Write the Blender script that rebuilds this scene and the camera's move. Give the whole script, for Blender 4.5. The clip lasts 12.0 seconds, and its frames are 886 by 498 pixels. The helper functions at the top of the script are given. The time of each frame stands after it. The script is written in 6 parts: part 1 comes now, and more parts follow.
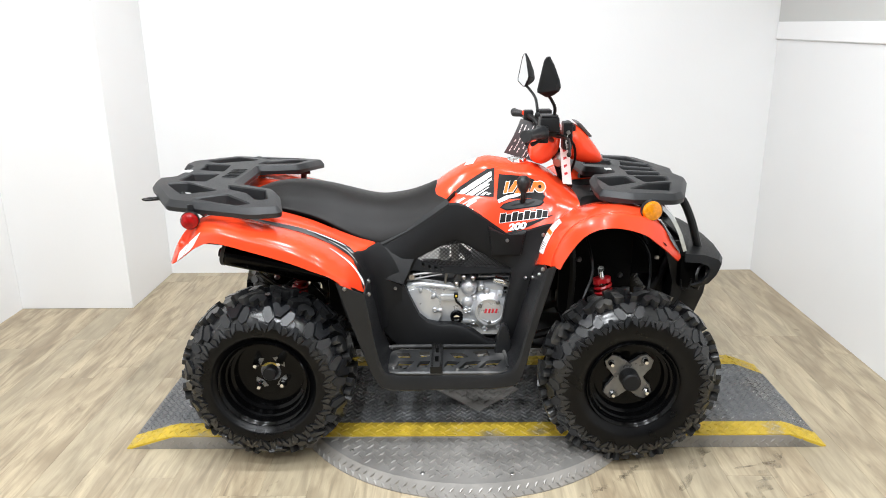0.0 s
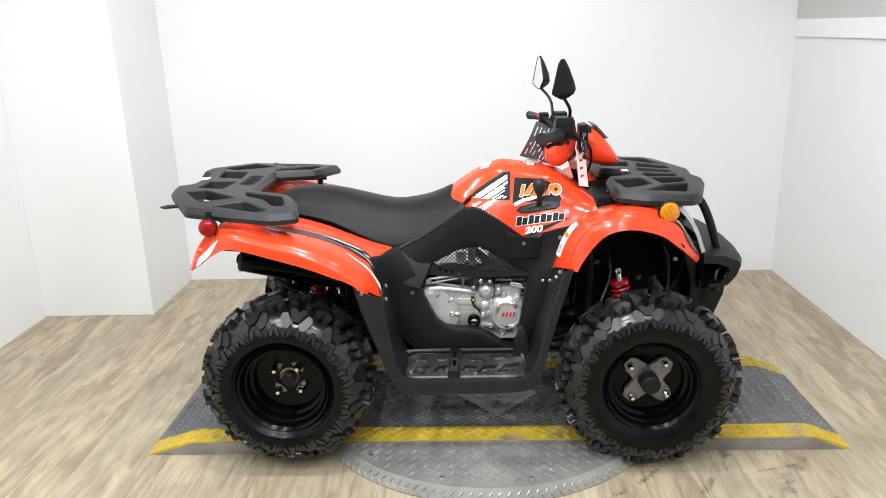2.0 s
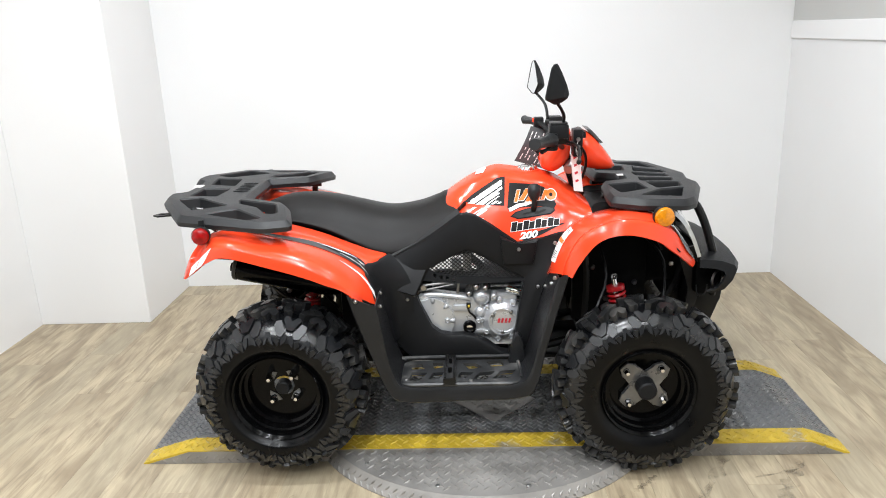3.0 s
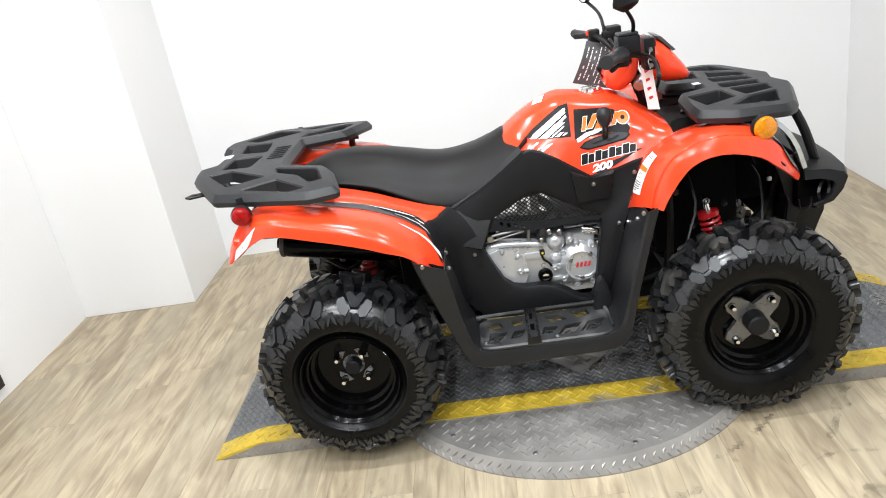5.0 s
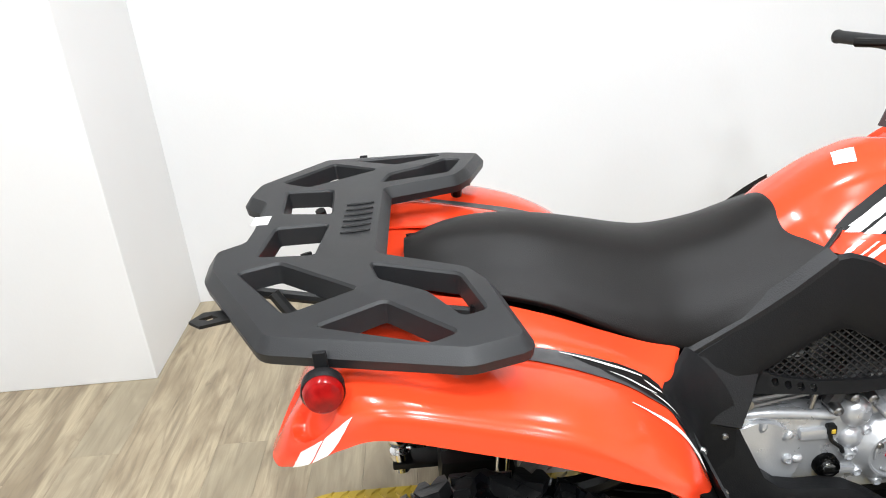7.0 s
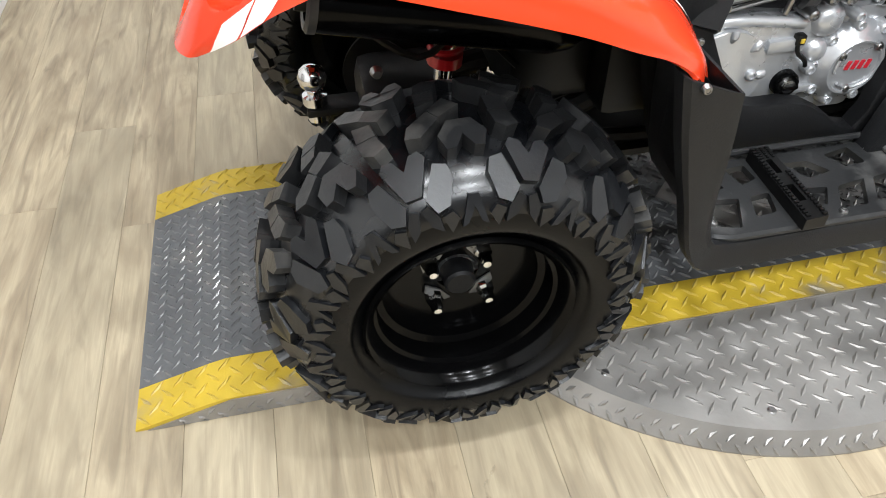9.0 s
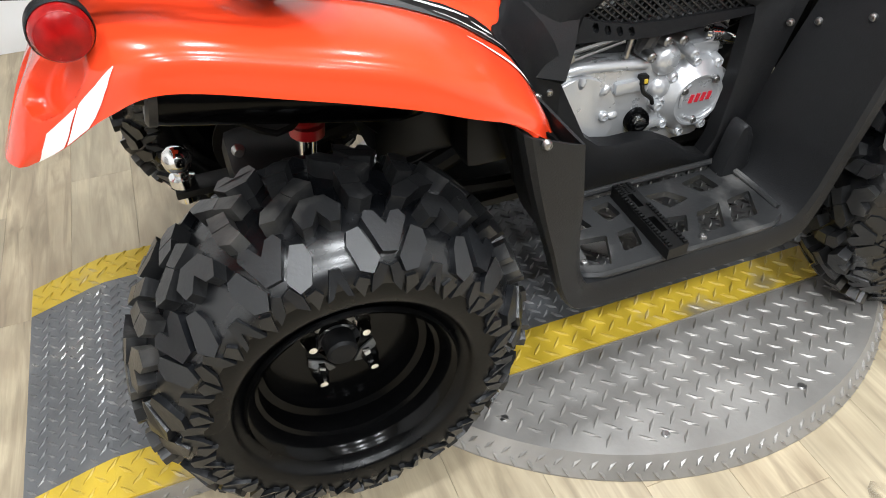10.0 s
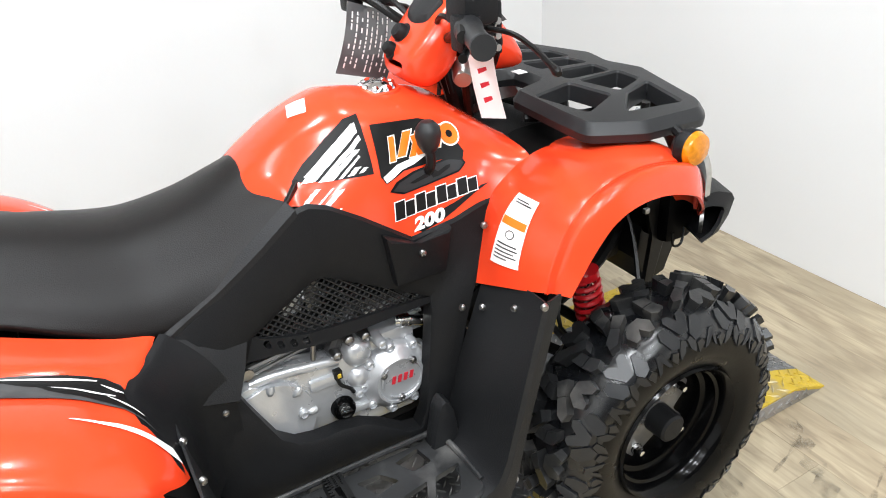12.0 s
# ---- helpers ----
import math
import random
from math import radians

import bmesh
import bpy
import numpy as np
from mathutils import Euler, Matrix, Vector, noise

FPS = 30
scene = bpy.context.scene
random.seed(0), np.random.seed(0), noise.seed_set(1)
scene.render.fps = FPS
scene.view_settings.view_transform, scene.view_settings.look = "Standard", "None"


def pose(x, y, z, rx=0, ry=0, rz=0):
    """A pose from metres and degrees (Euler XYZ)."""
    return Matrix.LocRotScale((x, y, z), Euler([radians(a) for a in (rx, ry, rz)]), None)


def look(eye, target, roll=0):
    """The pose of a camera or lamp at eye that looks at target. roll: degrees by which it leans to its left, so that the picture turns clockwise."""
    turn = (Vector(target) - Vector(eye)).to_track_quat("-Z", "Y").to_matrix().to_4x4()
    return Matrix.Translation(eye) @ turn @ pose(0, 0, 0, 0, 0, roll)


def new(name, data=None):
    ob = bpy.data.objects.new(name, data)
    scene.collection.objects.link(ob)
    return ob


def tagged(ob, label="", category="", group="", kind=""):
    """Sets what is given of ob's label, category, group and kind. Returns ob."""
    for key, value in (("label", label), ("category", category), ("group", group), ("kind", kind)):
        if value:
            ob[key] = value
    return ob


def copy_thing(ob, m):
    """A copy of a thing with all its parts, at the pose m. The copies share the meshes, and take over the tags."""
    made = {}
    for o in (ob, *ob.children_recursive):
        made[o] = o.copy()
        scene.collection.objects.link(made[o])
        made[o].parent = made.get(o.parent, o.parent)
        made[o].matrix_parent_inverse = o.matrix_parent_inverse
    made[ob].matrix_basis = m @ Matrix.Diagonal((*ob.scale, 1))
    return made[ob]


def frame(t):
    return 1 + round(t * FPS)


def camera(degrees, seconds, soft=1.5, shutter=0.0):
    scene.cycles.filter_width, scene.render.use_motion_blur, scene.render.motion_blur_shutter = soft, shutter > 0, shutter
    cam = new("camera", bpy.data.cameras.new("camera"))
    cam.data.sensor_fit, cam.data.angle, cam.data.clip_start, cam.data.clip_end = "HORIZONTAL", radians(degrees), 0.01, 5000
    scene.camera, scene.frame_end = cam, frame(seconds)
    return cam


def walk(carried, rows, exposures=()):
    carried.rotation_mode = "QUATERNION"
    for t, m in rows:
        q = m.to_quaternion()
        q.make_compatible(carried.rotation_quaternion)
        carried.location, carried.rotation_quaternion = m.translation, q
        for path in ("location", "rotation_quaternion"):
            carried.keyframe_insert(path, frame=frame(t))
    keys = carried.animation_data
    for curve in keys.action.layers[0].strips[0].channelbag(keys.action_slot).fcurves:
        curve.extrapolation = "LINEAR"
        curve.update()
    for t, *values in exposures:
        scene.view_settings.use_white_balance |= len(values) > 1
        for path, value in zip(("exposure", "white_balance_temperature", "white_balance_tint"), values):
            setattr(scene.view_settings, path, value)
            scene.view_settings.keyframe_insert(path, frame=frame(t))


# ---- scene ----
cam = camera(62.4, 12.0, soft=1.0)
PATH = [
    (0, (0.014, -2.632, 1.433), (-0.01, -0.72, 0.844), -0.6),
    (0.5, (0.007, -2.638, 1.427), (-0.024, -0.724, 0.849), -0.9),
    (1, (0.01, -2.649, 1.434), (-0.02, -0.731, 0.868), -1.0),
    (1.5, (0.016, -2.653, 1.434), (-0.029, -0.733, 0.876), -1.4),
    (2, (0.019, -2.631, 1.435), (-0.054, -0.718, 0.856), -1.7),
    (2.5, (0.008, -2.626, 1.438), (-0.065, -0.71, 0.871), -2.1),
    (2.7, (0.022, -2.624, 1.440), (-0.045, -0.707, 0.876), -2.2),
    (4.3, (0.066, -2.513, 1.452), (-0.165, -0.636, 0.804), -3.7),
    (4.5, (0.034, -2.488, 1.452), (-0.208, -0.608, 0.814), -4.8),
    (4.7, (-0.020, -2.440, 1.449), (-0.238, -0.554, 0.821), -7.0),
    (5, (-0.093, -2.348, 1.443), (-0.255, -0.501, 0.694), -10.2),
    (5.2, (-0.136, -2.260, 1.427), (-0.250, -0.429, 0.631), -9.0),
    (5.5, (-0.198, -2.045, 1.387), (-0.405, -0.211, 0.616), -6.8),
    (5.8, (-0.328, -1.861, 1.405), (-0.672, -0.025, 0.692), -8.5),
    (6, (-0.411, -1.741, 1.401), (-0.712, 0.107, 0.7), -10.6),
    (6.2, (-0.500, -1.626, 1.413), (-0.650, 0.218, 0.655), -11.6),
    (6.4, (-0.563, -1.510, 1.424), (-0.628, 0.326, 0.638), -9.0),
    (6.5, (-0.589, -1.456, 1.42), (-0.609, 0.373, 0.612), -6.6),
    (6.7, (-0.605, -1.345, 1.410), (-0.628, 0.495, 0.626), -5.4),
    (8.3, (-0.759, -1.100, 1.211), (-0.532, 0.495, 0.027), -3.5),
    (8.5, (-0.763, -1.107, 1.176), (-0.499, 0.452, -0.048), -2.8),
    (8.8, (-0.765, -1.125, 1.132), (-0.484, 0.316, -0.236), -1.2),
    (9, (-0.773, -1.14, 1.103), (-0.47, 0.255, -0.298), -0.1),
    (9.3, (-0.765, -1.146, 1.090), (-0.445, 0.196, -0.362), 0.4),
    (9.5, (-0.761, -1.133, 1.098), (-0.411, 0.242, -0.311), 0.6),
    (9.8, (-0.726, -1.131, 1.118), (-0.276, 0.264, -0.242), -0.1),
    (10, (-0.7, -1.139, 1.135), (-0.175, 0.263, -0.191), -1.1),
    (10.2, (-0.688, -1.160, 1.172), (-0.081, 0.234, -0.128), -2.5),
    (10.5, (-0.657, -1.184, 1.239), (0.165, 0.141, -0.014), -1.8),
    (10.8, (-0.615, -1.190, 1.286), (0.366, 0.139, 0.154), -2.6),
    (11, (-0.586, -1.197, 1.307), (0.363, 0.179, 0.209), -5.3),
    (11.2, (-0.547, -1.205, 1.312), (0.366, 0.226, 0.256), -6.0),
    (11.5, (-0.465, -1.21, 1.322), (0.407, 0.286, 0.322), -7.2),
    (11.7, (-0.390, -1.216, 1.335), (0.468, 0.306, 0.358), -7.0),
    (12, (-0.299, -1.233, 1.345), (0.536, 0.306, 0.38), -3.5),
]
walk(cam, [(t, look(eye, target, roll)) for t, eye, target, roll in PATH], exposures=[(0.0, 0.0), (0.5, -0.03), (2.0, -0.12), (2.7, -0.12), (4.5, 0.0), (6.5, 0.0), (8.5, -0.08), (12.0, 0.0)])

# ---- light ----
world = bpy.data.worlds.new("world")
scene.world = world
world.use_nodes = True
world.node_tree.nodes["Background"].inputs[0].default_value = (0.9, 0.93, 1.0, 1)
world.node_tree.nodes["Background"].inputs[1].default_value = 0.25
LAMP_W = 18.4
CEIL = 2.75
LAMPS = [(x, y, p * q) for y, q in ((-3.2, 1.5), (-2.1, 1.2), (-1.0, 0.9), (0.15, 0.75)) for x, p in ((-1.15, 1.04), (-0.2, 1.47), (0.75, 0.70))]
for lx, ly, power in LAMPS:
    ld = bpy.data.lights.new("ceiling_lamp", "AREA")
    ld.shape, ld.size, ld.energy, ld.color = "DISK", 0.17, LAMP_W * power, (0.93, 0.975, 1.02)
    new("ceiling_lamp", ld).matrix_world = pose(lx, ly, CEIL - 0.03)
scene.view_settings.exposure = 0.0


# ---- materials ----
def material(name, color, rough=0.5, metal=0.0, var=0.1, scale=8.0, grain=0.0, grain_scale=200.0, coat=0.0, dirt=0.0, spec=0.5):
    m = bpy.data.materials.new(name)
    m.use_nodes = True
    nt = m.node_tree
    b = nt.nodes["Principled BSDF"]
    co = nt.nodes.new("ShaderNodeTexCoord")
    n1 = nt.nodes.new("ShaderNodeTexNoise")
    n1.inputs["Scale"].default_value, n1.inputs["Detail"].default_value = scale, 6
    nt.links.new(co.outputs["Object"], n1.inputs["Vector"])
    ramp = nt.nodes.new("ShaderNodeMapRange")
    ramp.inputs["From Min"].default_value, ramp.inputs["From Max"].default_value = 0.3, 0.7
    nt.links.new(n1.outputs["Fac"], ramp.inputs["Value"])
    mix = nt.nodes.new("ShaderNodeMix")
    mix.data_type = "RGBA"
    mix.inputs["A"].default_value = (*[c * (1 - var) for c in color], 1)
    mix.inputs["B"].default_value = (*[min(1, c * (1 + var)) for c in color], 1)
    nt.links.new(ramp.outputs["Result"], mix.inputs["Factor"])
    nt.links.new(mix.outputs["Result"], b.inputs["Base Color"])
    rr = nt.nodes.new("ShaderNodeMapRange")
    rr.inputs["To Min"].default_value, rr.inputs["To Max"].default_value = max(0.02, rough * (1 - 2 * var)), min(1, rough * (1 + 2 * var))
    nt.links.new(n1.outputs["Fac"], rr.inputs["Value"])
    nt.links.new(rr.outputs["Result"], b.inputs["Roughness"])
    b.inputs["Metallic"].default_value, b.inputs["Coat Weight"].default_value = metal, coat
    b.inputs["Coat Roughness"].default_value = 0.04
    b.inputs["Specular IOR Level"].default_value = spec
    if grain:
        n2 = nt.nodes.new("ShaderNodeTexNoise")
        n2.inputs["Scale"].default_value, n2.inputs["Detail"].default_value = grain_scale, 3
        nt.links.new(co.outputs["Object"], n2.inputs["Vector"])
        bp = nt.nodes.new("ShaderNodeBump")
        bp.inputs["Strength"].default_value, bp.inputs["Distance"].default_value = grain, 0.002
        nt.links.new(n2.outputs["Fac"], bp.inputs["Height"])
        nt.links.new(bp.outputs["Normal"], b.inputs["Normal"])
    return m


def floor_material():
    m = material("vinyl_plank", (0.43, 0.34, 0.235), 0.42, var=0.0)
    nt = m.node_tree
    b = nt.nodes["Principled BSDF"]
    co = [n for n in nt.nodes if n.type == "TEX_COORD"][0]
    info = nt.nodes.new("ShaderNodeObjectInfo")
    shift = nt.nodes.new("ShaderNodeVectorMath")
    shift.operation = "MULTIPLY_ADD"
    shift.inputs[1].default_value = (1, 1, 1)
    rnd = nt.nodes.new("ShaderNodeVectorMath")
    rnd.operation = "SCALE"
    rnd.inputs[0].default_value = (37, 61, 13)
    nt.links.new(info.outputs["Random"], rnd.inputs["Scale"])
    nt.links.new(co.outputs["Object"], shift.inputs[0])
    nt.links.new(rnd.outputs[0], shift.inputs[2])

    def layer(sx, sy, detail, lo, hi, warp=0.6):
        mp = nt.nodes.new("ShaderNodeMapping")
        mp.inputs["Scale"].default_value = (sx, sy, 1)
        nt.links.new(shift.outputs[0], mp.inputs["Vector"])
        n = nt.nodes.new("ShaderNodeTexNoise")
        n.inputs["Scale"].default_value, n.inputs["Detail"].default_value, n.inputs["Distortion"].default_value = 1.0, detail, warp
        nt.links.new(mp.outputs[0], n.inputs["Vector"])
        r = nt.nodes.new("ShaderNodeMapRange")
        r.inputs["From Min"].default_value, r.inputs["From Max"].default_value = lo, hi
        nt.links.new(n.outputs["Fac"], r.inputs["Value"])
        return r.outputs["Result"]
    broad, streak, fine, knot = layer(9, 2.2, 8, 0.34, 0.68, 1.6), layer(34, 3.6, 8, 0.47, 0.74, 1.2), layer(190, 9, 4, 0.3, 0.7), layer(16, 9, 3, 0.70, 0.80, 0.3)

    def blend(f, a, c, fac=1.0):
        mx = nt.nodes.new("ShaderNodeMix")
        mx.data_type = "RGBA"
        for key, v in (("A", a), ("B", c)):
            if isinstance(v, tuple):
                mx.inputs[key].default_value = (*v, 1)
            else:
                nt.links.new(v, mx.inputs[key])
        if fac < 1:
            mu = nt.nodes.new("ShaderNodeMath")
            mu.operation = "MULTIPLY"
            mu.inputs[1].default_value = fac
            nt.links.new(f, mu.inputs[0])
            f = mu.outputs[0]
        nt.links.new(f, mx.inputs["Factor"])
        return mx.outputs["Result"]
    c1 = blend(broad, (0.52, 0.430, 0.290), (0.278, 0.217, 0.139))
    c2 = blend(streak, c1, (0.145, 0.106, 0.068), 0.76)
    c3 = blend(fine, c2, (0.25, 0.20, 0.14), 0.35)
    c3 = blend(knot, c3, (0.13, 0.095, 0.06), 0.8)
    c4 = blend(info.outputs["Random"], c3, (0.38, 0.34, 0.245), 0.40)
    nt.links.new(c4, b.inputs["Base Color"])
    bp = nt.nodes.new("ShaderNodeBump")
    bp.inputs["Strength"].default_value, bp.inputs["Distance"].default_value = 0.12, 0.001
    nt.links.new(fine, bp.inputs["Height"])
    nt.links.new(bp.outputs["Normal"], b.inputs["Normal"])
    return m


def wall_material(name, color):
    m = material(name, color, 0.6, var=0.02, scale=1.2, grain=0.15, grain_scale=90)
    nt = m.node_tree
    b = nt.nodes["Principled BSDF"]
    co = [n for n in nt.nodes if n.type == "TEX_COORD"][0]
    n = nt.nodes.new("ShaderNodeTexNoise")
    n.inputs["Scale"].default_value, n.inputs["Detail"].default_value = 16.0, 2
    nt.links.new(co.outputs["Object"], n.inputs["Vector"])
    r = nt.nodes.new("ShaderNodeMapRange")
    r.inputs["From Min"].default_value, r.inputs["From Max"].default_value = 0.83, 0.85
    r.inputs["To Max"].default_value = 0.35
    nt.links.new(n.outputs["Fac"], r.inputs["Value"])
    mx = nt.nodes.new("ShaderNodeMix")
    mx.data_type = "RGBA"
    nt.links.new(b.inputs["Base Color"].links[0].from_socket, mx.inputs["A"])
    mx.inputs["B"].default_value = (0.5, 0.47, 0.44, 1)
    nt.links.new(r.outputs["Result"], mx.inputs["Factor"])
    nt.links.new(mx.outputs["Result"], b.inputs["Base Color"])
    return m


def worn_paint(name, color, metal_color, amount, rough=0.5):
    """Paint rubbed through to the metal in patches."""
    m = material(name, color, rough, var=0.12, scale=14, grain=0.2, grain_scale=160)
    nt = m.node_tree
    b = nt.nodes["Principled BSDF"]
    co = [n for n in nt.nodes if n.type == "TEX_COORD"][0]
    n = nt.nodes.new("ShaderNodeTexNoise")
    n.inputs["Scale"].default_value, n.inputs["Detail"].default_value = 7.0, 8
    nt.links.new(co.outputs["Object"], n.inputs["Vector"])
    r = nt.nodes.new("ShaderNodeMapRange")
    r.inputs["From Min"].default_value, r.inputs["From Max"].default_value = 0.62 - amount, 0.75 - amount
    nt.links.new(n.outputs["Fac"], r.inputs["Value"])
    mx = nt.nodes.new("ShaderNodeMix")
    mx.data_type = "RGBA"
    nt.links.new(b.inputs["Base Color"].links[0].from_socket, mx.inputs["A"])
    mx.inputs["B"].default_value = (*metal_color, 1)
    nt.links.new(r.outputs["Result"], mx.inputs["Factor"])
    nt.links.new(mx.outputs["Result"], b.inputs["Base Color"])
    mu = nt.nodes.new("ShaderNodeMath")
    mu.operation = "MULTIPLY"
    mu.inputs[1].default_value = 0.8
    nt.links.new(r.outputs["Result"], mu.inputs[0])
    nt.links.new(mu.outputs[0], b.inputs["Metallic"])
    return m


WALL = wall_material("white_wall_paint", (0.80, 0.80, 0.80))
# East wall white, lowered a little to stand in for weaker light there.
WALL_R = wall_material("grey_white_wall_paint", (0.75, 0.75, 0.75))
# For the unseen closing wall: dark, so black plastic and tyres reflect less.
WALL_S = wall_material("dark_grey_wall_paint", (0.055, 0.055, 0.057))
WALL_W = wall_material("off_white_wall_paint", (0.80, 0.795, 0.79))
# Grey stands in for the shade on the wall above the ledge.
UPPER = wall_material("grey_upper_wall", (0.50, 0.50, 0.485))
CEILING = material("ceiling_white", (0.75, 0.75, 0.74), 0.8, var=0.02)
PLANK = floor_material()
JOINT = material("plank_joint", (0.27, 0.22, 0.15), 0.8)
RED = material("red_gloss_plastic", (0.77, 0.054, 0.016), 0.20, var=0.03, scale=3, coat=0.2, spec=0.35)
BLACK_PL = material("black_textured_plastic", (0.0076, 0.0078, 0.0084), 0.42, var=0.12, scale=5, grain=0.3, grain_scale=420, spec=0.16)
FOOT_PL = material("grained_footwell_plastic", (0.0115, 0.0118, 0.0126), 0.38, var=0.14, scale=7, grain=0.35, grain_scale=380, spec=0.24)
# Near-black so that wheel wells and the bumper hollow read as deep shade.
MATT = material("matt_black_underside", (0.0018, 0.0018, 0.0018), 0.7, var=0.3, spec=0.08)
GREY_PL = material("charcoal_rack_plastic", (0.0125, 0.013, 0.0140), 0.42, var=0.10, scale=6, grain=0.15, grain_scale=600, spec=0.34)
SEAT = material("black_seat_vinyl", (0.0054, 0.0048, 0.0045), 0.42, spec=0.20, var=0.08, scale=6, grain=0.25, grain_scale=500)
# Light put into the rubber: paler worn lugs, bluish shoulders, shade-dark grooves and sidewall.
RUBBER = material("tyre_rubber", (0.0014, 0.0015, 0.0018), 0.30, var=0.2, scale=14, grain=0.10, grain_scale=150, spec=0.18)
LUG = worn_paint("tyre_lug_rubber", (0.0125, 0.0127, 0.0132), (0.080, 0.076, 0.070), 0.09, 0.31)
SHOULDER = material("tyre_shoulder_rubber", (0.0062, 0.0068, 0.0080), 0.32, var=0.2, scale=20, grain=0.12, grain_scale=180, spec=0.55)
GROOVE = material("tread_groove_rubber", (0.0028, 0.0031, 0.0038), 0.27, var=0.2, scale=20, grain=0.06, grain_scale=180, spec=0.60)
RIM = material("gloss_black_steel", (0.0014, 0.0014, 0.0015), 0.16, var=0.1, spec=0.13)
FOOT = worn_paint("scuffed_grey_black_plastic", (0.017, 0.0175, 0.018), (0.085, 0.083, 0.080), 0.10, 0.36)
DARK = material("black_frame_steel", (0.0035, 0.0035, 0.0035), 0.4, var=0.2, spec=0.3)
CHROME = material("chrome", (0.75, 0.75, 0.75), 0.12, 1.0, var=0.05)
STEEL = material("zinc_steel", (0.34, 0.335, 0.33), 0.34, 1.0, var=0.1, scale=30)
ALU = material("cast_aluminium", (0.48, 0.49, 0.505), 0.28, 0.57, var=0.05, scale=20, grain=0.12, grain_scale=260)
ALU_D = material("dark_cast_metal", (0.06, 0.06, 0.062), 0.5, 0.5, var=0.2, scale=25, grain=0.3)
SPRING = material("red_spring_paint", (0.36, 0.007, 0.010), 0.3, var=0.05, coat=0.3)
GLASS_RED = material("red_lens", (0.24, 0.003, 0.003), 0.22, var=0.35, scale=60, spec=0.25)
GLASS_AMB = material("amber_lens", (0.55, 0.19, 0.002), 0.15, var=0.25, scale=90, coat=0.2)
CLEAR = material("headlamp_lens", (0.45, 0.47, 0.48), 0.1, 0.3, var=0.15, scale=40, coat=0.6)
MIRROR = material("mirror_glass", (0.85, 0.86, 0.87), 0.02, 1.0, var=0.0)
WHITE_D = material("white_decal", (0.82, 0.80, 0.78), 0.35, var=0.05, scale=60)
GREY_D = material("grey_decal", (0.055, 0.055, 0.056), 0.35, var=0.2, scale=50, spec=0.3)
BLACK_D = material("black_decal", (0.004, 0.004, 0.004), 0.45, var=0.1, scale=50, spec=0.2)
ORANGE_D = material("orange_decal", (0.85, 0.16, 0.01), 0.3, var=0.12, scale=30)
RED_D = material("dark_red_print", (0.5, 0.015, 0.03), 0.5, var=0.05)
PAPER = material("white_card", (0.80, 0.78, 0.77), 0.5, var=0.02)
CARD = material("grey_plastic_card", (0.09, 0.09, 0.092), 0.18, var=0.05, coat=0.5)
YELLOW = worn_paint("worn_yellow_paint", (0.52, 0.36, 0.028), (0.36, 0.31, 0.20), 0.03)
YELLOW_W = worn_paint("rubbed_yellow_paint", (0.55, 0.40, 0.06), (0.50, 0.46, 0.36), 0.06)
# Ramp studs: rubbed metal, lightened further for the shine on their edges.
TREAD_DK = worn_paint("rubbed_tread", (0.19, 0.192, 0.195), (0.42, 0.41, 0.40), 0.12, 0.26)
for worn in (LUG, FOOT):
    worn.node_tree.links.remove(worn.node_tree.nodes["Principled BSDF"].inputs["Metallic"].links[0])
WIRE = material("grey_black_wire", (0.010, 0.010, 0.0105), 0.4, var=0.1)
HUB = material("grey_alloy", (0.16, 0.16, 0.16), 0.30, 0.7, var=0.2, scale=30)
PLATE_DK = worn_paint("worn_black_plate", (0.105, 0.108, 0.112), (0.21, 0.21, 0.205), 0.07, 0.36)
PLATE = material("bare_tread_plate", (0.295, 0.282, 0.266), 0.40, 0.5, var=0.2, scale=7, grain=0.2, grain_scale=120)


# ---- mesh helpers ----
def part(name, bm, mat, parent=None, label="", smooth=35.0):
    me = bpy.data.meshes.new(name)
    bmesh.ops.recalc_face_normals(bm, faces=bm.faces)
    bm.to_mesh(me)
    bm.free()
    for m in (mat if isinstance(mat, (list, tuple)) else (mat,)):
        me.materials.append(m)
    if smooth:
        me.polygons.foreach_set("use_smooth", [True] * len(me.polygons))
        me.set_sharp_from_angle(angle=radians(smooth))
    ob = new(name, me)
    ob.parent = parent
    if label:
        tagged(ob, label)
    return ob


def raw(name, verts, faces, mat, parent=None, smooth=False):
    me = bpy.data.meshes.new(name)
    me.from_pydata([tuple(map(float, v)) for v in verts], [], [tuple(map(int, f)) for f in faces])
    me.materials.append(mat)
    if smooth:
        me.polygons.foreach_set("use_smooth", [True] * len(me.polygons))
    ob = new(name, me)
    ob.parent = parent
    return ob


def box(bm, x0, x1, y0, y1, z0, z1, bevel=0.0, m=None):
    r = bmesh.ops.create_cube(bm, size=1.0, matrix=Matrix.LocRotScale(((x0 + x1) / 2, (y0 + y1) / 2, (z0 + z1) / 2), None, (x1 - x0, y1 - y0, z1 - z0)))
    vs = r["verts"]
    if bevel:
        es = list({e for v in vs for e in v.link_edges})
        rr = bmesh.ops.bevel(bm, geom=es, offset=bevel, segments=2, profile=0.6, affect="EDGES")
        vs = list(set(rr["verts"]) | {v for v in vs if v.is_valid})
    if m:
        bmesh.ops.transform(bm, matrix=m, verts=vs)
    return vs


def boxed(x0, x1, y0, y1, z0, z1, bevel=0.0):
    bm = bmesh.new()
    box(bm, x0, x1, y0, y1, z0, z1, bevel)
    return bm


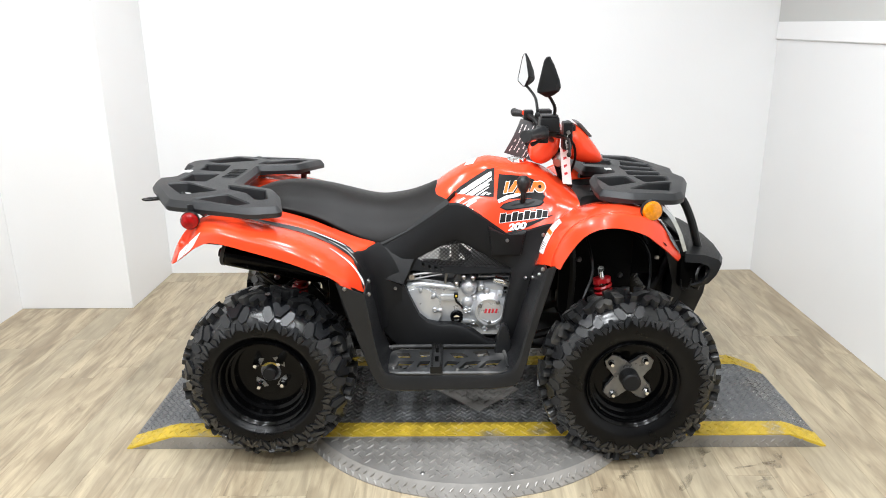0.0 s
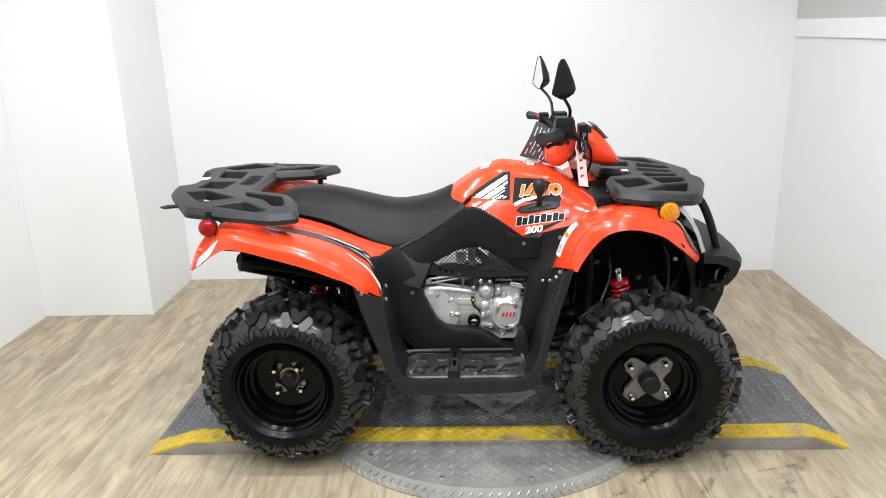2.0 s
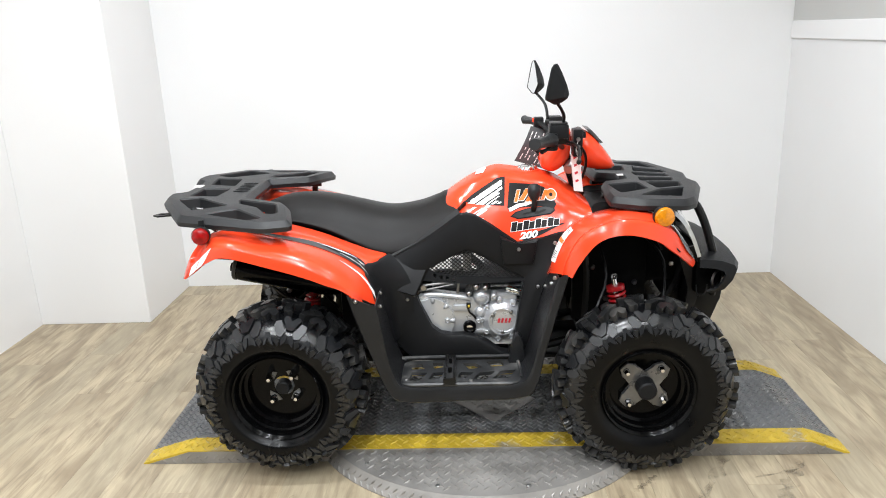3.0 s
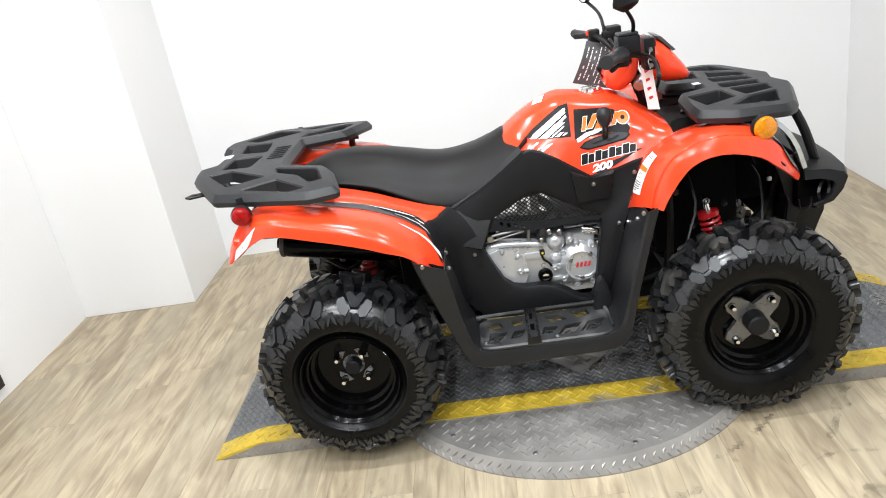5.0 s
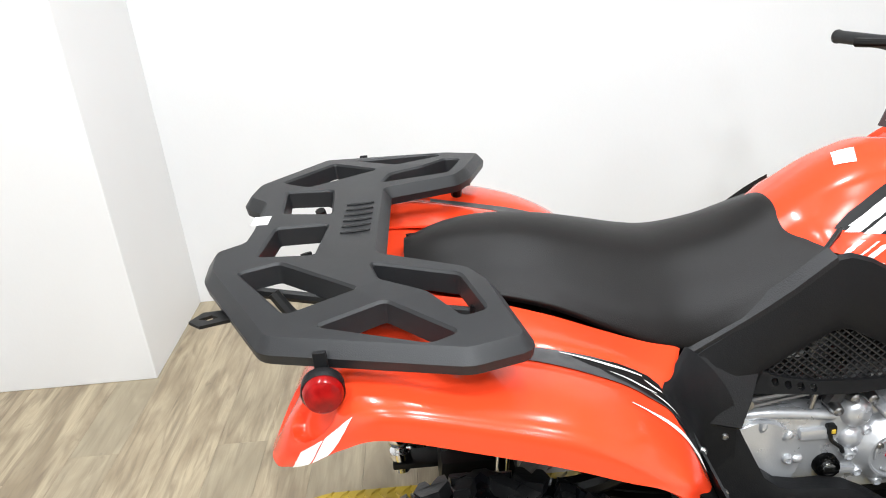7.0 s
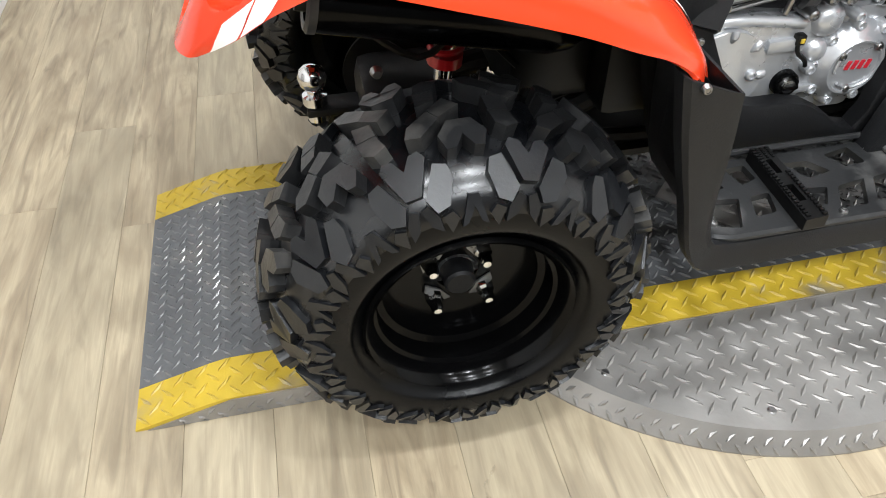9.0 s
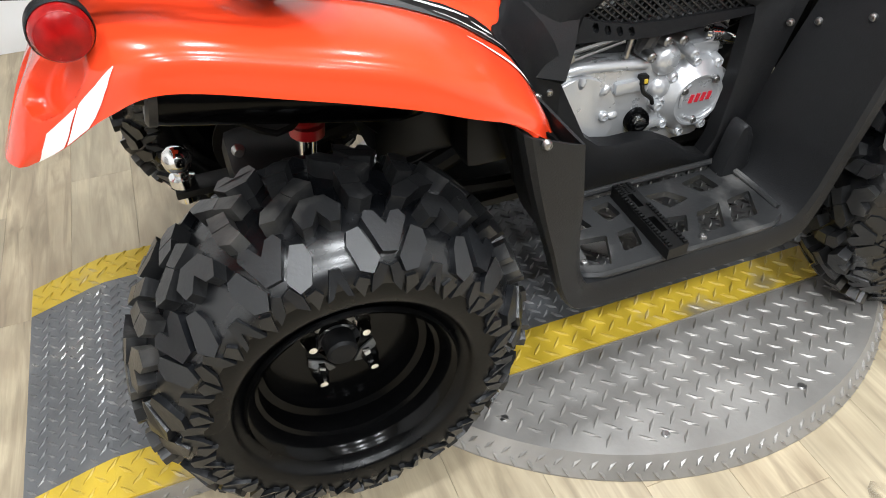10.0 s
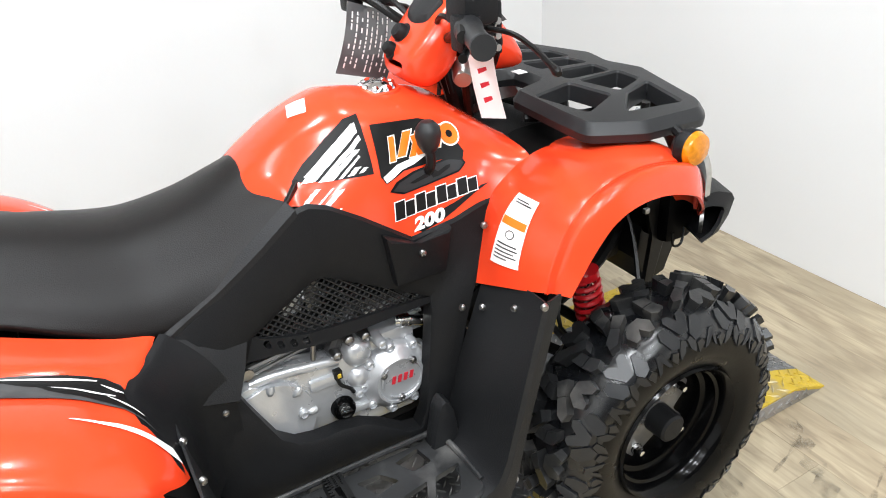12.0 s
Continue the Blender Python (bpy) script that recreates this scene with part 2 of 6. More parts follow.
def prism(bm, pts, y0, y1, bevel=0.0, plane="xz"):
    def p(a, b, c):
        return (a, c, b) if plane == "xz" else (a, b, c)
    lo = [bm.verts.new(p(a, b, y0)) for a, b in pts]
    hi = [bm.verts.new(p(a, b, y1)) for a, b in pts]
    f1, f2 = bm.faces.new(lo), bm.faces.new(list(reversed(hi)))
    n = len(pts)
    fs = [f1, f2]
    for i in range(n):
        j = (i + 1) % n
        fs.append(bm.faces.new((lo[j], lo[i], hi[i], hi[j])))
    if bevel:
        es = list({e for f in (f1, f2) for e in f.edges})
        bmesh.ops.bevel(bm, geom=es, offset=bevel, segments=2, profile=0.6, affect="EDGES")


def cr(pts, n):
    """Points resampled on a smooth curve, n to a segment."""
    p = np.asarray(pts, float)
    if n <= 1:
        return p
    q = np.vstack([2 * p[0] - p[1], p, 2 * p[-1] - p[-2]])
    out = []
    for i in range(1, len(q) - 2):
        a, b, c, d = q[i - 1], q[i], q[i + 1], q[i + 2]
        for k in range(n):
            t = k / n
            out.append(0.5 * (2 * b + (c - a) * t + (2 * a - 5 * b + 4 * c - d) * t * t + (3 * b - a - 3 * c + d) * t ** 3))
    out.append(p[-1])
    return np.array(out)


def tube(bm, pts, r, n=10, fine=4):
    p = cr(pts, fine)
    k = len(p)
    rad = np.interp(np.linspace(0, 1, k), np.linspace(0, 1, len(r)), r) if isinstance(r, (list, tuple)) else [r] * k
    up = None
    rings = []
    for i in range(k):
        t = Vector(p[min(i + 1, k - 1)] - p[max(i - 1, 0)]).normalized()
        if up is None:
            up = t.orthogonal().normalized()
        up = (up - t * up.dot(t)).normalized()
        s = t.cross(up)
        rings.append([bm.verts.new(Vector(p[i]) + float(rad[i]) * (math.cos(a) * up + math.sin(a) * s)) for a in (2 * math.pi * j / n for j in range(n))])
    for a, b in zip(rings, rings[1:]):
        for j in range(n):
            bm.faces.new((a[j], a[(j + 1) % n], b[(j + 1) % n], b[j]))
    bm.faces.new(list(reversed(rings[0])))
    bm.faces.new(rings[-1])


def tubed(pts, r, n=10, fine=4):
    bm = bmesh.new()
    tube(bm, pts, r, n, fine)
    return bm


def lathe(bm, prof, m=None, n=32, closed=False):
    """prof: (radius, along). Turned about the local y axis, then moved by m."""
    m = m or Matrix()
    rings = []
    for r, a in prof:
        if r < 1e-6:
            rings.append([bm.verts.new(m @ Vector((0, a, 0)))])
        else:
            rings.append([bm.verts.new(m @ Vector((r * math.cos(t), a, r * math.sin(t)))) for t in (2 * math.pi * j / n for j in range(n))])
    pairs = list(zip(rings, rings[1:])) + ([(rings[-1], rings[0])] if closed else [])
    for a, b in pairs:
        for j in range(n):
            k = (j + 1) % n
            if len(a) == 1 and len(b) == 1:
                continue
            if len(a) == 1:
                bm.faces.new((a[0], b[j], b[k]))
            elif len(b) == 1:
                bm.faces.new((a[j], a[k], b[0]))
            else:
                bm.faces.new((a[j], a[k], b[k], b[j]))


def lathed(prof, m=None, n=32, closed=False):
    bm = bmesh.new()
    lathe(bm, prof, m, n, closed)
    return bm


def sheet(bm, rows, nu=4, nv=4, thick=0.004, side=1):
    """A curved panel with thickness through a grid of points."""
    g = np.array([cr(r, nv) for r in np.asarray(rows, float)])
    g = np.array([cr(g[:, j], nu) for j in range(g.shape[1])]).transpose(1, 0, 2)
    du, dv = np.gradient(g, axis=0), np.gradient(g, axis=1)
    nn = np.cross(du, dv)
    nn /= np.maximum(np.linalg.norm(nn, axis=2, keepdims=True), 1e-9)
    back = g - side * thick * nn
    U, V = g.shape[:2]
    a = [[bm.verts.new(g[i, j]) for j in range(V)] for i in range(U)]
    b = [[bm.verts.new(back[i, j]) for j in range(V)] for i in range(U)]
    for i in range(U - 1):
        for j in range(V - 1):
            bm.faces.new((a[i][j], a[i + 1][j], a[i + 1][j + 1], a[i][j + 1]))
            bm.faces.new((b[i][j], b[i][j + 1], b[i + 1][j + 1], b[i + 1][j]))
    rim = [(i, 0) for i in range(U)] + [(U - 1, j) for j in range(1, V)] + [(i, V - 1) for i in range(U - 2, -1, -1)] + [(0, j) for j in range(V - 2, 0, -1)]
    for (i, j), (k, l) in zip(rim, rim[1:] + rim[:1]):
        bm.faces.new((a[i][j], b[i][j], b[k][l], a[k][l]))


def sheeted(rows, nu=4, nv=4, thick=0.004, side=1):
    bm = bmesh.new()
    sheet(bm, rows, nu, nv, thick, side)
    return bm


def flipped(bm):
    """The same form on the machine's other side."""
    out = bm.copy()
    for v in out.verts:
        v.co.y = -v.co.y
    bmesh.ops.reverse_faces(out, faces=out.faces)
    return out


def spread(loop, d):
    """The loop moved outwards by d along its corners' normals."""
    out = []
    n = len(loop)
    sg = 1 if area(loop) > 0 else -1
    for i, (x, y) in enumerate(loop):
        (ax, ay), (bx, by) = loop[i - 1], loop[(i + 1) % n]
        v = Vector((y - ay, ax - x)).normalized() + Vector((by - y, x - bx)).normalized()
        v.normalize()
        out.append((x + v.x * d * sg, y + v.y * d * sg))
    return out


def pierced(outer, holes, top, depth, flare=0.0, chamfer=0.0, draft=0.0):
    """A plate with cut-outs: chamfered top edges, an outer edge that spreads by flare, cut-outs that narrow by draft."""
    bm = bmesh.new()
    steps = [(0, -chamfer, chamfer)] if chamfer else []
    steps += [(chamfer, 0, 0), (depth * 0.45 + chamfer, flare, -0.5 * draft), (depth, flare * 0.8, -draft)]
    levels = []
    for dz, grow, hole in steps:
        loops = []
        for li, loop in enumerate([outer] + holes):
            moved = spread(loop, grow if li == 0 else hole) if (grow if li == 0 else hole) else loop
            loops.append([bm.verts.new((x, y, top(u, v) - dz)) for (x, y), (u, v) in zip(moved, loop)])
        levels.append(loops)
    for lv in (levels[0], levels[-1]):
        es = [bm.edges.new((vs[i], vs[(i + 1) % len(vs)])) for vs in lv for i in range(len(vs))]
        bmesh.ops.triangle_fill(bm, edges=es, use_beauty=True, use_dissolve=False)
    for u, l in zip(levels, levels[1:]):
        for p, q in zip(u, l):
            n = len(p)
            for i in range(n):
                j = (i + 1) % n
                bm.faces.new((p[i], p[j], q[j], q[i]))
    return bm


def rounded(loop, r=0.010, n=3):
    """The loop with its corners rounded."""
    out = []
    m = len(loop)
    for i in range(m):
        p, a, b = Vector(loop[i]), Vector(loop[i - 1]), Vector(loop[(i + 1) % m])
        da, db = (a - p), (b - p)
        q = min(r, 0.4 * da.length, 0.4 * db.length)
        u, v = p + da.normalized() * q, p + db.normalized() * q
        for k in range(n + 1):
            t = k / n
            c = u * (1 - t) ** 2 + p * 2 * t * (1 - t) + v * t * t
            out.append((c.x, c.y))
    return out


def area(loop):
    return 0.5 * sum(loop[i - 1][0] * loop[i][1] - loop[i][0] * loop[i - 1][1] for i in range(len(loop)))


def thing(name, label, category, at=(0, 0, 0), group=""):
    e = new(name)
    e.location = at
    e.empty_display_size = 0.1
    return tagged(e, label, category, group)


# ---- room ----
XL, XR, YB, YF = -2.28, 1.81, 1.56, -4.2


def wall(name, bm, mat, label):
    return tagged(part(name, bm, mat, smooth=0), label, "wall", kind="structure")


wall("wall_north", boxed(XL - 0.12, XR + 0.12, YB, YB + 0.12, -0.1, CEIL), WALL, "plain white painted wall behind the machine")
wall("wall_west", boxed(XL - 0.12, XL, YF, YB, -0.1, CEIL), WALL_W, "plain white painted side wall")
wall("wall_east", boxed(XR, XR + 0.12, YF, YB, -0.1, CEIL), WALL_R, "scuffed white painted side wall, toned down for weaker light")
wall("wall_south", boxed(XL - 0.12, XR + 0.12, YF - 0.12, YF, -0.1, CEIL), WALL_S, "plain dark wall added out of view to dim reflections")
tagged(part("column", boxed(XL, -1.685, 0.985, YB, 0, CEIL, 0.004), WALL_W, smooth=0), "square white painted corner column", "column", kind="structure")
tagged(part("ceiling", boxed(XL - 0.12, XR + 0.12, YF - 0.12, YB + 0.12, CEIL, CEIL + 0.1), CEILING, smooth=0), "plain white ceiling", "ceiling", kind="structure")
ledge = boxed(XR - 0.012, XR - 0.002, YF, YB - 0.003, 1.335, 1.425, 0.004)
tagged(part("trim", ledge, WALL, smooth=0), "white ledge along the side wall", "trim", kind="structure")
tagged(part("wall_panel_east", boxed(XR - 0.006, XR - 0.002, YF, YB - 0.003, 1.425, CEIL), UPPER, smooth=0), "upper part of the side wall, greyed for shade", "wall", kind="structure")
floor = tagged(part("floor", boxed(XL - 0.12, XR + 0.12, YF - 0.12, YB + 0.12, -0.12, -0.006), JOINT, smooth=0), "light oak-look vinyl plank floor", "floor", kind="structure")


# ---- turntable and ramp ----
PY0, PY1, TOP = -0.367, 0.272, 0.05
RX0, RX1 = -1.145, 1.325
KX0, KX1 = -0.985, 1.20


def deck_z(x):
    return np.interp(x, [RX0, KX0, KX1, RX1], [0.003, TOP, TOP, 0.003])


def studs(name, mat, parent, inside, x0, x1, y0, y1, zf, place=None, step=0.0215, long=0.0180, wide=0.0042, high=0.0046, row=None):
    """Raised lozenges of a tread plate in a herringbone, joined in one mesh."""
    vs, fs = [], []
    row = row or step
    for i in range(int((x1 - x0) / step) + 1):
        for j in range(i % 2, int((y1 - y0) / row) + 1, 2):
            x, y = x0 + i * step, y0 + j * row
            if not inside(x, y):
                continue
            a = math.pi / 4 if i % 2 else -math.pi / 4
            c, s = math.cos(a), math.sin(a)
            k = len(vs)
            for lx, ly, h in ((-long, 0, 0), (0, -wide, 0), (long, 0, 0), (0, wide, 0), (-long * 0.7, 0, high), (long * 0.7, 0, high)):
                px, py = x + lx * c - ly * s, y + lx * s + ly * c
                q = (px, py, zf(px) + h)
                vs.append(place(*q) if place else q)
            fs += [(k, k + 1, k + 5, k + 4), (k + 1, k + 2, k + 5), (k + 2, k + 3, k + 4, k + 5), (k + 3, k, k + 4)]
    return raw(name, vs, fs, mat, parent)


def deck_sheet(y0, y1, lift=0.0):
    bm = bmesh.new()
    prism(bm, [(RX0, -0.001), (RX0, 0.003 + lift), (KX0 - 0.03, TOP - 0.008 + lift), (KX0, TOP - 0.001 + lift), (KX0 + 0.03, TOP + lift), (KX1 - 0.03, TOP + lift), (KX1, TOP - 0.001 + lift), (KX1 + 0.03, TOP - 0.01 + lift), (RX1, 0.003 + lift), (RX1, -0.001)], y0, y1)
    return bm


ramp = thing("display_ramp", "long tread-plate wheel ramp with worn yellow edges on the floor", "ramp")
part("deck", deck_sheet(PY0 + 0.088, PY1 - 0.088), PLATE_DK, ramp, "worn black tread plate", smooth=0)
for nm, ya, yb in (("edge_strip", PY0, PY0 + 0.0875), ("edge_strip", PY1 - 0.0875, PY1)):
    part(nm, deck_sheet(ya, yb), YELLOW, ramp, "worn yellow painted edge", smooth=0)
zf = lambda x: float(deck_z(x))
s1 = studs("deck_tread", TREAD_DK, ramp, lambda x, y: PY0 + 0.098 < y < PY1 - 0.098, RX0 + 0.015, RX1 - 0.012, PY0 + 0.10, PY1 - 0.09, zf, step=0.0185, row=0.0136, long=0.0142, wide=0.0036, high=0.0042)
s2 = studs("strip_tread", YELLOW_W, ramp, lambda x, y: True, RX0 + 0.015, RX1 - 0.012, PY0 + 0.013, PY0 + 0.080, zf, step=0.0205)
s3 = studs("strip_tread", YELLOW_W, ramp, lambda x, y: True, RX0 + 0.015, RX1 - 0.012, PY1 - 0.074, PY1 - 0.008, zf, step=0.0205)
side_skirt = bmesh.new()
prism(side_skirt, [(RX0 + 0.02, 0.001), (KX0 + 0.01, TOP - 0.004), (KX1 - 0.01, TOP - 0.004), (RX1 - 0.02, 0.001)], PY0 - 0.003, PY0 - 0.0005)
part("side_skirt", side_skirt, PLATE, ramp, "bare tread-plate side", smooth=0)
s4 = studs("skirt_tread", PLATE, ramp, lambda x, y: y < deck_z(x) - 0.01, RX0 + 0.05, RX1 - 0.04, 0.010, 0.046, lambda x: 0.0, place=lambda x, y, z: (x, PY0 - 0.003 - z, y), step=0.0165, long=0.0115, high=0.0035)
for s in (s1, s2, s3, s4):
    tagged(s, kind="stuff")

DX, DY, DR, DT = 0.07, -0.005, 0.662, 0.044
disc = thing("turntable_disc", "round bare tread-plate turntable on the floor", "turntable")
part("disc", lathed([(0, DT), (DR - 0.024, DT), (DR, 0.004), (DR, 0.0), (0, 0.0)], pose(DX, DY, 0, 90) @ Matrix.Scale(-1, 4, (0, 0, 1)), 96), PLATE, disc, smooth=25)
s5 = studs("disc_tread", PLATE, disc, lambda x, y: (x - DX) ** 2 + (y - DY) ** 2 < (DR - 0.045) ** 2 and (y < PY0 - 0.012 or y > PY1 + 0.012), DX - DR, DX + DR, DY - DR, DY + DR, lambda x: DT)


def on_skirt(x, y, z):
    t, f = x / 0.64, y / 0.04
    r = DR - 0.024 + 0.024 * (1 - f) + z * 0.9
    return (DX + r * math.cos(t), DY + r * math.sin(t), 0.004 + f * (DT - 0.004) + z * 0.45)


s6 = studs("disc_skirt_tread", PLATE, disc, lambda x, y: True, 0.0, 2 * math.pi * 0.64 - 0.02, 0.007, 0.034, lambda x: 0.0, place=on_skirt, step=0.0150, long=0.0105, high=0.004)
for s in (s5, s6):
    tagged(s, kind="stuff")
for a in (200, 228, 255, 283, 312, 338):
    part("disc_screw", lathed([(0, 0.003), (0.006, 0.003), (0.008, 0.001), (0.008, 0)], pose(DX + 0.60 * math.cos(radians(a)), DY + 0.60 * math.sin(radians(a)), DT, 90) @ Matrix.Scale(-1, 4, (0, 0, 1)), 10), STEEL, disc)
hatch = bmesh.new()
prism(hatch, [(0.111, -0.208), (0.275, -0.035), (0.111, 0.135), (-0.053, -0.035)], TOP, TOP + 0.004, plane="xy")
pl = tagged(part("cover_plate", hatch, PLATE, None, smooth=0), "square bare tread-plate cover on the ramp", "plate")
s7 = studs("cover_tread", PLATE, pl, lambda x, y: abs(x - 0.111) / 0.15 + abs(y + 0.036) / 0.155 < 0.95, -0.05, 0.27, -0.2, 0.13, lambda x: TOP + 0.004)
tagged(s7, kind="stuff")

# ---- dark frame hung on the side wall ----
FRAME_ST = material("weathered_dark_steel", (0.030, 0.027, 0.025), 0.42, 0.35, var=0.35, scale=9, grain=0.2, grain_scale=90)
fr = thing("wall_frame", "dark steel frame with white mesh panel low on the wall", "mesh panel", (XL + 0.002, -0.2, 0.5))
for y0, y1, z0, z1 in ((0.364, 0.444, -0.434, 0.62), (-0.444, -0.364, -0.434, 0.62), (-0.364, 0.364, -0.434, -0.354), (-0.364, 0.364, 0.54, 0.62)):
    part("frame_bar", boxed(0, 0.034, y0, y1, z0, z1, 0.004), FRAME_ST, fr, smooth=0)
part("panel", boxed(0, 0.010, -0.364, 0.364, -0.354, 0.54), PAPER, fr, smooth=0)
grid_bm = bmesh.new()
for k in range(45):
    c = -0.364 + 0.728 * k / 44
    box(grid_bm, 0.010, 0.0125, c - 0.0012, c + 0.0012, -0.354, 0.54)
for k in range(55):
    c = -0.354 + 0.894 * k / 54
    box(grid_bm, 0.0125, 0.015, -0.364, 0.364, c - 0.0012, c + 0.0012)
tagged(part("wire_mesh", grid_bm, STEEL, fr, smooth=0), "fine grey wire mesh", kind="stuff")
for k in range(18):
    part("mesh_edge", boxed(0.015, 0.018, 0.350, 0.362, -0.345 + k * 0.05, -0.315 + k * 0.05, 0.002), FRAME_ST, fr, smooth=0)
part("weld_spot", boxed(0.034, 0.036, 0.375, 0.400, -0.415, -0.392, 0.001), STEEL, fr, smooth=0)

# ---- quad ----
quad = thing("quad_bike", "new glossy red and black utility quad bike on the turntable ramp", "quad bike", (0, 0, 0))


def tyre_profile(R, rim_r, w):
    """Half of the carcass from the crown outwards: (radius, along, arc parameter)."""
    h = w / 2
    p = [(R, 0), (R - 0.004, h * 0.35), (R - 0.013, h * 0.68), (R - 0.034, h * 0.93), (R - 0.062, h * 1.03), (R - 0.092, h * 1.02), (rim_r + 0.018, h * 0.93), (rim_r + 0.004, h * 0.84), (rim_r - 0.004, h * 0.80)]
    return cr(p, 4)


def wheel(parent, at, R, rim_r, w, n_lug, hub_out, dish, plate=False, turn=0.0):
    """Built for the right side: outside is towards -y."""
    half = tyre_profile(R, rim_r, w)
    bm = bmesh.new()
    seg = np.r_[0, np.cumsum(np.linalg.norm(np.diff(half, axis=0), axis=1))]
    k = int(np.searchsorted(seg, 0.60 * w))
    wall = [(r, a) for r, a in half[:k - 1:-1]]
    lathe(bm, wall, n=72)
    lathe(bm, [(r, -a) for r, a in wall[::-1]], n=72)
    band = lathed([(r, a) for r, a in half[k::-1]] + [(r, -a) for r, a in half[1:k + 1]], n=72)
    ty_m, low_m = bmesh.new(), bmesh.new()

    def skin(t, s, lift):
        sg = -1 if s < 0 else 1
        q = abs(s)
        r, a = np.interp(q, seg, half[:, 0]), np.interp(q, seg, half[:, 1])
        e = 1e-3
        tr, ta = np.interp(q + e, seg, half[:, 0]) - np.interp(max(q - e, 0), seg, half[:, 0]), np.interp(q + e, seg, half[:, 1]) - np.interp(max(q - e, 0), seg, half[:, 1])
        L = math.hypot(tr, ta)
        nr, na = ta / L, -tr / L
        r, a = r + nr * lift, a + na * lift
        return Vector((r * math.cos(t), sg * a, r * math.sin(t)))

    def lug(poly, h, taper=0.86, into=ty_m):
        c = np.mean(poly, axis=0)
        poly = [(c[0] + (t - c[0]) * 1.12, c[1] + (s - c[1]) * 1.07) for t, s in poly]
        lo = [into.verts.new(skin(t, s, -0.003)) for t, s in poly]
        hi = [into.verts.new(skin(c[0] + (t - c[0]) * taper, c[1] + (s - c[1]) * taper, h)) for t, s in poly]
        n = len(poly)
        into.faces.new(hi)
        for i in range(n):
            j = (i + 1) % n
            into.faces.new((lo[i], lo[j], hi[j], hi[i]))
    d = 2 * math.pi / n_lug
    top = w / 2
    low = 1.25 if plate else 1.0
    # (turn in pitches, place across the half tread) of each block
    V_BLOCK = [(-0.175, 0.60), (-0.135, 0.51), (-0.065, 0.53), (0.0, 0.68), (0.065, 0.53), (0.135, 0.51), (0.175, 0.60), (0.065, 0.93), (-0.065, 0.93)]
    FLANK = [(0.225, 0.67), (0.325, 0.70), (0.352, 0.84), (0.280, 1.07), (0.160, 1.11), (0.095, 0.98)]
    FORK = [(0.415, 0.29), (0.585, 0.29), (0.675, 0.47), (0.635, 0.63), (0.565, 0.62), (0.50, 0.49), (0.435, 0.62), (0.365, 0.63), (0.325, 0.47)]
    BARS = ([(-0.53, 0.09), (-0.43, -0.02), (-0.30, 0.10), (-0.365, 0.235)], [(-0.355, 0.25), (-0.288, 0.115), (-0.125, 0.27), (-0.09, 0.41), (-0.20, 0.44)], [(0.13, 0.01), (0.27, -0.01), (0.26, 0.195), (0.115, 0.195)], [(0.115, 0.215), (0.26, 0.215), (0.235, 0.39), (0.16, 0.45), (0.065, 0.39)])
    CHEVRON = [(0.365, 1.32), (0.455, 1.01), (0.545, 1.01), (0.635, 1.32), (0.57, 1.29), (0.50, 1.13), (0.43, 1.29)]
    SLABS = ([(0.012, 1.06), (0.085, 1.02), (0.160, 1.15), (0.168, 1.33), (0.065, 1.24)], [(0.190, 1.17), (0.290, 1.13), (0.345, 1.22), (0.245, 1.37)])
    for i in range(n_lug):
        for sg in (-1, 1):
            t0 = i * d + (0.5 * d if sg > 0 else 0) + turn
            P = lambda pts, q=1: [(t0 + q * u * d, sg * (v if v < 1 else 1 + (v - 1) * low) * top) for u, v in pts]
            lug(P(V_BLOCK), 0.007 if plate else 0.013, 0.94, low_m)
            lug(P(FORK), 0.023, 0.93)
            for bar in BARS:
                lug(P(bar), 0.024, 0.94)
            for q in (-1, 1):
                lug(P(FLANK, q), 0.0045 if plate else 0.010, 0.93, low_m)
                for slab in SLABS:
                    lug(P(slab, q), 0.0035 if plate else 0.006, 0.90, low_m)
            lug(P(CHEVRON), 0.004 if plate else 0.007, 0.93, low_m)
    o = -w / 2
    rim = lathed([(rim_r - 0.030, o + dish + 0.012), (rim_r - 0.034, o + dish - 0.004), (rim_r - 0.030, o + dish * 0.75), (rim_r - 0.020, o + dish * 0.70), (rim_r - 0.018, o + dish * 0.42), (rim_r - 0.008, o + dish * 0.36), (rim_r - 0.006, o + 0.030), (rim_r + 0.002, o + 0.022), (rim_r + 0.006, o + 0.012), (rim_r + 0.002, o + 0.006), (rim_r - 0.006, o + 0.012), (rim_r - 0.012, o + 0.030), (rim_r - 0.014, w / 2 - 0.03), (rim_r + 0.004, w / 2 - 0.012), (rim_r - 0.02, w / 2 - 0.03), (rim_r - 0.04, o + dish + 0.02)], n=56)
    floor_at = TOP + 0.001 - at[2]
    for shape in (bm, band, ty_m, low_m):
        for v in shape.verts:
            if v.co.y + at[1] > PY0 - 0.018 and v.co.z < floor_at:
                v.co.z = floor_at
    wh = part("wheel", rim, RIM, parent, "gloss black steel wheel")
    wh.location = at
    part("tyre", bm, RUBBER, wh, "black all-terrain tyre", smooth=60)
    part("tread_band", band, GROOVE, wh, "glossy rubber between the lugs, darkened as groove shade", smooth=60)
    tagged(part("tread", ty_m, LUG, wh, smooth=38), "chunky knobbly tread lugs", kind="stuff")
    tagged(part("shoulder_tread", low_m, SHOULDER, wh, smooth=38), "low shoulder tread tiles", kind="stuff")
    # wheel centre
    c = o + dish
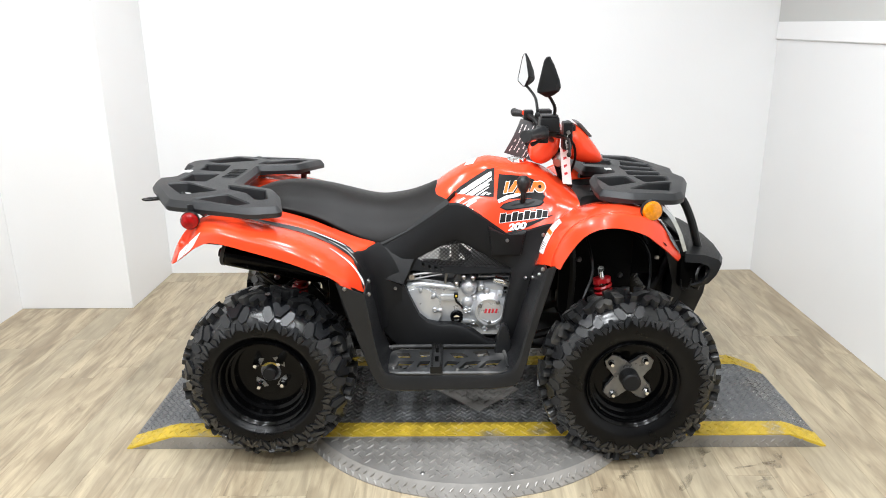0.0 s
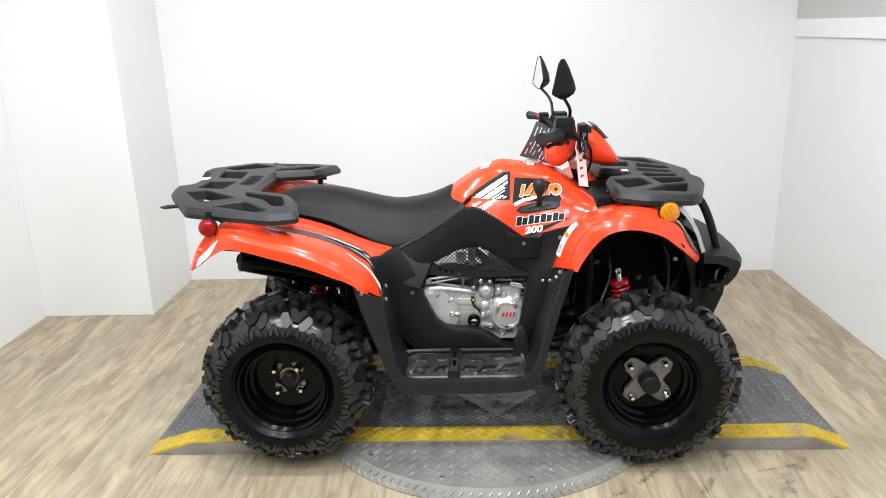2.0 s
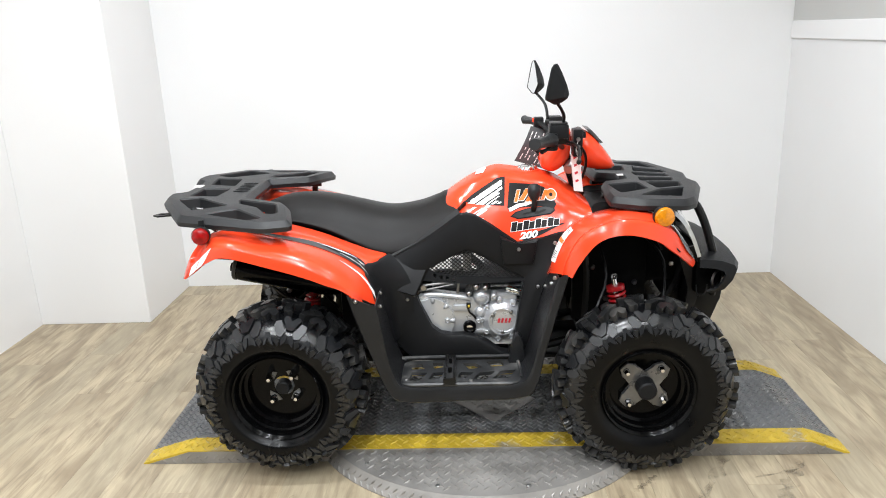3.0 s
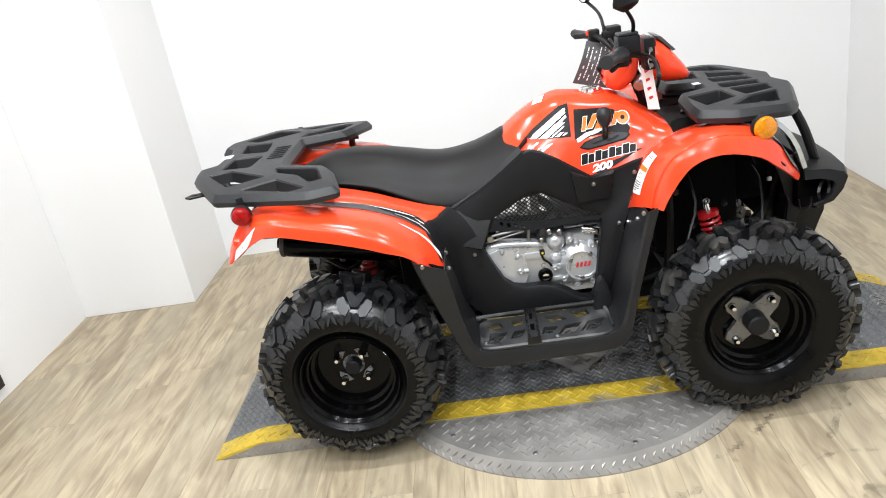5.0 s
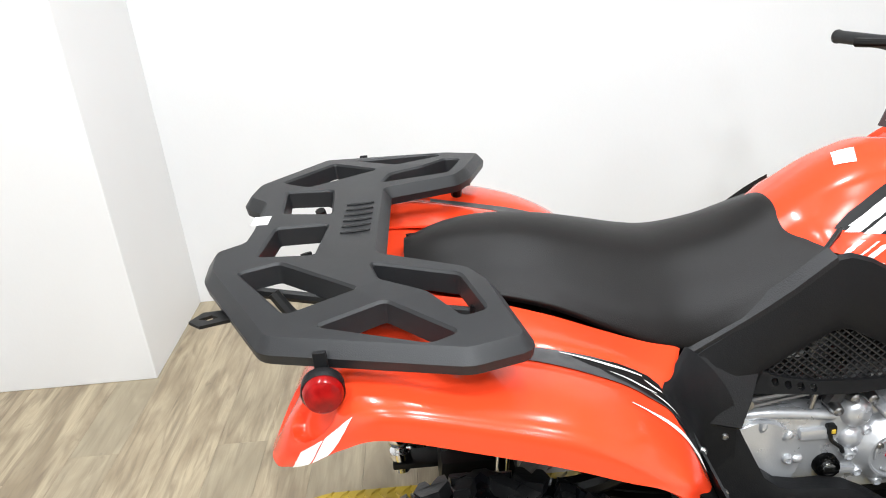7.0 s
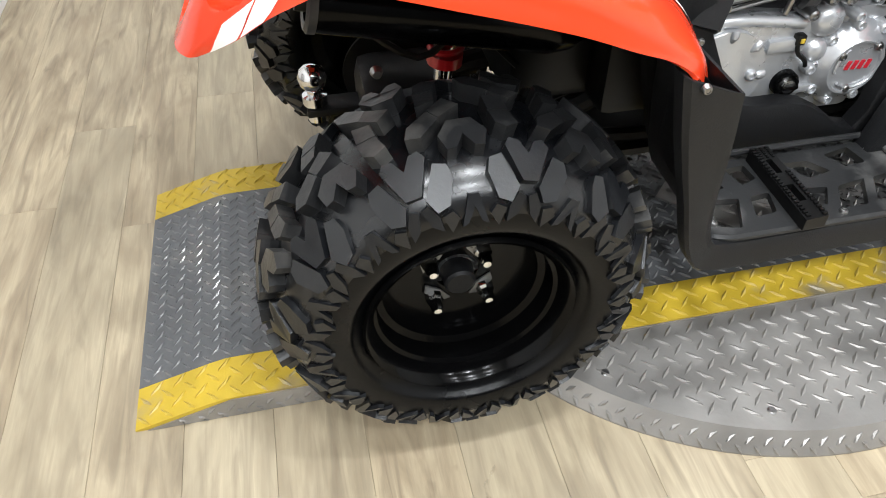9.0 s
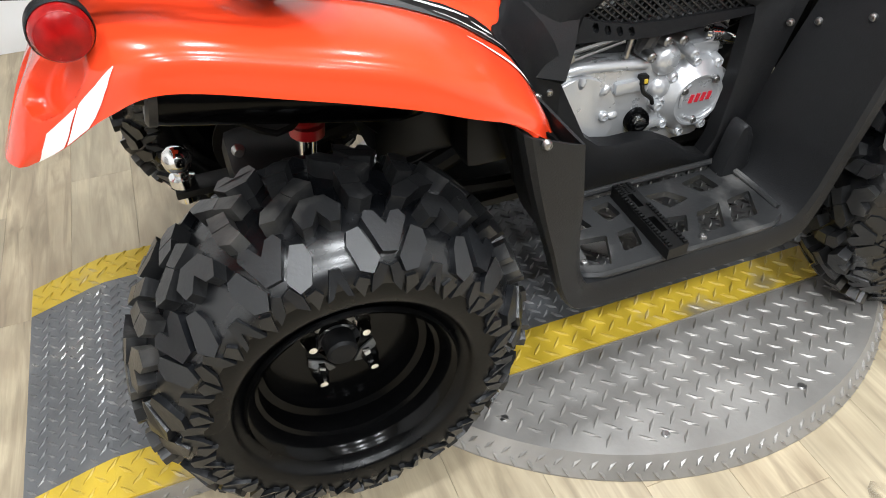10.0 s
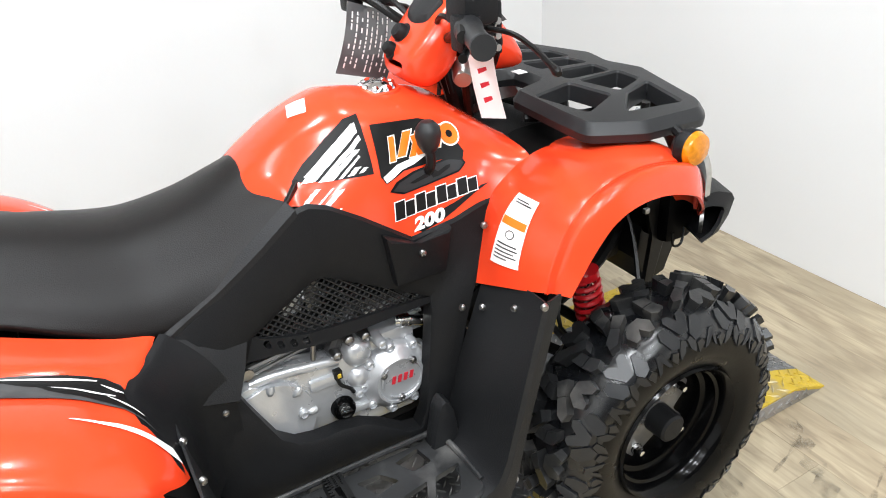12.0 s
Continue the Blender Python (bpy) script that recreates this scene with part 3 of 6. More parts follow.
    part("wheel_disc", lathed([(0.034, c + 0.004), (0.034, c), (rim_r - 0.062, c), (rim_r - 0.046, c - 0.006), (rim_r - 0.030, c - 0.004), (rim_r - 0.030, c + 0.008), (0.05, c + 0.008)], n=48, closed=True), RIM, wh)
    if plate:
        bp = bmesh.new()
        pts = []
        for q in range(4):
            a = math.pi / 4 + q * math.pi / 2
            for da, r in ((-0.72, 0.044), (-0.46, 0.058), (-0.40, 0.078), (-0.17, 0.098), (0.17, 0.098), (0.40, 0.078), (0.46, 0.058), (0.72, 0.044)):
                pts.append((r * math.cos(a + da), r * math.sin(a + da)))
        prism(bp, pts, c - 0.016, c - 0.002, 0.004)
        part("hub_plate", bp, HUB, wh, "star-shaped bare alloy hub plate", smooth=30)
    k = 1.32 if plate else 1.0
    part("hub_cap", lathed([(0, hub_out), (0.019 * k, hub_out), (0.023 * k, hub_out + 0.004), (0.025 * k, c), (0.025 * k, c + 0.004)], n=28), BLACK_PL, wh, "round black cap")
    for q in range(4):
        a = math.pi / 4 + q * math.pi / 2 + 0.08
        r = 0.078 if plate else 0.055
        part("lug_nut", lathed([(0, c - 0.038), (0.006, c - 0.037), (0.0095, c - 0.029), (0.0105, c - 0.018), (0.0135, c - 0.014), (0.0135, c)], pose(r * math.cos(a), 0, r * math.sin(a)), 8), CHROME, wh, "chrome nut", smooth=25)
    if not plate:
        for q in range(4):
            a = q * math.pi / 2 + 0.08 + math.pi / 4
            ms = bmesh.new()
            prism(ms, [(0.052 * math.cos(a - 0.5), 0.052 * math.sin(a - 0.5)), (0.060 * math.cos(a - 0.28), 0.060 * math.sin(a - 0.28)), (0.060 * math.cos(a + 0.28), 0.060 * math.sin(a + 0.28)), (0.052 * math.cos(a + 0.5), 0.052 * math.sin(a + 0.5)), (0.04 * math.cos(a), 0.04 * math.sin(a))], c - 0.004, c - 0.001)
            part("hub_flange", ms, HUB, wh, "bare metal hub flange", smooth=0)
    return wh


RW, FW = (-0.595, 0.325), (0.594, 0.314)
RY, FY = 0.402, 0.427
w_r = wheel(quad, (RW[0], -RY, RW[1]), 0.266, 0.146, 0.235, 11, -0.040, 0.105, turn=0.17)
w_f = wheel(quad, (FW[0], -FY, FW[1]), 0.276, 0.146, 0.180, 12, -0.066, 0.088, plate=True, turn=0.1)
copy_thing(w_r, pose(RW[0], RY, RW[1], 0, 0, 180))
copy_thing(w_f, pose(FW[0], FY, FW[1], 0, 0, 180))

# seat
SX = [-0.70, -0.625, -0.542, -0.45, -0.36, -0.29, -0.226, -0.142, -0.063, -0.008, 0.026]
ST = [0.868, 0.893, 0.899, 0.888, 0.866, 0.848, 0.841, 0.853, 0.874, 0.890, 0.892]
SB = [0.822, 0.815, 0.806, 0.782, 0.740, 0.710, 0.698, 0.733, 0.785, 0.836, 0.866]
SW = [0.105, 0.130, 0.150, 0.165, 0.180, 0.188, 0.188, 0.182, 0.173, 0.154, 0.136]


def seat_ring(zt, zb, w):
    h = zt - zb
    hs = [(0, zt - 0.006), (0.30 * w, zt - 0.012), (0.55 * w, zt - 0.030), (0.76 * w, zt - 0.030 - 0.18 * h), (0.90 * w, zt - 0.028 - 0.38 * h), (0.98 * w, zt - 0.02 - 0.62 * h), (1.03 * w, zb + 0.01), (1.01 * w, zb)]
    return hs


rows = []
for x, zt, zb, w in zip(SX, ST, SB, SW):
    hs = seat_ring(zt, min(zb, zt - 0.02), w)
    nose = max(0.0, min(1.0, (x + 0.15) / 0.17)) ** 1.5
    back = lambda y: x - 0.052 * nose * (1 - min(1, y / w))
    rows.append([(back(y), -y, z) for y, z in hs[::-1]] + [(back(y), y, z) for y, z in hs[1:]])
bm = sheeted(rows, 5, 3, 0.004)
part("seat", bm, SEAT, quad, "black textured vinyl seat", smooth=60)

# tank cover: rings from the seat nose forward
def tank_ring(x, zt, y1, z1, y2, z2, y3, z3):
    hs = [(0, zt), (y1 * 0.5, zt - 0.30 * (zt - z1)), (y1, z1), (0.5 * (y1 + y2) + 0.005, 0.5 * (z1 + z2)), (y2, z2), (0.5 * (y2 + y3) + 0.001, 0.5 * (z2 + z3)), (y3, z3)]
    p = np.array(hs)
    arc = np.r_[0, np.cumsum(np.hypot(*np.diff(p, axis=0).T))]
    even = np.linspace(0, arc[-1], 13)
    hs = [(float(np.interp(e, arc, p[:, 0])), float(np.interp(e, arc, p[:, 1]))) for e in even]
    k = max(0.0, min(1.0, (0.12 - x) / 0.14))
    at = lambda y: x - 0.050 * k * (1 - min(1, y / y3) ** 2)
    return [(at(y), -y, z) for y, z in hs[::-1]] + [(at(y), y, z) for y, z in hs[1:]]


TANK = [tank_ring(-0.012, 0.868, 0.060, 0.864, 0.108, 0.848, 0.138, 0.832),
        tank_ring(0.022, 0.904, 0.064, 0.896, 0.126, 0.864, 0.158, 0.836),
        tank_ring(0.070, 0.944, 0.072, 0.930, 0.143, 0.864, 0.178, 0.806),
        tank_ring(0.125, 0.974, 0.084, 0.950, 0.153, 0.860, 0.186, 0.775),
        tank_ring(0.175, 0.973, 0.094, 0.945, 0.158, 0.855, 0.192, 0.738),
        tank_ring(0.235, 0.961, 0.098, 0.936, 0.160, 0.850, 0.200, 0.730),
        tank_ring(0.295, 0.952, 0.102, 0.926, 0.164, 0.846, 0.206, 0.748),
        tank_ring(0.350, 0.934, 0.106, 0.910, 0.172, 0.842, 0.212, 0.762),
        tank_ring(0.405, 0.893, 0.112, 0.880, 0.186, 0.840, 0.214, 0.800),
        tank_ring(0.452, 0.856, 0.112, 0.854, 0.196, 0.842, 0.214, 0.826)]
tank = part("tank_cover", sheeted(TANK, 5, 2, 0.005), RED, quad, "glossy red tank cover", smooth=60)

# front wings
FF = [[(0.296, -0.255, 0.640), (0.300, -0.33, 0.668), (0.312, -0.395, 0.688), (0.335, -0.440, 0.697), (0.352, -0.458, 0.693)],
      [(0.325, -0.232, 0.705), (0.310, -0.315, 0.722), (0.322, -0.385, 0.732), (0.342, -0.444, 0.738), (0.368, -0.462, 0.726)],
      [(0.356, -0.212, 0.772), (0.345, -0.295, 0.786), (0.354, -0.375, 0.796), (0.372, -0.446, 0.798), (0.400, -0.464, 0.774)],
      [(0.405, -0.200, 0.812), (0.395, -0.28, 0.826), (0.402, -0.365, 0.838), (0.412, -0.447, 0.838), (0.434, -0.465, 0.808)],
      [(0.465, -0.200, 0.838), (0.460, -0.28, 0.854), (0.464, -0.36, 0.864), (0.468, -0.448, 0.861), (0.480, -0.466, 0.826)],
      [(0.535, -0.200, 0.850), (0.535, -0.28, 0.866), (0.535, -0.36, 0.874), (0.538, -0.447, 0.866), (0.540, -0.465, 0.826)],
      [(0.610, -0.215, 0.850), (0.610, -0.29, 0.864), (0.612, -0.36, 0.866), (0.617, -0.440, 0.848), (0.612, -0.460, 0.804)],
      [(0.660, -0.250, 0.825), (0.665, -0.30, 0.835), (0.670, -0.35, 0.835), (0.674, -0.412, 0.814), (0.660, -0.438, 0.768)],
      [(0.715, -0.270, 0.765), (0.720, -0.30, 0.772), (0.724, -0.33, 0.770), (0.722, -0.378, 0.752), (0.708, -0.402, 0.728)],
      [(0.762, -0.285, 0.690), (0.768, -0.30, 0.696), (0.770, -0.32, 0.696), (0.764, -0.340, 0.692), (0.752, -0.358, 0.686)]]
# a shallow groove sets off the rolled edge of the arch
EDGED = [r[:3] + [tuple(np.array(r[2]) * (1 - f) + np.array(r[3]) * f + np.array((0, dy, dz))) for f, dy, dz in ((0.62, 0, 0), (0.72, 0.003, -0.004), (0.82, 0, 0.001))] + r[3:] for r in FF]
bm = sheeted(EDGED, 4, 4, 0.005, side=-1)
bm2 = flipped(bm)
wing_r = part("front_wing", bm, RED, quad, "glossy red front mudguard", smooth=60)
part("front_wing", bm2, RED, quad, "glossy red front mudguard", smooth=60)

# rear wings: from the front foot of the arch to the tail
RF = [[(-0.250, -0.195, 0.706), (-0.280, -0.262, 0.696), (-0.306, -0.305, 0.692), (-0.284, -0.36, 0.652), (-0.268, -0.415, 0.598), (-0.300, -0.455, 0.625), (-0.330, -0.485, 0.655)],
      [(-0.262, -0.195, 0.712), (-0.290, -0.262, 0.708), (-0.312, -0.305, 0.700), (-0.308, -0.36, 0.690), (-0.300, -0.425, 0.660), (-0.320, -0.468, 0.668), (-0.345, -0.487, 0.668)],
      [(-0.310, -0.195, 0.726), (-0.325, -0.262, 0.726), (-0.338, -0.305, 0.714), (-0.340, -0.36, 0.716), (-0.345, -0.430, 0.708), (-0.360, -0.476, 0.698), (-0.372, -0.488, 0.684)],
      [(-0.380, -0.190, 0.752), (-0.385, -0.262, 0.756), (-0.388, -0.305, 0.742), (-0.392, -0.36, 0.752), (-0.400, -0.430, 0.748), (-0.410, -0.478, 0.732), (-0.415, -0.489, 0.700)],
      [(-0.480, -0.180, 0.790), (-0.480, -0.262, 0.792), (-0.480, -0.305, 0.778), (-0.480, -0.36, 0.790), (-0.482, -0.428, 0.786), (-0.486, -0.476, 0.768), (-0.488, -0.487, 0.728)],
      [(-0.600, -0.160, 0.818), (-0.600, -0.262, 0.822), (-0.600, -0.305, 0.810), (-0.600, -0.36, 0.822), (-0.600, -0.425, 0.818), (-0.602, -0.472, 0.802), (-0.602, -0.482, 0.762)],
      [(-0.720, -0.150, 0.832), (-0.720, -0.262, 0.842), (-0.720, -0.305, 0.838), (-0.720, -0.36, 0.845), (-0.720, -0.420, 0.842), (-0.722, -0.466, 0.828), (-0.722, -0.476, 0.792)],
      [(-0.800, -0.160, 0.822), (-0.800, -0.262, 0.836), (-0.800, -0.305, 0.836), (-0.802, -0.36, 0.838), (-0.802, -0.415, 0.832), (-0.795, -0.452, 0.806), (-0.782, -0.466, 0.776)],
      [(-0.855, -0.190, 0.770), (-0.858, -0.262, 0.776), (-0.860, -0.305, 0.778), (-0.862, -0.35, 0.778), (-0.862, -0.395, 0.772), (-0.850, -0.428, 0.752), (-0.835, -0.442, 0.738)],
      [(-0.892, -0.250, 0.708), (-0.900, -0.28, 0.702), (-0.905, -0.305, 0.698), (-0.908, -0.335, 0.696), (-0.905, -0.365, 0.696), (-0.892, -0.392, 0.700), (-0.880, -0.402, 0.704)]]
bm = sheeted(RF, 18, 14, 0.005)
# two oval sockets in the tail: centre, long axis, cross axis, outward, half sizes
for c, u, w, n, hu, hw in (((-0.868, -0.342, 0.760), (-0.52, -0.08, -0.85), (0.13, -0.97, -0.05), (-0.82, -0.14, 0.55), 0.046, 0.029), ((-0.820, -0.422, 0.797), (-0.75, 0.33, -0.56), (0.10, -0.80, -0.60), (-0.65, -0.51, 0.57), 0.047, 0.028)):
    c, u, w, n = Vector(c), Vector(u).normalized(), Vector(w).normalized(), Vector(n).normalized()
    for v in bm.verts:
        d = v.co - c
        q = math.hypot(d.dot(u) / hu, d.dot(w) / hw)
        if q < 1 and abs(d.dot(n)) < 0.04:
            v.co -= n * 0.024 * (1 - q ** 8) * (0.75 + 0.25 * d.dot(u) / hu)
bm2 = flipped(bm)
wing_rr = part("rear_wing", bm, RED, quad, "glossy red rear mudguard", smooth=60)
part("rear_wing", bm2, RED, quad, "glossy red rear mudguard", smooth=60)
part("tail_panel", sheeted([[(x, y, z - 0.15 * y * y) for y in (-0.2, -0.1, 0, 0.1, 0.2)] for x, z in ((-0.60, 0.80), (-0.72, 0.828), (-0.80, 0.815), (-0.85, 0.77))], 3, 2, 0.005, side=-1), RED, quad, "red panel below the rack", smooth=60)

# black side covers with the engine opening: outer edge, its y, inner edge
SC = [((-0.285, 0.600), 0.246, (-0.153, 0.560)), ((-0.226, 0.700), 0.205, (-0.108, 0.650)), ((-0.141, 0.741), 0.190, (-0.050, 0.679)), ((-0.060, 0.793), 0.187, (0.008, 0.708)), ((-0.018, 0.822), 0.182, (0.020, 0.711)), ((0.010, 0.840), 0.178, (0.030, 0.711)), ((0.030, 0.843), 0.178, (0.036, 0.710)), ((0.060, 0.836), 0.189, (0.046, 0.706)),
      ((0.112, 0.806), 0.203, (0.062, 0.697)), ((0.202, 0.740), 0.206, (0.108, 0.673)), ((0.285, 0.756), 0.214, (0.165, 0.644)), ((0.372, 0.782), 0.214, (0.222, 0.614)), ((0.330, 0.690), 0.238, (0.221, 0.590)), ((0.285, 0.590), 0.250, (0.200, 0.493)), ((0.250, 0.430), 0.246, (0.181, 0.381)),
      ((0.215, 0.330), 0.243, (0.164, 0.348)), ((0.160, 0.318), 0.243, (0.137, 0.354)), ((0.100, 0.318), 0.243, (0.093, 0.387)), ((0.055, 0.318), 0.243, (0.051, 0.409)), ((0.010, 0.318), 0.243, (0.011, 0.417)), ((-0.040, 0.318), 0.243, (-0.035, 0.417)), ((-0.095, 0.318), 0.243, (-0.073, 0.425)), ((-0.170, 0.322), 0.243, (-0.102, 0.449)), ((-0.232, 0.390), 0.246, (-0.122, 0.491)), ((-0.265, 0.500), 0.250, (-0.140, 0.530))]
skin_y = lambda z: float(np.interp(z, [0.38, 0.5, 0.6, 0.7, 0.8], [0.242, 0.234, 0.214, 0.190, 0.182]))
grid = []
for (ox, oz), y, (ix, iz) in SC + SC[:1]:
    yi = skin_y(iz) + 0.003
    col = [(ox, -y + 0.010, oz), (0.96 * ox + 0.04 * ix, -y, 0.96 * oz + 0.04 * iz)]
    col += [((1 - f) * ox + f * ix, -((1 - f) * y + f * yi) - 0.006 * math.sin(math.pi * f), (1 - f) * oz + f * iz) for f in (0.35, 0.7, 0.93)]
    grid.append(col + [(ix, -yi + 0.003, iz), (ix, -yi + 0.034, iz)])
bm = sheeted(grid, 1, 1, 0.005, side=-1)
bm2 = flipped(bm)
side_r = part("side_cover", bm, BLACK_PL, quad, "black textured plastic side cover", smooth=32)
part("side_cover", bm2, BLACK_PL, quad, "black textured plastic side cover", smooth=32)

# black flare from the side cover to the footwell, behind the rider's heel
RFL = [[(-0.243, -0.200, 0.712), (-0.282, -0.252, 0.702), (-0.312, -0.305, 0.706), (-0.306, -0.358, 0.690), (-0.296, -0.420, 0.640), (-0.312, -0.466, 0.634)],
       [(-0.228, -0.204, 0.702), (-0.262, -0.252, 0.694), (-0.292, -0.302, 0.690), (-0.284, -0.358, 0.656), (-0.272, -0.420, 0.604), (-0.300, -0.464, 0.612)],
       [(-0.190, -0.226, 0.660), (-0.225, -0.255, 0.645), (-0.255, -0.290, 0.628), (-0.258, -0.335, 0.600), (-0.258, -0.390, 0.560), (-0.266, -0.440, 0.560)],
       [(-0.165, -0.240, 0.600), (-0.200, -0.250, 0.575), (-0.228, -0.262, 0.545), (-0.242, -0.290, 0.515), (-0.250, -0.340, 0.480), (-0.252, -0.420, 0.470)],
       [(-0.160, -0.240, 0.480), (-0.190, -0.244, 0.450), (-0.212, -0.250, 0.420), (-0.228, -0.270, 0.410), (-0.236, -0.320, 0.400), (-0.240, -0.400, 0.400)]]
bm = sheeted(RFL, 4, 3, 0.004, side=-1)
bm2 = flipped(bm)
part("heel_guard", bm, BLACK_PL, quad, "black plastic heel guard", smooth=40)
part("heel_guard", bm2, BLACK_PL, quad, "black plastic heel guard", smooth=40)


# footwells
def footwell():
    """Right footwell: flange, floor and walls, from the rear top round to the front top."""
    inner = [(-0.262, 0.625), (-0.248, 0.53), (-0.236, 0.44), (-0.215, 0.352), (-0.176, 0.322), (0.0, 0.322), (0.175, 0.325), (0.222, 0.362), (0.250, 0.46), (0.282, 0.58), (0.312, 0.690)]
    outer = [(-0.350, 0.660), (-0.322, 0.55), (-0.284, 0.433), (-0.240, 0.305), (-0.180, 0.268), (0.0, 0.270), (0.195, 0.276), (0.244, 0.318), (0.272, 0.43), (0.310, 0.57), (0.348, 0.702)]
    yo = [0.490, 0.482, 0.470, 0.458, 0.452, 0.450, 0.450, 0.450, 0.450, 0.448, 0.446]
    rows = []
    for (ix, iz), (ox, oz), y in zip(inner, outer, yo):
        mx, mz = 0.25 * ox + 0.75 * ix, 0.25 * oz + 0.75 * iz
        yi = 0.238 + 0.03 * max(0, iz - 0.40) / 0.25
        rows.append([(ox, -y + 0.03, oz), (ox, -y + 0.006, oz), (0.9 * ox + 0.1 * ix, -y, 0.9 * oz + 0.1 * iz), (mx, -y, mz), (ix, -y + 0.006, iz), (ix, -y + 0.03, iz), (ix, -(y + yi) / 2, iz), (ix, -yi - 0.02, iz), (ix, -yi, iz)])
    return sheeted(rows, 3, 1, 0.004)


bm = footwell()
bmesh.ops.delete(bm, geom=[f for f in bm.faces if f.calc_center_median().z < 0.336 and f.calc_center_median().y > -0.425 and abs(f.calc_center_median().x) < 0.172], context="FACES")
bm2 = flipped(bm)
part("footwell", bm, FOOT_PL, quad, "moulded black plastic footwell", smooth=28)
part("footwell", bm2, FOOT_PL, quad, "moulded black plastic footwell", smooth=28)

FO = [(-0.200, -0.430), (-0.170, -0.440), (0.165, -0.440), (0.195, -0.425), (0.190, -0.285), (0.175, -0.268), (-0.180, -0.268), (-0.200, -0.285)]
FH = [[(0.088, -0.290), (0.133, -0.280), (0.140, -0.318), (0.105, -0.322)], [(0.061, -0.372), (0.107, -0.364), (0.080, -0.415), (0.038, -0.415)], [(0.132, -0.363), (0.178, -0.356), (0.153, -0.408), (0.107, -0.411)], [(-0.002, -0.364), (0.036, -0.370), (0.016, -0.403), (-0.012, -0.400)], [(0.006, -0.298), (0.045, -0.300), (0.066, -0.328), (0.026, -0.338)],
      [(-0.095, -0.366), (-0.064, -0.363), (-0.074, -0.402), (-0.106, -0.406)], [(-0.167, -0.361), (-0.121, -0.367), (-0.145, -0.423), (-0.175, -0.415)], [(-0.178, -0.300), (-0.140, -0.298), (-0.130, -0.332), (-0.168, -0.334)], [(-0.100, -0.292), (-0.068, -0.288), (-0.066, -0.320), (-0.092, -0.330)]]
step = pierced(rounded(FO, 0.01), [rounded([(cx + (x - cx) * 1.17, cy + (y - cy) * 1.16) for x, y in h], 0.004, 2) for h, cx, cy in ((h, sum(p[0] for p in h) / len(h), sum(p[1] for p in h) / len(h)) for h in FH)], lambda x, y: 0.334, 0.012, 0.004)
stp2 = flipped(step)
fb = part("footboard", step, FOOT, quad, "dark plastic footboard with cut-outs", smooth=30)
part("footboard", stp2, FOOT, quad, "dark plastic footboard with cut-outs", smooth=30)
part("footboard_lip", tubed([(-0.196, -0.264, 0.338), (-0.18, -0.262, 0.344), (0.17, -0.262, 0.344), (0.188, -0.275, 0.342), (0.196, -0.33, 0.338), (0.198, -0.41, 0.334)], 0.006, 8, 3), FOOT, fb)


def footpeg():
    bm = pierced([(-0.060, -0.455), (-0.020, -0.452), (-0.020, -0.272), (-0.056, -0.275)], [[(-0.046, -0.412), (-0.033, -0.412), (-0.033, -0.372), (-0.046, -0.372)], [(-0.044, -0.342), (-0.033, -0.342), (-0.033, -0.305), (-0.044, -0.305)]], lambda x, y: 0.357, 0.022)
    for i in range(22):
        y = -0.449 + i * 0.008
        for x in (-0.057, -0.0285):
            if i < 14 or x < -0.05:
                box(bm, x, x + 0.007, y, y + 0.0045, 0.356, 0.361)
    for i in range(6):
        for x in (-0.048, -0.039, -0.029):
            box(bm, x, x + 0.004, -0.302 + i * 0.005, -0.2995 + i * 0.005, 0.3565, 0.3595)
    return bm


part("footpeg", footpeg(), DARK, quad, "serrated black steel foot peg", smooth=25)
ks = bmesh.new()
prism(ks, [(0.160, 0.330), (0.178, 0.415), (0.185, 0.432), (0.194, 0.437), (0.204, 0.430), (0.210, 0.410), (0.226, 0.330)], -0.300, -0.262, 0.007)
part("kick_stop", ks, FOOT_PL, quad, smooth=40)


def bolt(at, axis="y", r=0.0062, mat=STEEL, parent=quad, tilt=0.0):
    m = Matrix.Translation(at) @ (pose(0, 0, 0, 0, 0, tilt) if axis == "y" else pose(0, 0, 0, -90))
    return part("bolt", lathed([(0, -0.005), (r * 0.45, -0.005), (r * 0.5, -0.0035), (r * 0.55, -0.006), (r * 0.8, -0.0055), (r, -0.003), (r * 1.1, 0.001)], m, 14), mat, parent)


for at, tilt in (((-0.183, -0.244, 0.556), 0), ((-0.322, -0.492, 0.645), 0), ((0.204, -0.230, 0.722), 0), ((0.300, -0.455, 0.694), -20), ((0.299, -0.374, 0.648), -70), ((0.288, -0.288, 0.608), -70), ((0.268, -0.250, 0.594), -60), ((0.325, -0.243, 0.745), -20), ((-0.255, -0.42, 0.60), 30), ((-0.262, -0.35, 0.62), 40)):
    bolt(at, tilt=tilt)
for x, y in ((0.168, -0.288), (0.03, -0.428), (-0.185, -0.41), (-0.04, -0.436)):
    bolt((x, y, 0.333), "z", 0.007)

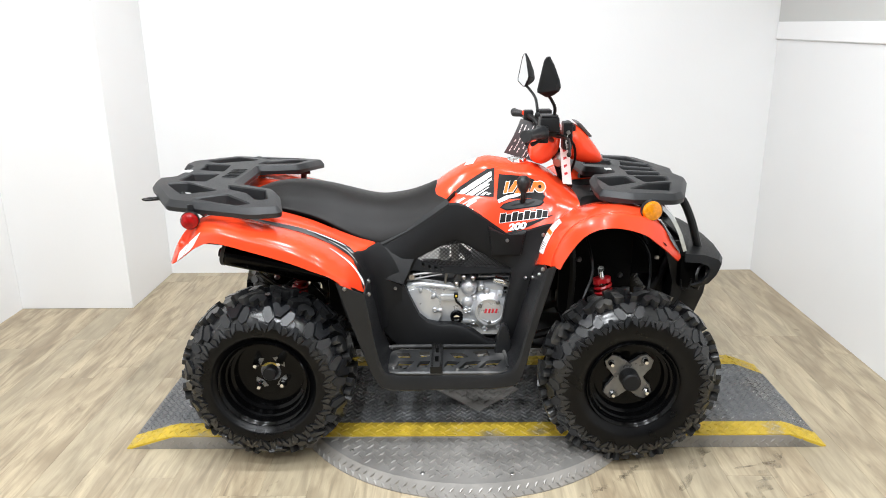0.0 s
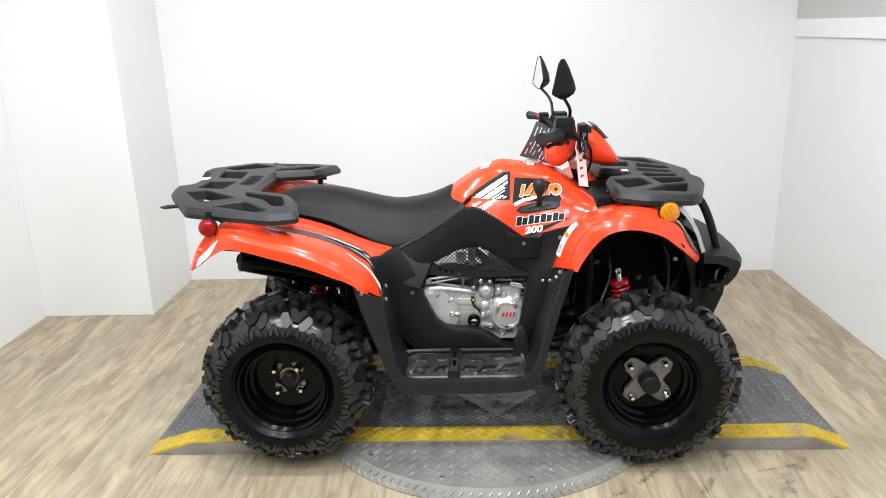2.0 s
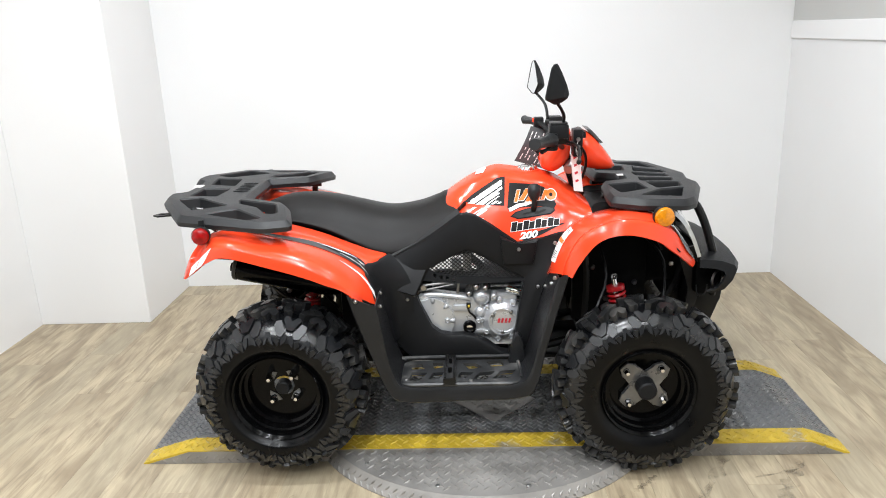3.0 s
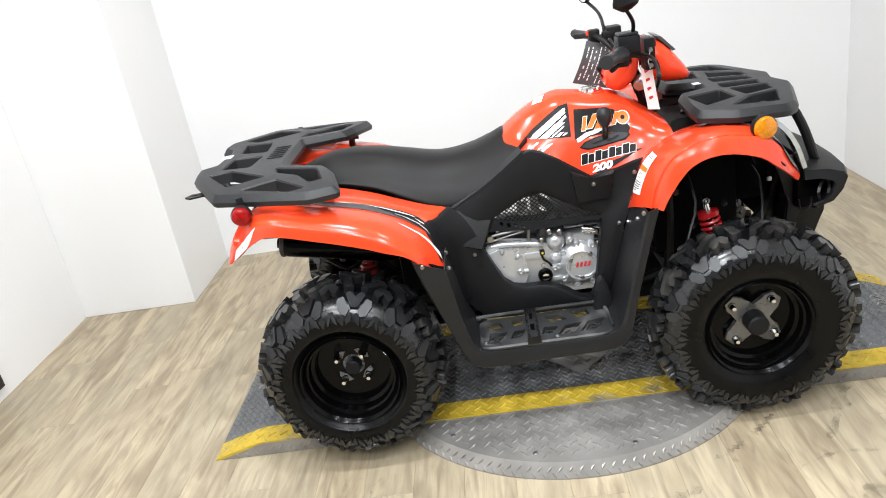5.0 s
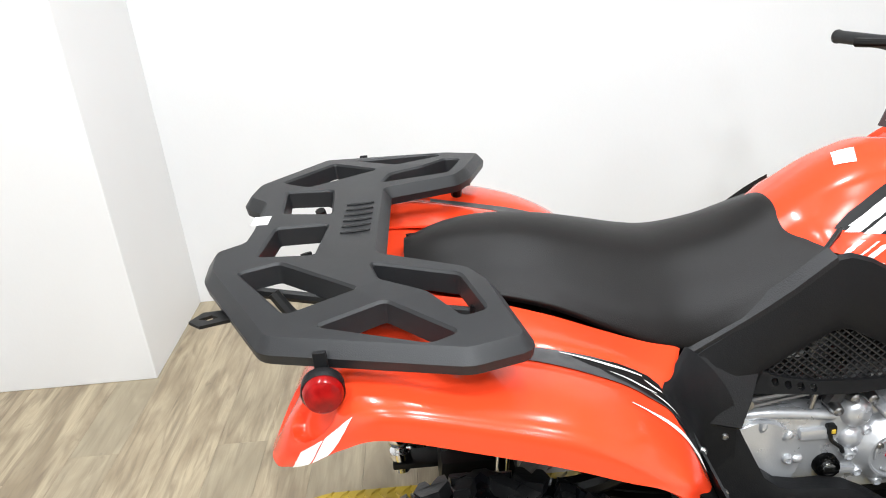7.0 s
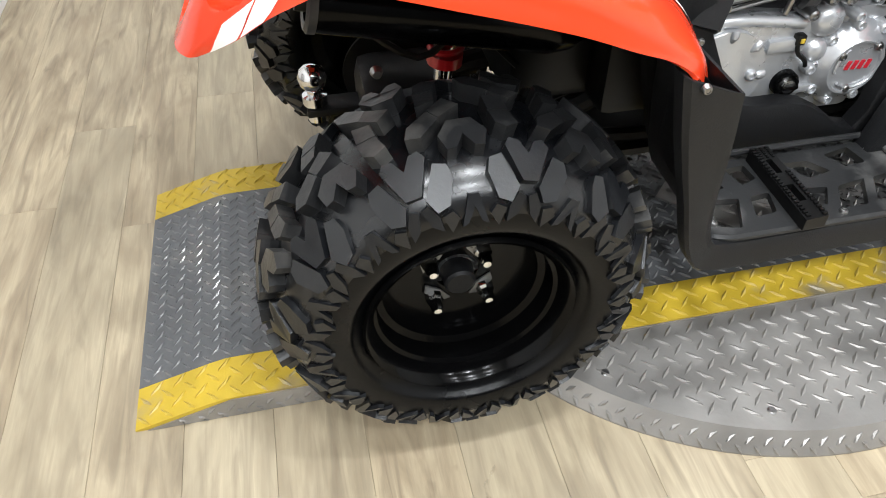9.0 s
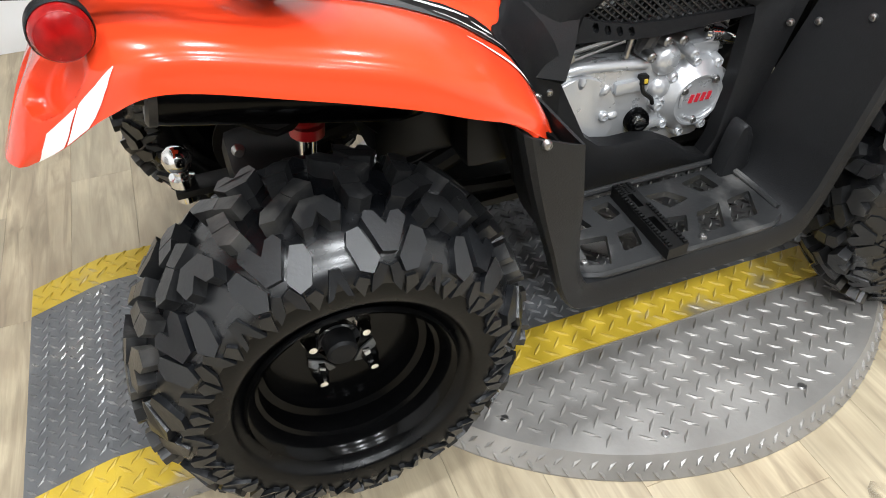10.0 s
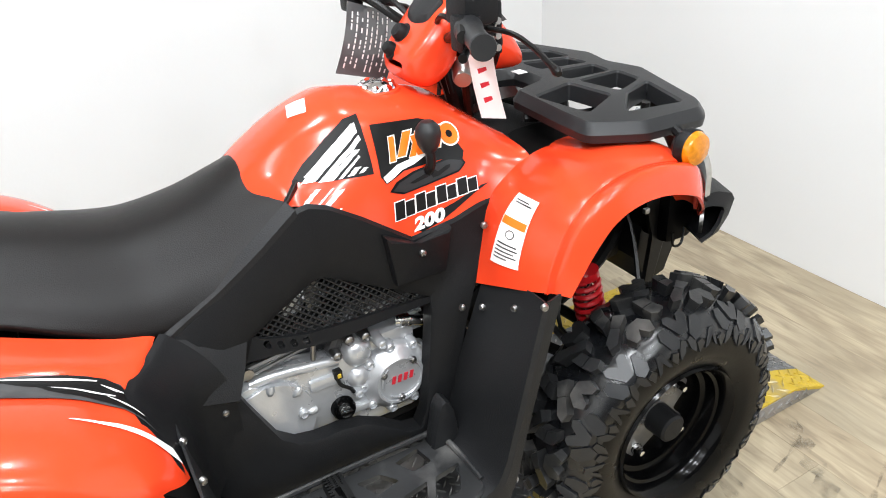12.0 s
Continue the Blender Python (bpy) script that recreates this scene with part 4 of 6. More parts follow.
# lower black panel pocket under the lever
pk = bmesh.new()
prism(pk, [(0.152, 0.668), (0.140, 0.768), (0.202, 0.734), (0.268, 0.752), (0.252, 0.668)], -0.228, -0.200, 0.006)
part("pocket", pk, BLACK_PL, side_r, smooth=30)
# Paler footwell plastic stands in for the light this bevel catches.
part("cover_edge", sheeted([[(x, -y - 0.001, z - 0.010), (x - 0.002, -y, z + 0.001), (x - 0.010, -y + 0.020, z + 0.011)] for x, y, z in ((-0.232, 0.204, 0.699), (-0.190, 0.197, 0.719), (-0.141, 0.191, 0.743), (-0.100, 0.189, 0.768), (-0.060, 0.188, 0.795), (-0.018, 0.183, 0.824), (0.008, 0.179, 0.841))], 1, 1, 0.005), FOOT_PL, side_r, "bevelled upper edge beside the seat, paler for caught light", smooth=20)
# raised facet between seat corner and engine opening; paler plastic imitates its sheen
part("cover_facet", sheeted([[(-0.248, -0.208, 0.706), (-0.185, -0.207, 0.682), (-0.116, -0.204, 0.655)], [(-0.270, -0.240, 0.662), (-0.203, -0.238, 0.638), (-0.136, -0.231, 0.612)], [(-0.290, -0.262, 0.625), (-0.225, -0.257, 0.598), (-0.157, -0.249, 0.572)], [(-0.288, -0.244, 0.613), (-0.222, -0.242, 0.587), (-0.157, -0.236, 0.560)]], 1, 1, 0.006), FOOT_PL, side_r, smooth=20)

# engine
eng = part("engine", boxed(-0.11, 0.13, -0.165, 0.12, 0.36, 0.52, 0.012), ALU, quad, "silver cast aluminium engine")
ec = bmesh.new()
prism(ec, [(-0.135, 0.552), (-0.110, 0.560), (-0.080, 0.556), (0.030, 0.543), (0.080, 0.520), (0.092, 0.470), (0.085, 0.400), (0.04, 0.384), (-0.03, 0.378), (-0.09, 0.405), (-0.130, 0.450), (-0.142, 0.510)], -0.190, -0.150, 0.008)
part("crankcase_cover", ec, ALU, eng, smooth=40)
part("cover_roll", tubed([(-0.128, -0.186, 0.548), (-0.085, -0.188, 0.550), (-0.02, -0.189, 0.543), (0.034, -0.188, 0.534)], 0.010, 12), ALU, eng)
cc = bmesh.new()
arc = [(-0.107 + 0.083 * math.cos(a), 0.458 + 0.083 * math.sin(a)) for a in np.linspace(-0.9, 1.75, 22)]
prism(cc, arc + [(-0.150, 0.530), (-0.150, 0.40), (-0.10, 0.385)], -0.204, -0.18, 0.004)
part("clutch_cover", cc, ALU, eng, smooth=40)
for a in (1.45, 0.75, -0.02):
    x, z = -0.107 + 0.074 * math.cos(a), 0.458 + 0.074 * math.sin(a)
    part("screw_boss", tubed([(x - 0.012 * math.cos(a), -0.198, z - 0.012 * math.sin(a)), (x, -0.203, z), (x + 0.008 * math.cos(a), -0.200, z + 0.008 * math.sin(a))], [0.004, 0.008, 0.009], 12, 2), ALU, eng)
part("crankcase_rib", boxed(-0.026, 0.040, -0.200, -0.186, 0.490, 0.512, 0.004), ALU, eng)
part("crankcase_rib", boxed(0.045, 0.11, -0.198, -0.18, 0.404, 0.418, 0.004), ALU, eng)
mg = bmesh.new()
lathe(mg, [(0, -0.207), (0.044, -0.207), (0.046, -0.212), (0.050, -0.212), (0.056, -0.204), (0.068, -0.196), (0.074, -0.184), (0.075, -0.12)], pose(0.146, 0, 0.451), 48)
part("magneto_cover", mg, ALU, eng)
for a0, a1 in ((0.15, 1.45), (2.3, 3.4), (4.0, 5.5)):
    part("cover_rim", tubed([(0.152 + 0.043 * math.cos(a), -0.210, 0.455 + 0.043 * math.sin(a)) for a in np.linspace(a0, a1, 9)], 0.0028, 6, 2), ALU, eng)
for i in range(4):
    bx = bmesh.new()
    x0 = 0.128 + i * 0.0125
    prism(bx, [(x0, 0.447), (x0 + 0.007, 0.446), (x0 + 0.011, 0.462), (x0 + 0.004, 0.463)], -0.2088, -0.2068)
    part("red_mark", bx, RED_D, eng, "red printed mark", smooth=0)
for i in range(9):
    a = 2 * math.pi * i / 9 + 0.3
    part("screw_boss", lathed([(0, -0.196), (0.006, -0.196), (0.007, -0.201), (0.010, -0.198), (0.012, -0.188), (0.0135, -0.15)], pose(0.146 + 0.072 * math.cos(a), 0, 0.451 + 0.072 * math.sin(a)), 12), ALU, eng)
for a in (0.9, 2.6, 4.6):
    bolt((0.150 + 0.043 * math.cos(a), -0.209, 0.453 + 0.043 * math.sin(a)), r=0.007, parent=eng)
part("clutch_bulge", lathed([(0, -0.206), (0.016, -0.204), (0.026, -0.196), (0.031, -0.182), (0.033, -0.12)], pose(0.074, 0, 0.535), 30), ALU, eng)
part("clutch_bulge", lathed([(0, -0.205), (0.012, -0.203), (0.022, -0.194), (0.026, -0.178), (0.028, -0.12)], pose(0.070, 0, 0.482), 26), ALU, eng)
for x, z in ((0.030, 0.556), (0.056, 0.580), (0.088, 0.576), (0.118, 0.545), (-0.048, 0.459), (0.062, 0.455)):
    part("cap_screw", lathed([(0, -0.208), (0.005, -0.208), (0.006, -0.212), (0.009, -0.210), (0.0105, -0.200), (0.012, -0.17)], pose(x, 0, z), 14), STEEL if z > 0.55 else ALU, eng)
of = part("oil_filler", lathed([(0.013, -0.206), (0.020, -0.208), (0.023, -0.203), (0.024, -0.18)], pose(0.030, 0, 0.428), 26), RIM, eng, "black oil filler ring")
part("filler_plug", lathed([(0, -0.212), (0.012, -0.211), (0.015, -0.204), (0.015, -0.19)], pose(0.030, 0, 0.428), 22), CHROME, of, "bright filler plug")
part("plug_bar", boxed(0.016, 0.044, -0.217, -0.21, 0.4255, 0.4315, 0.001), RIM, of, smooth=0)
part("sensor", boxed(0.020, 0.036, -0.205, -0.19, 0.502, 0.520, 0.003), DARK, eng)
part("sensor_tip", boxed(0.025, 0.032, -0.2075, -0.204, 0.507, 0.515, 0.001), YELLOW, eng)
part("sensor_wire", tubed([(0.026, -0.200, 0.503), (0.030, -0.203, 0.488), (0.046, -0.205, 0.474), (0.052, -0.204, 0.462)], 0.004, 6), DARK, eng)
part("lower_case", boxed(0.05, 0.20, -0.175, 0.12, 0.345, 0.44, 0.018), ALU, eng)
part("cylinder", boxed(0.09, 0.22, -0.13, 0.10, 0.49, 0.60, 0.01), ALU_D, eng, "dark finned cylinder")
for i in range(5):
    part("fin", boxed(0.075, 0.235, -0.145, 0.11, 0.505 + i * 0.018, 0.511 + i * 0.018, 0.002), ALU, eng)
part("cylinder_cover", boxed(0.105, 0.20, -0.178, -0.10, 0.500, 0.548, 0.012), ALU, eng)
part("gearbox_top", boxed(-0.10, 0.05, -0.14, 0.10, 0.50, 0.555, 0.01), ALU_D, eng)
part("chrome_pipe", tubed([(0.165, -0.170, 0.560), (0.190, -0.178, 0.556), (0.215, -0.178, 0.545), (0.245, -0.178, 0.542)], 0.011, 12), CHROME, eng)
for x in (0.172, 0.180, 0.188):
    part("pipe_ring", lathed([(0.009, -0.003), (0.0145, -0.003), (0.0145, 0.003), (0.009, 0.003)], Matrix.Translation((x, -0.175, 0.559 - (x - 0.172) * 0.25)) @ pose(0, 0, 0, 0, 0, 90), 16, True), CHROME, eng)
part("intake_hose", tubed([(0.095, -0.155, 0.56), (0.09, -0.16, 0.60), (0.07, -0.13, 0.64), (0.03, -0.09, 0.66)], 0.014, 10), DARK, eng)
part("hose", tubed([(0.030, -0.178, 0.555), (0.045, -0.182, 0.590), (0.075, -0.17, 0.612), (0.10, -0.13, 0.62)], 0.016, 10), ALU_D, eng)
part("cable", tubed([(0.11, -0.17, 0.585), (0.15, -0.175, 0.598), (0.20, -0.16, 0.590), (0.24, -0.14, 0.60)], 0.005, 6), DARK, eng)
part("guide_bar", tubed([(-0.15, -0.196, 0.585), (-0.09, -0.197, 0.594), (-0.02, -0.196, 0.600), (0.03, -0.19, 0.604)], 0.006, 8), STEEL, eng, "bright metal rod")
part("guide_bar", tubed([(-0.15, -0.192, 0.566), (-0.09, -0.194, 0.578), (-0.02, -0.194, 0.590)], 0.004, 8), STEEL, eng)
part("guide_bar", tubed([(-0.010, -0.19, 0.555), (-0.004, -0.192, 0.60)], 0.005, 8), STEEL, eng)
part("rod_end", lathed([(0, -0.206), (0.010, -0.205), (0.012, -0.196), (0.012, -0.18)], pose(-0.128, 0, 0.582), 14), STEEL, eng)
part("frame_bracket", boxed(0.012, 0.040, -0.13, -0.12, 0.615, 0.705, 0.003), STEEL, eng, "bright bracket behind the grille")
part("frame_bracket", boxed(-0.03, 0.005, -0.12, -0.11, 0.615, 0.66, 0.003), CLEAR, eng)
part("heat_guard", lathed([(0, -0.200), (0.018, -0.198), (0.026, -0.188), (0.028, -0.16)], pose(-0.132, 0, 0.530), 20), CLEAR, eng)

# bar and wire mesh above the engine
strap_top = [(-0.112, 0.652), (-0.090, 0.640), (-0.062, 0.632), (-0.019, 0.623), (0.041, 0.619), (0.131, 0.616), (0.222, 0.613)]
strap_low = [(0.222, 0.602), (0.128, 0.599), (0.037, 0.595), (-0.024, 0.600), (-0.075, 0.606), (-0.132, 0.611)]
SLOT = [(-0.086, 0.628), (-0.064, 0.621), (-0.042, 0.616), (-0.020, 0.612)]
sholes = [[(x - 0.0035, z + 0.008), (x + 0.0035, z + 0.0065), (x + 0.006, z - 0.004), (x + 0.003, z - 0.008), (x - 0.0035, z - 0.006), (x - 0.007, z + 0.004)] for x, z in SLOT]
cb = pierced(strap_top[::-1] + strap_low[::-1], sholes, lambda x, z: 0.0, 0.008)
for v in cb.verts:
    x, z, d = v.co
    v.co = (x, -skin_y(z) + 0.002 - d, z)
part("cross_strap", cb, BLACK_PL, side_r, smooth=20)


def wire_mesh():
    bm = bmesh.new()
    top = lambda x: float(np.interp(x, [-0.108, -0.050, 0.008, 0.033, 0.062, 0.108, 0.165, 0.222], [0.650, 0.679, 0.708, 0.711, 0.697, 0.673, 0.644, 0.614])) + 0.004
    low = lambda x: float(np.interp(x, [p[0] for p in strap_top], [p[1] for p in strap_top])) - 0.008
    for k in range(-14, 60):
        for sg in (-1, 1):
            pts = []
            c = -0.2 + k * 0.0150
            for s in np.linspace(0, 0.20, 61):
                x, z = c + sg * s * 0.9 + (0 if sg > 0 else 0.12), 0.600 + s * 0.75
                if -0.110 < x < 0.222 and low(x) < z < top(x):
                    pts.append((x, -skin_y(z) + 0.012 + 0.002 * sg, z))
            if len(pts) > 2:
                tube(bm, [pts[0], pts[-1]], 0.0019, 5, 1)
    return bm


part("wire_grille", wire_mesh(), WIRE, side_r, "black diamond wire grille", smooth=0)

# chassis, suspension, driveline
part("frame_tube", tubed([(-0.62, -0.13, 0.64), (-0.40, -0.14, 0.66), (-0.12, -0.13, 0.68), (0.20, -0.12, 0.72), (0.42, -0.12, 0.80), (0.70, -0.13, 0.78)], 0.016, 8), DARK, quad)
part("frame_tube", tubed([(-0.62, 0.13, 0.64), (-0.40, 0.14, 0.66), (-0.12, 0.13, 0.68), (0.20, 0.12, 0.72), (0.42, 0.12, 0.80), (0.70, 0.13, 0.78)], 0.016, 8), DARK, quad)
for s in (-1, 1):
    part("lower_rail", tubed([(-0.40, s * 0.12, 0.34), (-0.20, s * 0.13, 0.31), (0.2, s * 0.13, 0.31), (0.45, s * 0.12, 0.36), (0.72, s * 0.11, 0.48), (0.80, s * 0.12, 0.66)], 0.016, 8), DARK, quad)
    part("down_tube", tubed([(0.42, s * 0.12, 0.80), (0.45, s * 0.12, 0.60), (0.44, s * 0.12, 0.36)], 0.015, 8), DARK, quad)
    part("a_arm", tubed([(0.50, s * 0.12, 0.36), (0.59, s * 0.30, 0.33), (0.60, s * 0.36, 0.31)], 0.014, 8), DARK, quad)
    part("a_arm", tubed([(0.70, s * 0.12, 0.38), (0.62, s * 0.30, 0.335), (0.60, s * 0.36, 0.31)], 0.014, 8), DARK, quad)
    part("upper_arm", tubed([(0.52, s * 0.13, 0.47), (0.60, s * 0.33, 0.42)], 0.012, 8), DARK, quad)
    part("knuckle", boxed(0.57, 0.63, min(s * 0.33, s * 0.375), max(s * 0.33, s * 0.375), 0.27, 0.44, 0.01), DARK, quad)
    part("tie_rod", tubed([(0.54, s * 0.06, 0.42), (0.545, s * 0.34, 0.36)], 0.008, 8), STEEL, quad)


def shock(top, bottom, r=0.027, turns=9, lo=0.18, hi=0.80, rod=0.015):
    t, b = Vector(top), Vector(bottom)
    ax = (t - b)
    body = part("shock_absorber", tubed([tuple(b), tuple(b + ax * 0.5), tuple(t)], [rod, rod, 0.008], 16, 1), CHROME, quad, "shock absorber with red coil spring")
    q = ax.to_track_quat("Z", "Y")
    L = ax.length
    pts = [tuple(b + q @ Vector((r * math.cos(a), r * math.sin(a), L * (lo + (hi - lo) * a / (2 * math.pi * turns))))) for a in np.linspace(0, 2 * math.pi * turns, turns * 12)]
    part("spring", tubed(pts, 0.0055, 6, 1), SPRING, body, "red coil spring")
    part("spring_cup", tubed([tuple(b + ax * hi), tuple(b + ax * (hi + 0.06))], r * 1.12, 20, 1), SPRING, body, "red spring collar")
    part("spring_cup", tubed([tuple(b + ax * (lo - 0.05)), tuple(b + ax * lo)], r * 1.12, 20, 1), SPRING, body)
    part("shock_eye", lathed([(0.005, -0.012), (0.011, -0.012), (0.011, 0.012), (0.005, 0.012)], Matrix.Translation(t), 16), CHROME, body, "bright shock eye")


shock((-0.520, -0.112, 0.73), (-0.560, -0.104, 0.36), r=0.026, lo=0.40, hi=0.92)
for s in (-1, 1):
    shock((0.515, s * 0.285, 0.640), (0.555, s * 0.31, 0.40))
part("rear_axle", tubed([(RW[0], -0.30, RW[1]), (RW[0], 0.30, RW[1])], 0.022, 14, 1), DARK, quad)
part("axle_carrier", boxed(-0.68, -0.52, -0.09, 0.09, 0.24, 0.42, 0.03), DARK, quad)
part("swing_arm", tubed([(-0.62, -0.10, 0.33), (-0.40, -0.12, 0.36), (-0.24, -0.10, 0.40)], 0.022, 10), DARK, quad)
part("swing_arm", tubed([(-0.62, 0.10, 0.33), (-0.40, 0.12, 0.36), (-0.24, 0.10, 0.40)], 0.022, 10), DARK, quad)
for s in (-1, 1):
    part("brake_disc", lathed([(0.05, s * 0.16 - 0.003), (0.10, s * 0.16 - 0.003), (0.10, s * 0.16 + 0.003), (0.05, s * 0.16 + 0.003)], pose(RW[0], 0, RW[1]), 40, True), DARK, quad)
    part("inner_guard", sheeted([[(x, s * 0.13, z), (x, s * 0.30, z), (x, s * 0.46, z - 0.01)] for x, z in ((-0.26, 0.60), (-0.34, 0.68), (-0.48, 0.745), (-0.62, 0.785), (-0.76, 0.80))], 2, 1, 0.004, 1), MATT, quad)
    part("inner_guard", sheeted([[(x, s * 0.10, z), (x, s * 0.28, z), (x, s * 0.42, z - 0.005)] for x, z in ((0.335, 0.66), (0.38, 0.76), (0.45, 0.83), (0.54, 0.845), (0.62, 0.825), (0.69, 0.76))], 2, 1, 0.004, 1), MATT, quad)
    # Added dark panels: close bright gaps where the wheel wells lie in shade.
    part("inner_cheek", boxed(0.655, 0.76, min(s * 0.09, s * 0.12), max(s * 0.09, s * 0.12), 0.56, 0.83, 0.008), MATT, quad)
    part("inner_cheek", boxed(0.40, 0.66, min(s * 0.10, s * 0.13), max(s * 0.10, s * 0.13), 0.42, 0.83, 0.008), MATT, quad)
part("rear_cheek", boxed(-0.70, -0.30, 0.11, 0.13, 0.50, 0.80, 0.008), MATT, quad)
# Unseen box under the seat, drawn low to close a bright gap.
part("air_box", boxed(-0.44, -0.27, -0.12, 0.11, 0.40, 0.70, 0.02), DARK, quad, "black box added under the seat to block the view through")
part("battery_box", boxed(-0.30, -0.14, -0.19, 0.19, 0.40, 0.66, 0.02), DARK, quad)
part("skid_plate", boxed(-0.38, 0.45, -0.16, 0.16, 0.285, 0.300, 0.004), DARK, quad)
# muffler
MUF = Matrix.Translation((-0.598, -0.285, 0.668)) @ pose(0, 0, 0, 0, 12, 0) @ pose(0, 0, 0, 0, 0, -90)
part("muffler", lathed([(0, -0.150), (0.030, -0.150), (0.034, -0.158), (0.038, -0.156), (0.040, -0.14), (0.040, 0.16), (0.032, 0.19), (0.020, 0.21), (0, 0.21)], MUF, 32), RIM, quad, "satin black silencer")
part("muffler_ring", lathed([(0.026, -0.162), (0.036, -0.164), (0.041, -0.160), (0.041, -0.150), (0.028, -0.152)], MUF, 32, True), ALU_D, quad, "dull metal silencer end ring")
part("muffler_pipe", lathed([(0.012, -0.175), (0.015, -0.175), (0.016, -0.15), (0.012, -0.15)], MUF, 20, True), DARK, quad)
part("exhaust_pipe", tubed([(-0.34, -0.275, 0.62), (-0.22, -0.20, 0.60), (0.0, -0.10, 0.60), (0.16, -0.08, 0.56)], 0.018, 10), DARK, quad)
for s in (-1, 1):
    part("brake_hose", tubed([(0.47, s * 0.14, 0.78), (0.50, s * 0.24, 0.62), (0.46, s * 0.30, 0.50), (0.57, s * 0.33, 0.40)], 0.005, 6), DARK, quad)
    part("brake_hose", tubed([(0.64, s * 0.12, 0.74), (0.70, s * 0.20, 0.66), (0.68, s * 0.28, 0.52), (0.62, s * 0.34, 0.43)], 0.005, 6), DARK, quad)
    part("brake_disc", lathed([(0.045, s * 0.325 - 0.002), (0.085, s * 0.325 - 0.002), (0.085, s * 0.325 + 0.002), (0.045, s * 0.325 + 0.002)], pose(FW[0], 0, FW[1]), 32, True), STEEL, quad)
    part("clip", boxed(0.704, 0.718, s * 0.255 - 0.005, s * 0.255 + 0.005, 0.66, 0.672, 0.003), STEEL, quad)
    for x, z in ((0.47, 0.62), (0.52, 0.50), (0.62, 0.56), (-0.44, 0.58), (-0.62, 0.56), (-0.66, 0.50), (-0.36, 0.54)):
        part("frame_bolt", lathed([(0, -0.012), (0.007, -0.012), (0.009, -0.006), (0.011, 0)], pose(x, s * 0.13, z) if s < 0 else pose(x, s * 0.13, z, 0, 0, 180), 10), STEEL, quad)
    part("cable_tie", tubed([(-0.70, s * 0.14, 0.60), (-0.60, s * 0.17, 0.54), (-0.52, s * 0.15, 0.57), (-0.44, s * 0.16, 0.50)], 0.006, 6), DARK, quad)
part("rear_caliper", boxed(-0.66, -0.60, -0.18, -0.14, 0.38, 0.44, 0.008), ALU_D, quad)
# hitch
part("tow_bar", boxed(-0.775, -0.60, -0.025, 0.025, 0.358, 0.372, 0.003), DARK, quad)
part("tow_ball", lathed([(0, 0.026), (0.012, 0.0235), (0.021, 0.016), (0.026, 0.002), (0.0225, -0.013), (0.013, -0.023), (0.013, -0.032), (0.022, -0.034), (0.022, -0.050), (0.016, -0.052), (0.016, -0.085), (0, -0.085)], pose(-0.758, 0, 0.425, 90), 28), CHROME, quad, "chrome tow ball")

# racks
RO = [(-0.955, 0.0), (-0.960, -0.095), (-1.000, -0.130), (-0.992, -0.200), (-0.875, -0.395), (-0.605, -0.438), (-0.528, -0.412), (-0.568, -0.262), (-0.592, -0.220), (-0.735, -0.155)]
RO = RO + [(x, -y) for x, y in RO[:0:-1]]
RH = [[(-0.938, -0.215), (-0.888, -0.188), (-0.765, -0.280), (-0.852, -0.335)], [(-0.922, -0.150), (-0.912, -0.040), (-0.832, -0.030), (-0.842, -0.150)], [(-0.800, -0.372), (-0.717, -0.325), (-0.625, -0.398), (-0.655, -0.412)], [(-0.738, -0.200), (-0.612, -0.250), (-0.582, -0.345), (-0.606, -0.355), (-0.650, -0.290), (-0.722, -0.245)]]
RH = RH + [[(x, -y) for x, y in h] for h in RH]
rack_z = lambda x, y: 0.903 + (-0.52 - x) * 0.055 - 0.10 * max(0, abs(y) - 0.30)
rr = part("rear_rack", pierced(rounded(RO, 0.012), [rounded(spread(h, 0.007), 0.010) for h in RH], rack_z, 0.034, 0.012, 0.004, 0.004), GREY_PL, quad, "charcoal moulded rear luggage rack", smooth=24)
mz = lambda x: 0.9035 + (-0.52 - x) * 0.055
# Raised black strokes stand in for the shade inside engraved marks.
for i in range(6):
    y = -0.072 + i * 0.027
    part("engraved_mark", tubed([(-0.802, y, mz(-0.802)), (-0.778, y + 0.004, mz(-0.778)), (-0.752, y + 0.012, mz(-0.752))], [0.002, 0.0035, 0.002], 6, 2), BLACK_D, rr)
part("white_sticker", boxed(-0.965, -0.935, -0.02, 0.02, 0.9262, 0.9275), WHITE_D, rr, smooth=0)
for s in (-1, 1):
    part("rack_stay", tubed([(-0.86, s * 0.10, 0.90), (-0.85, s * 0.11, 0.86), (-0.80, s * 0.12, 0.80)], 0.010, 8), DARK, rr)
    part("rack_stay", tubed([(-0.89, s * 0.24, 0.90), (-0.86, s * 0.25, 0.86), (-0.80, s * 0.26, 0.82)], 0.010, 8), DARK, rr)
    part("rack_stay", tubed([(-0.585, s * 0.30, 0.88), (-0.59, s * 0.31, 0.83)], 0.012, 8), DARK, rr)
    part("rack_bolt", lathed([(0, 0.006), (0.009, 0.006), (0.010, 0)], pose(-0.655, s * 0.27, 0.868, 90), 12), STEEL, rr)
    part("under_tube", tubed([(-0.93, s * 0.20, 0.885), (-0.75, s * 0.25, 0.872), (-0.56, s * 0.30, 0.862)], 0.009, 8), DARK, rr)
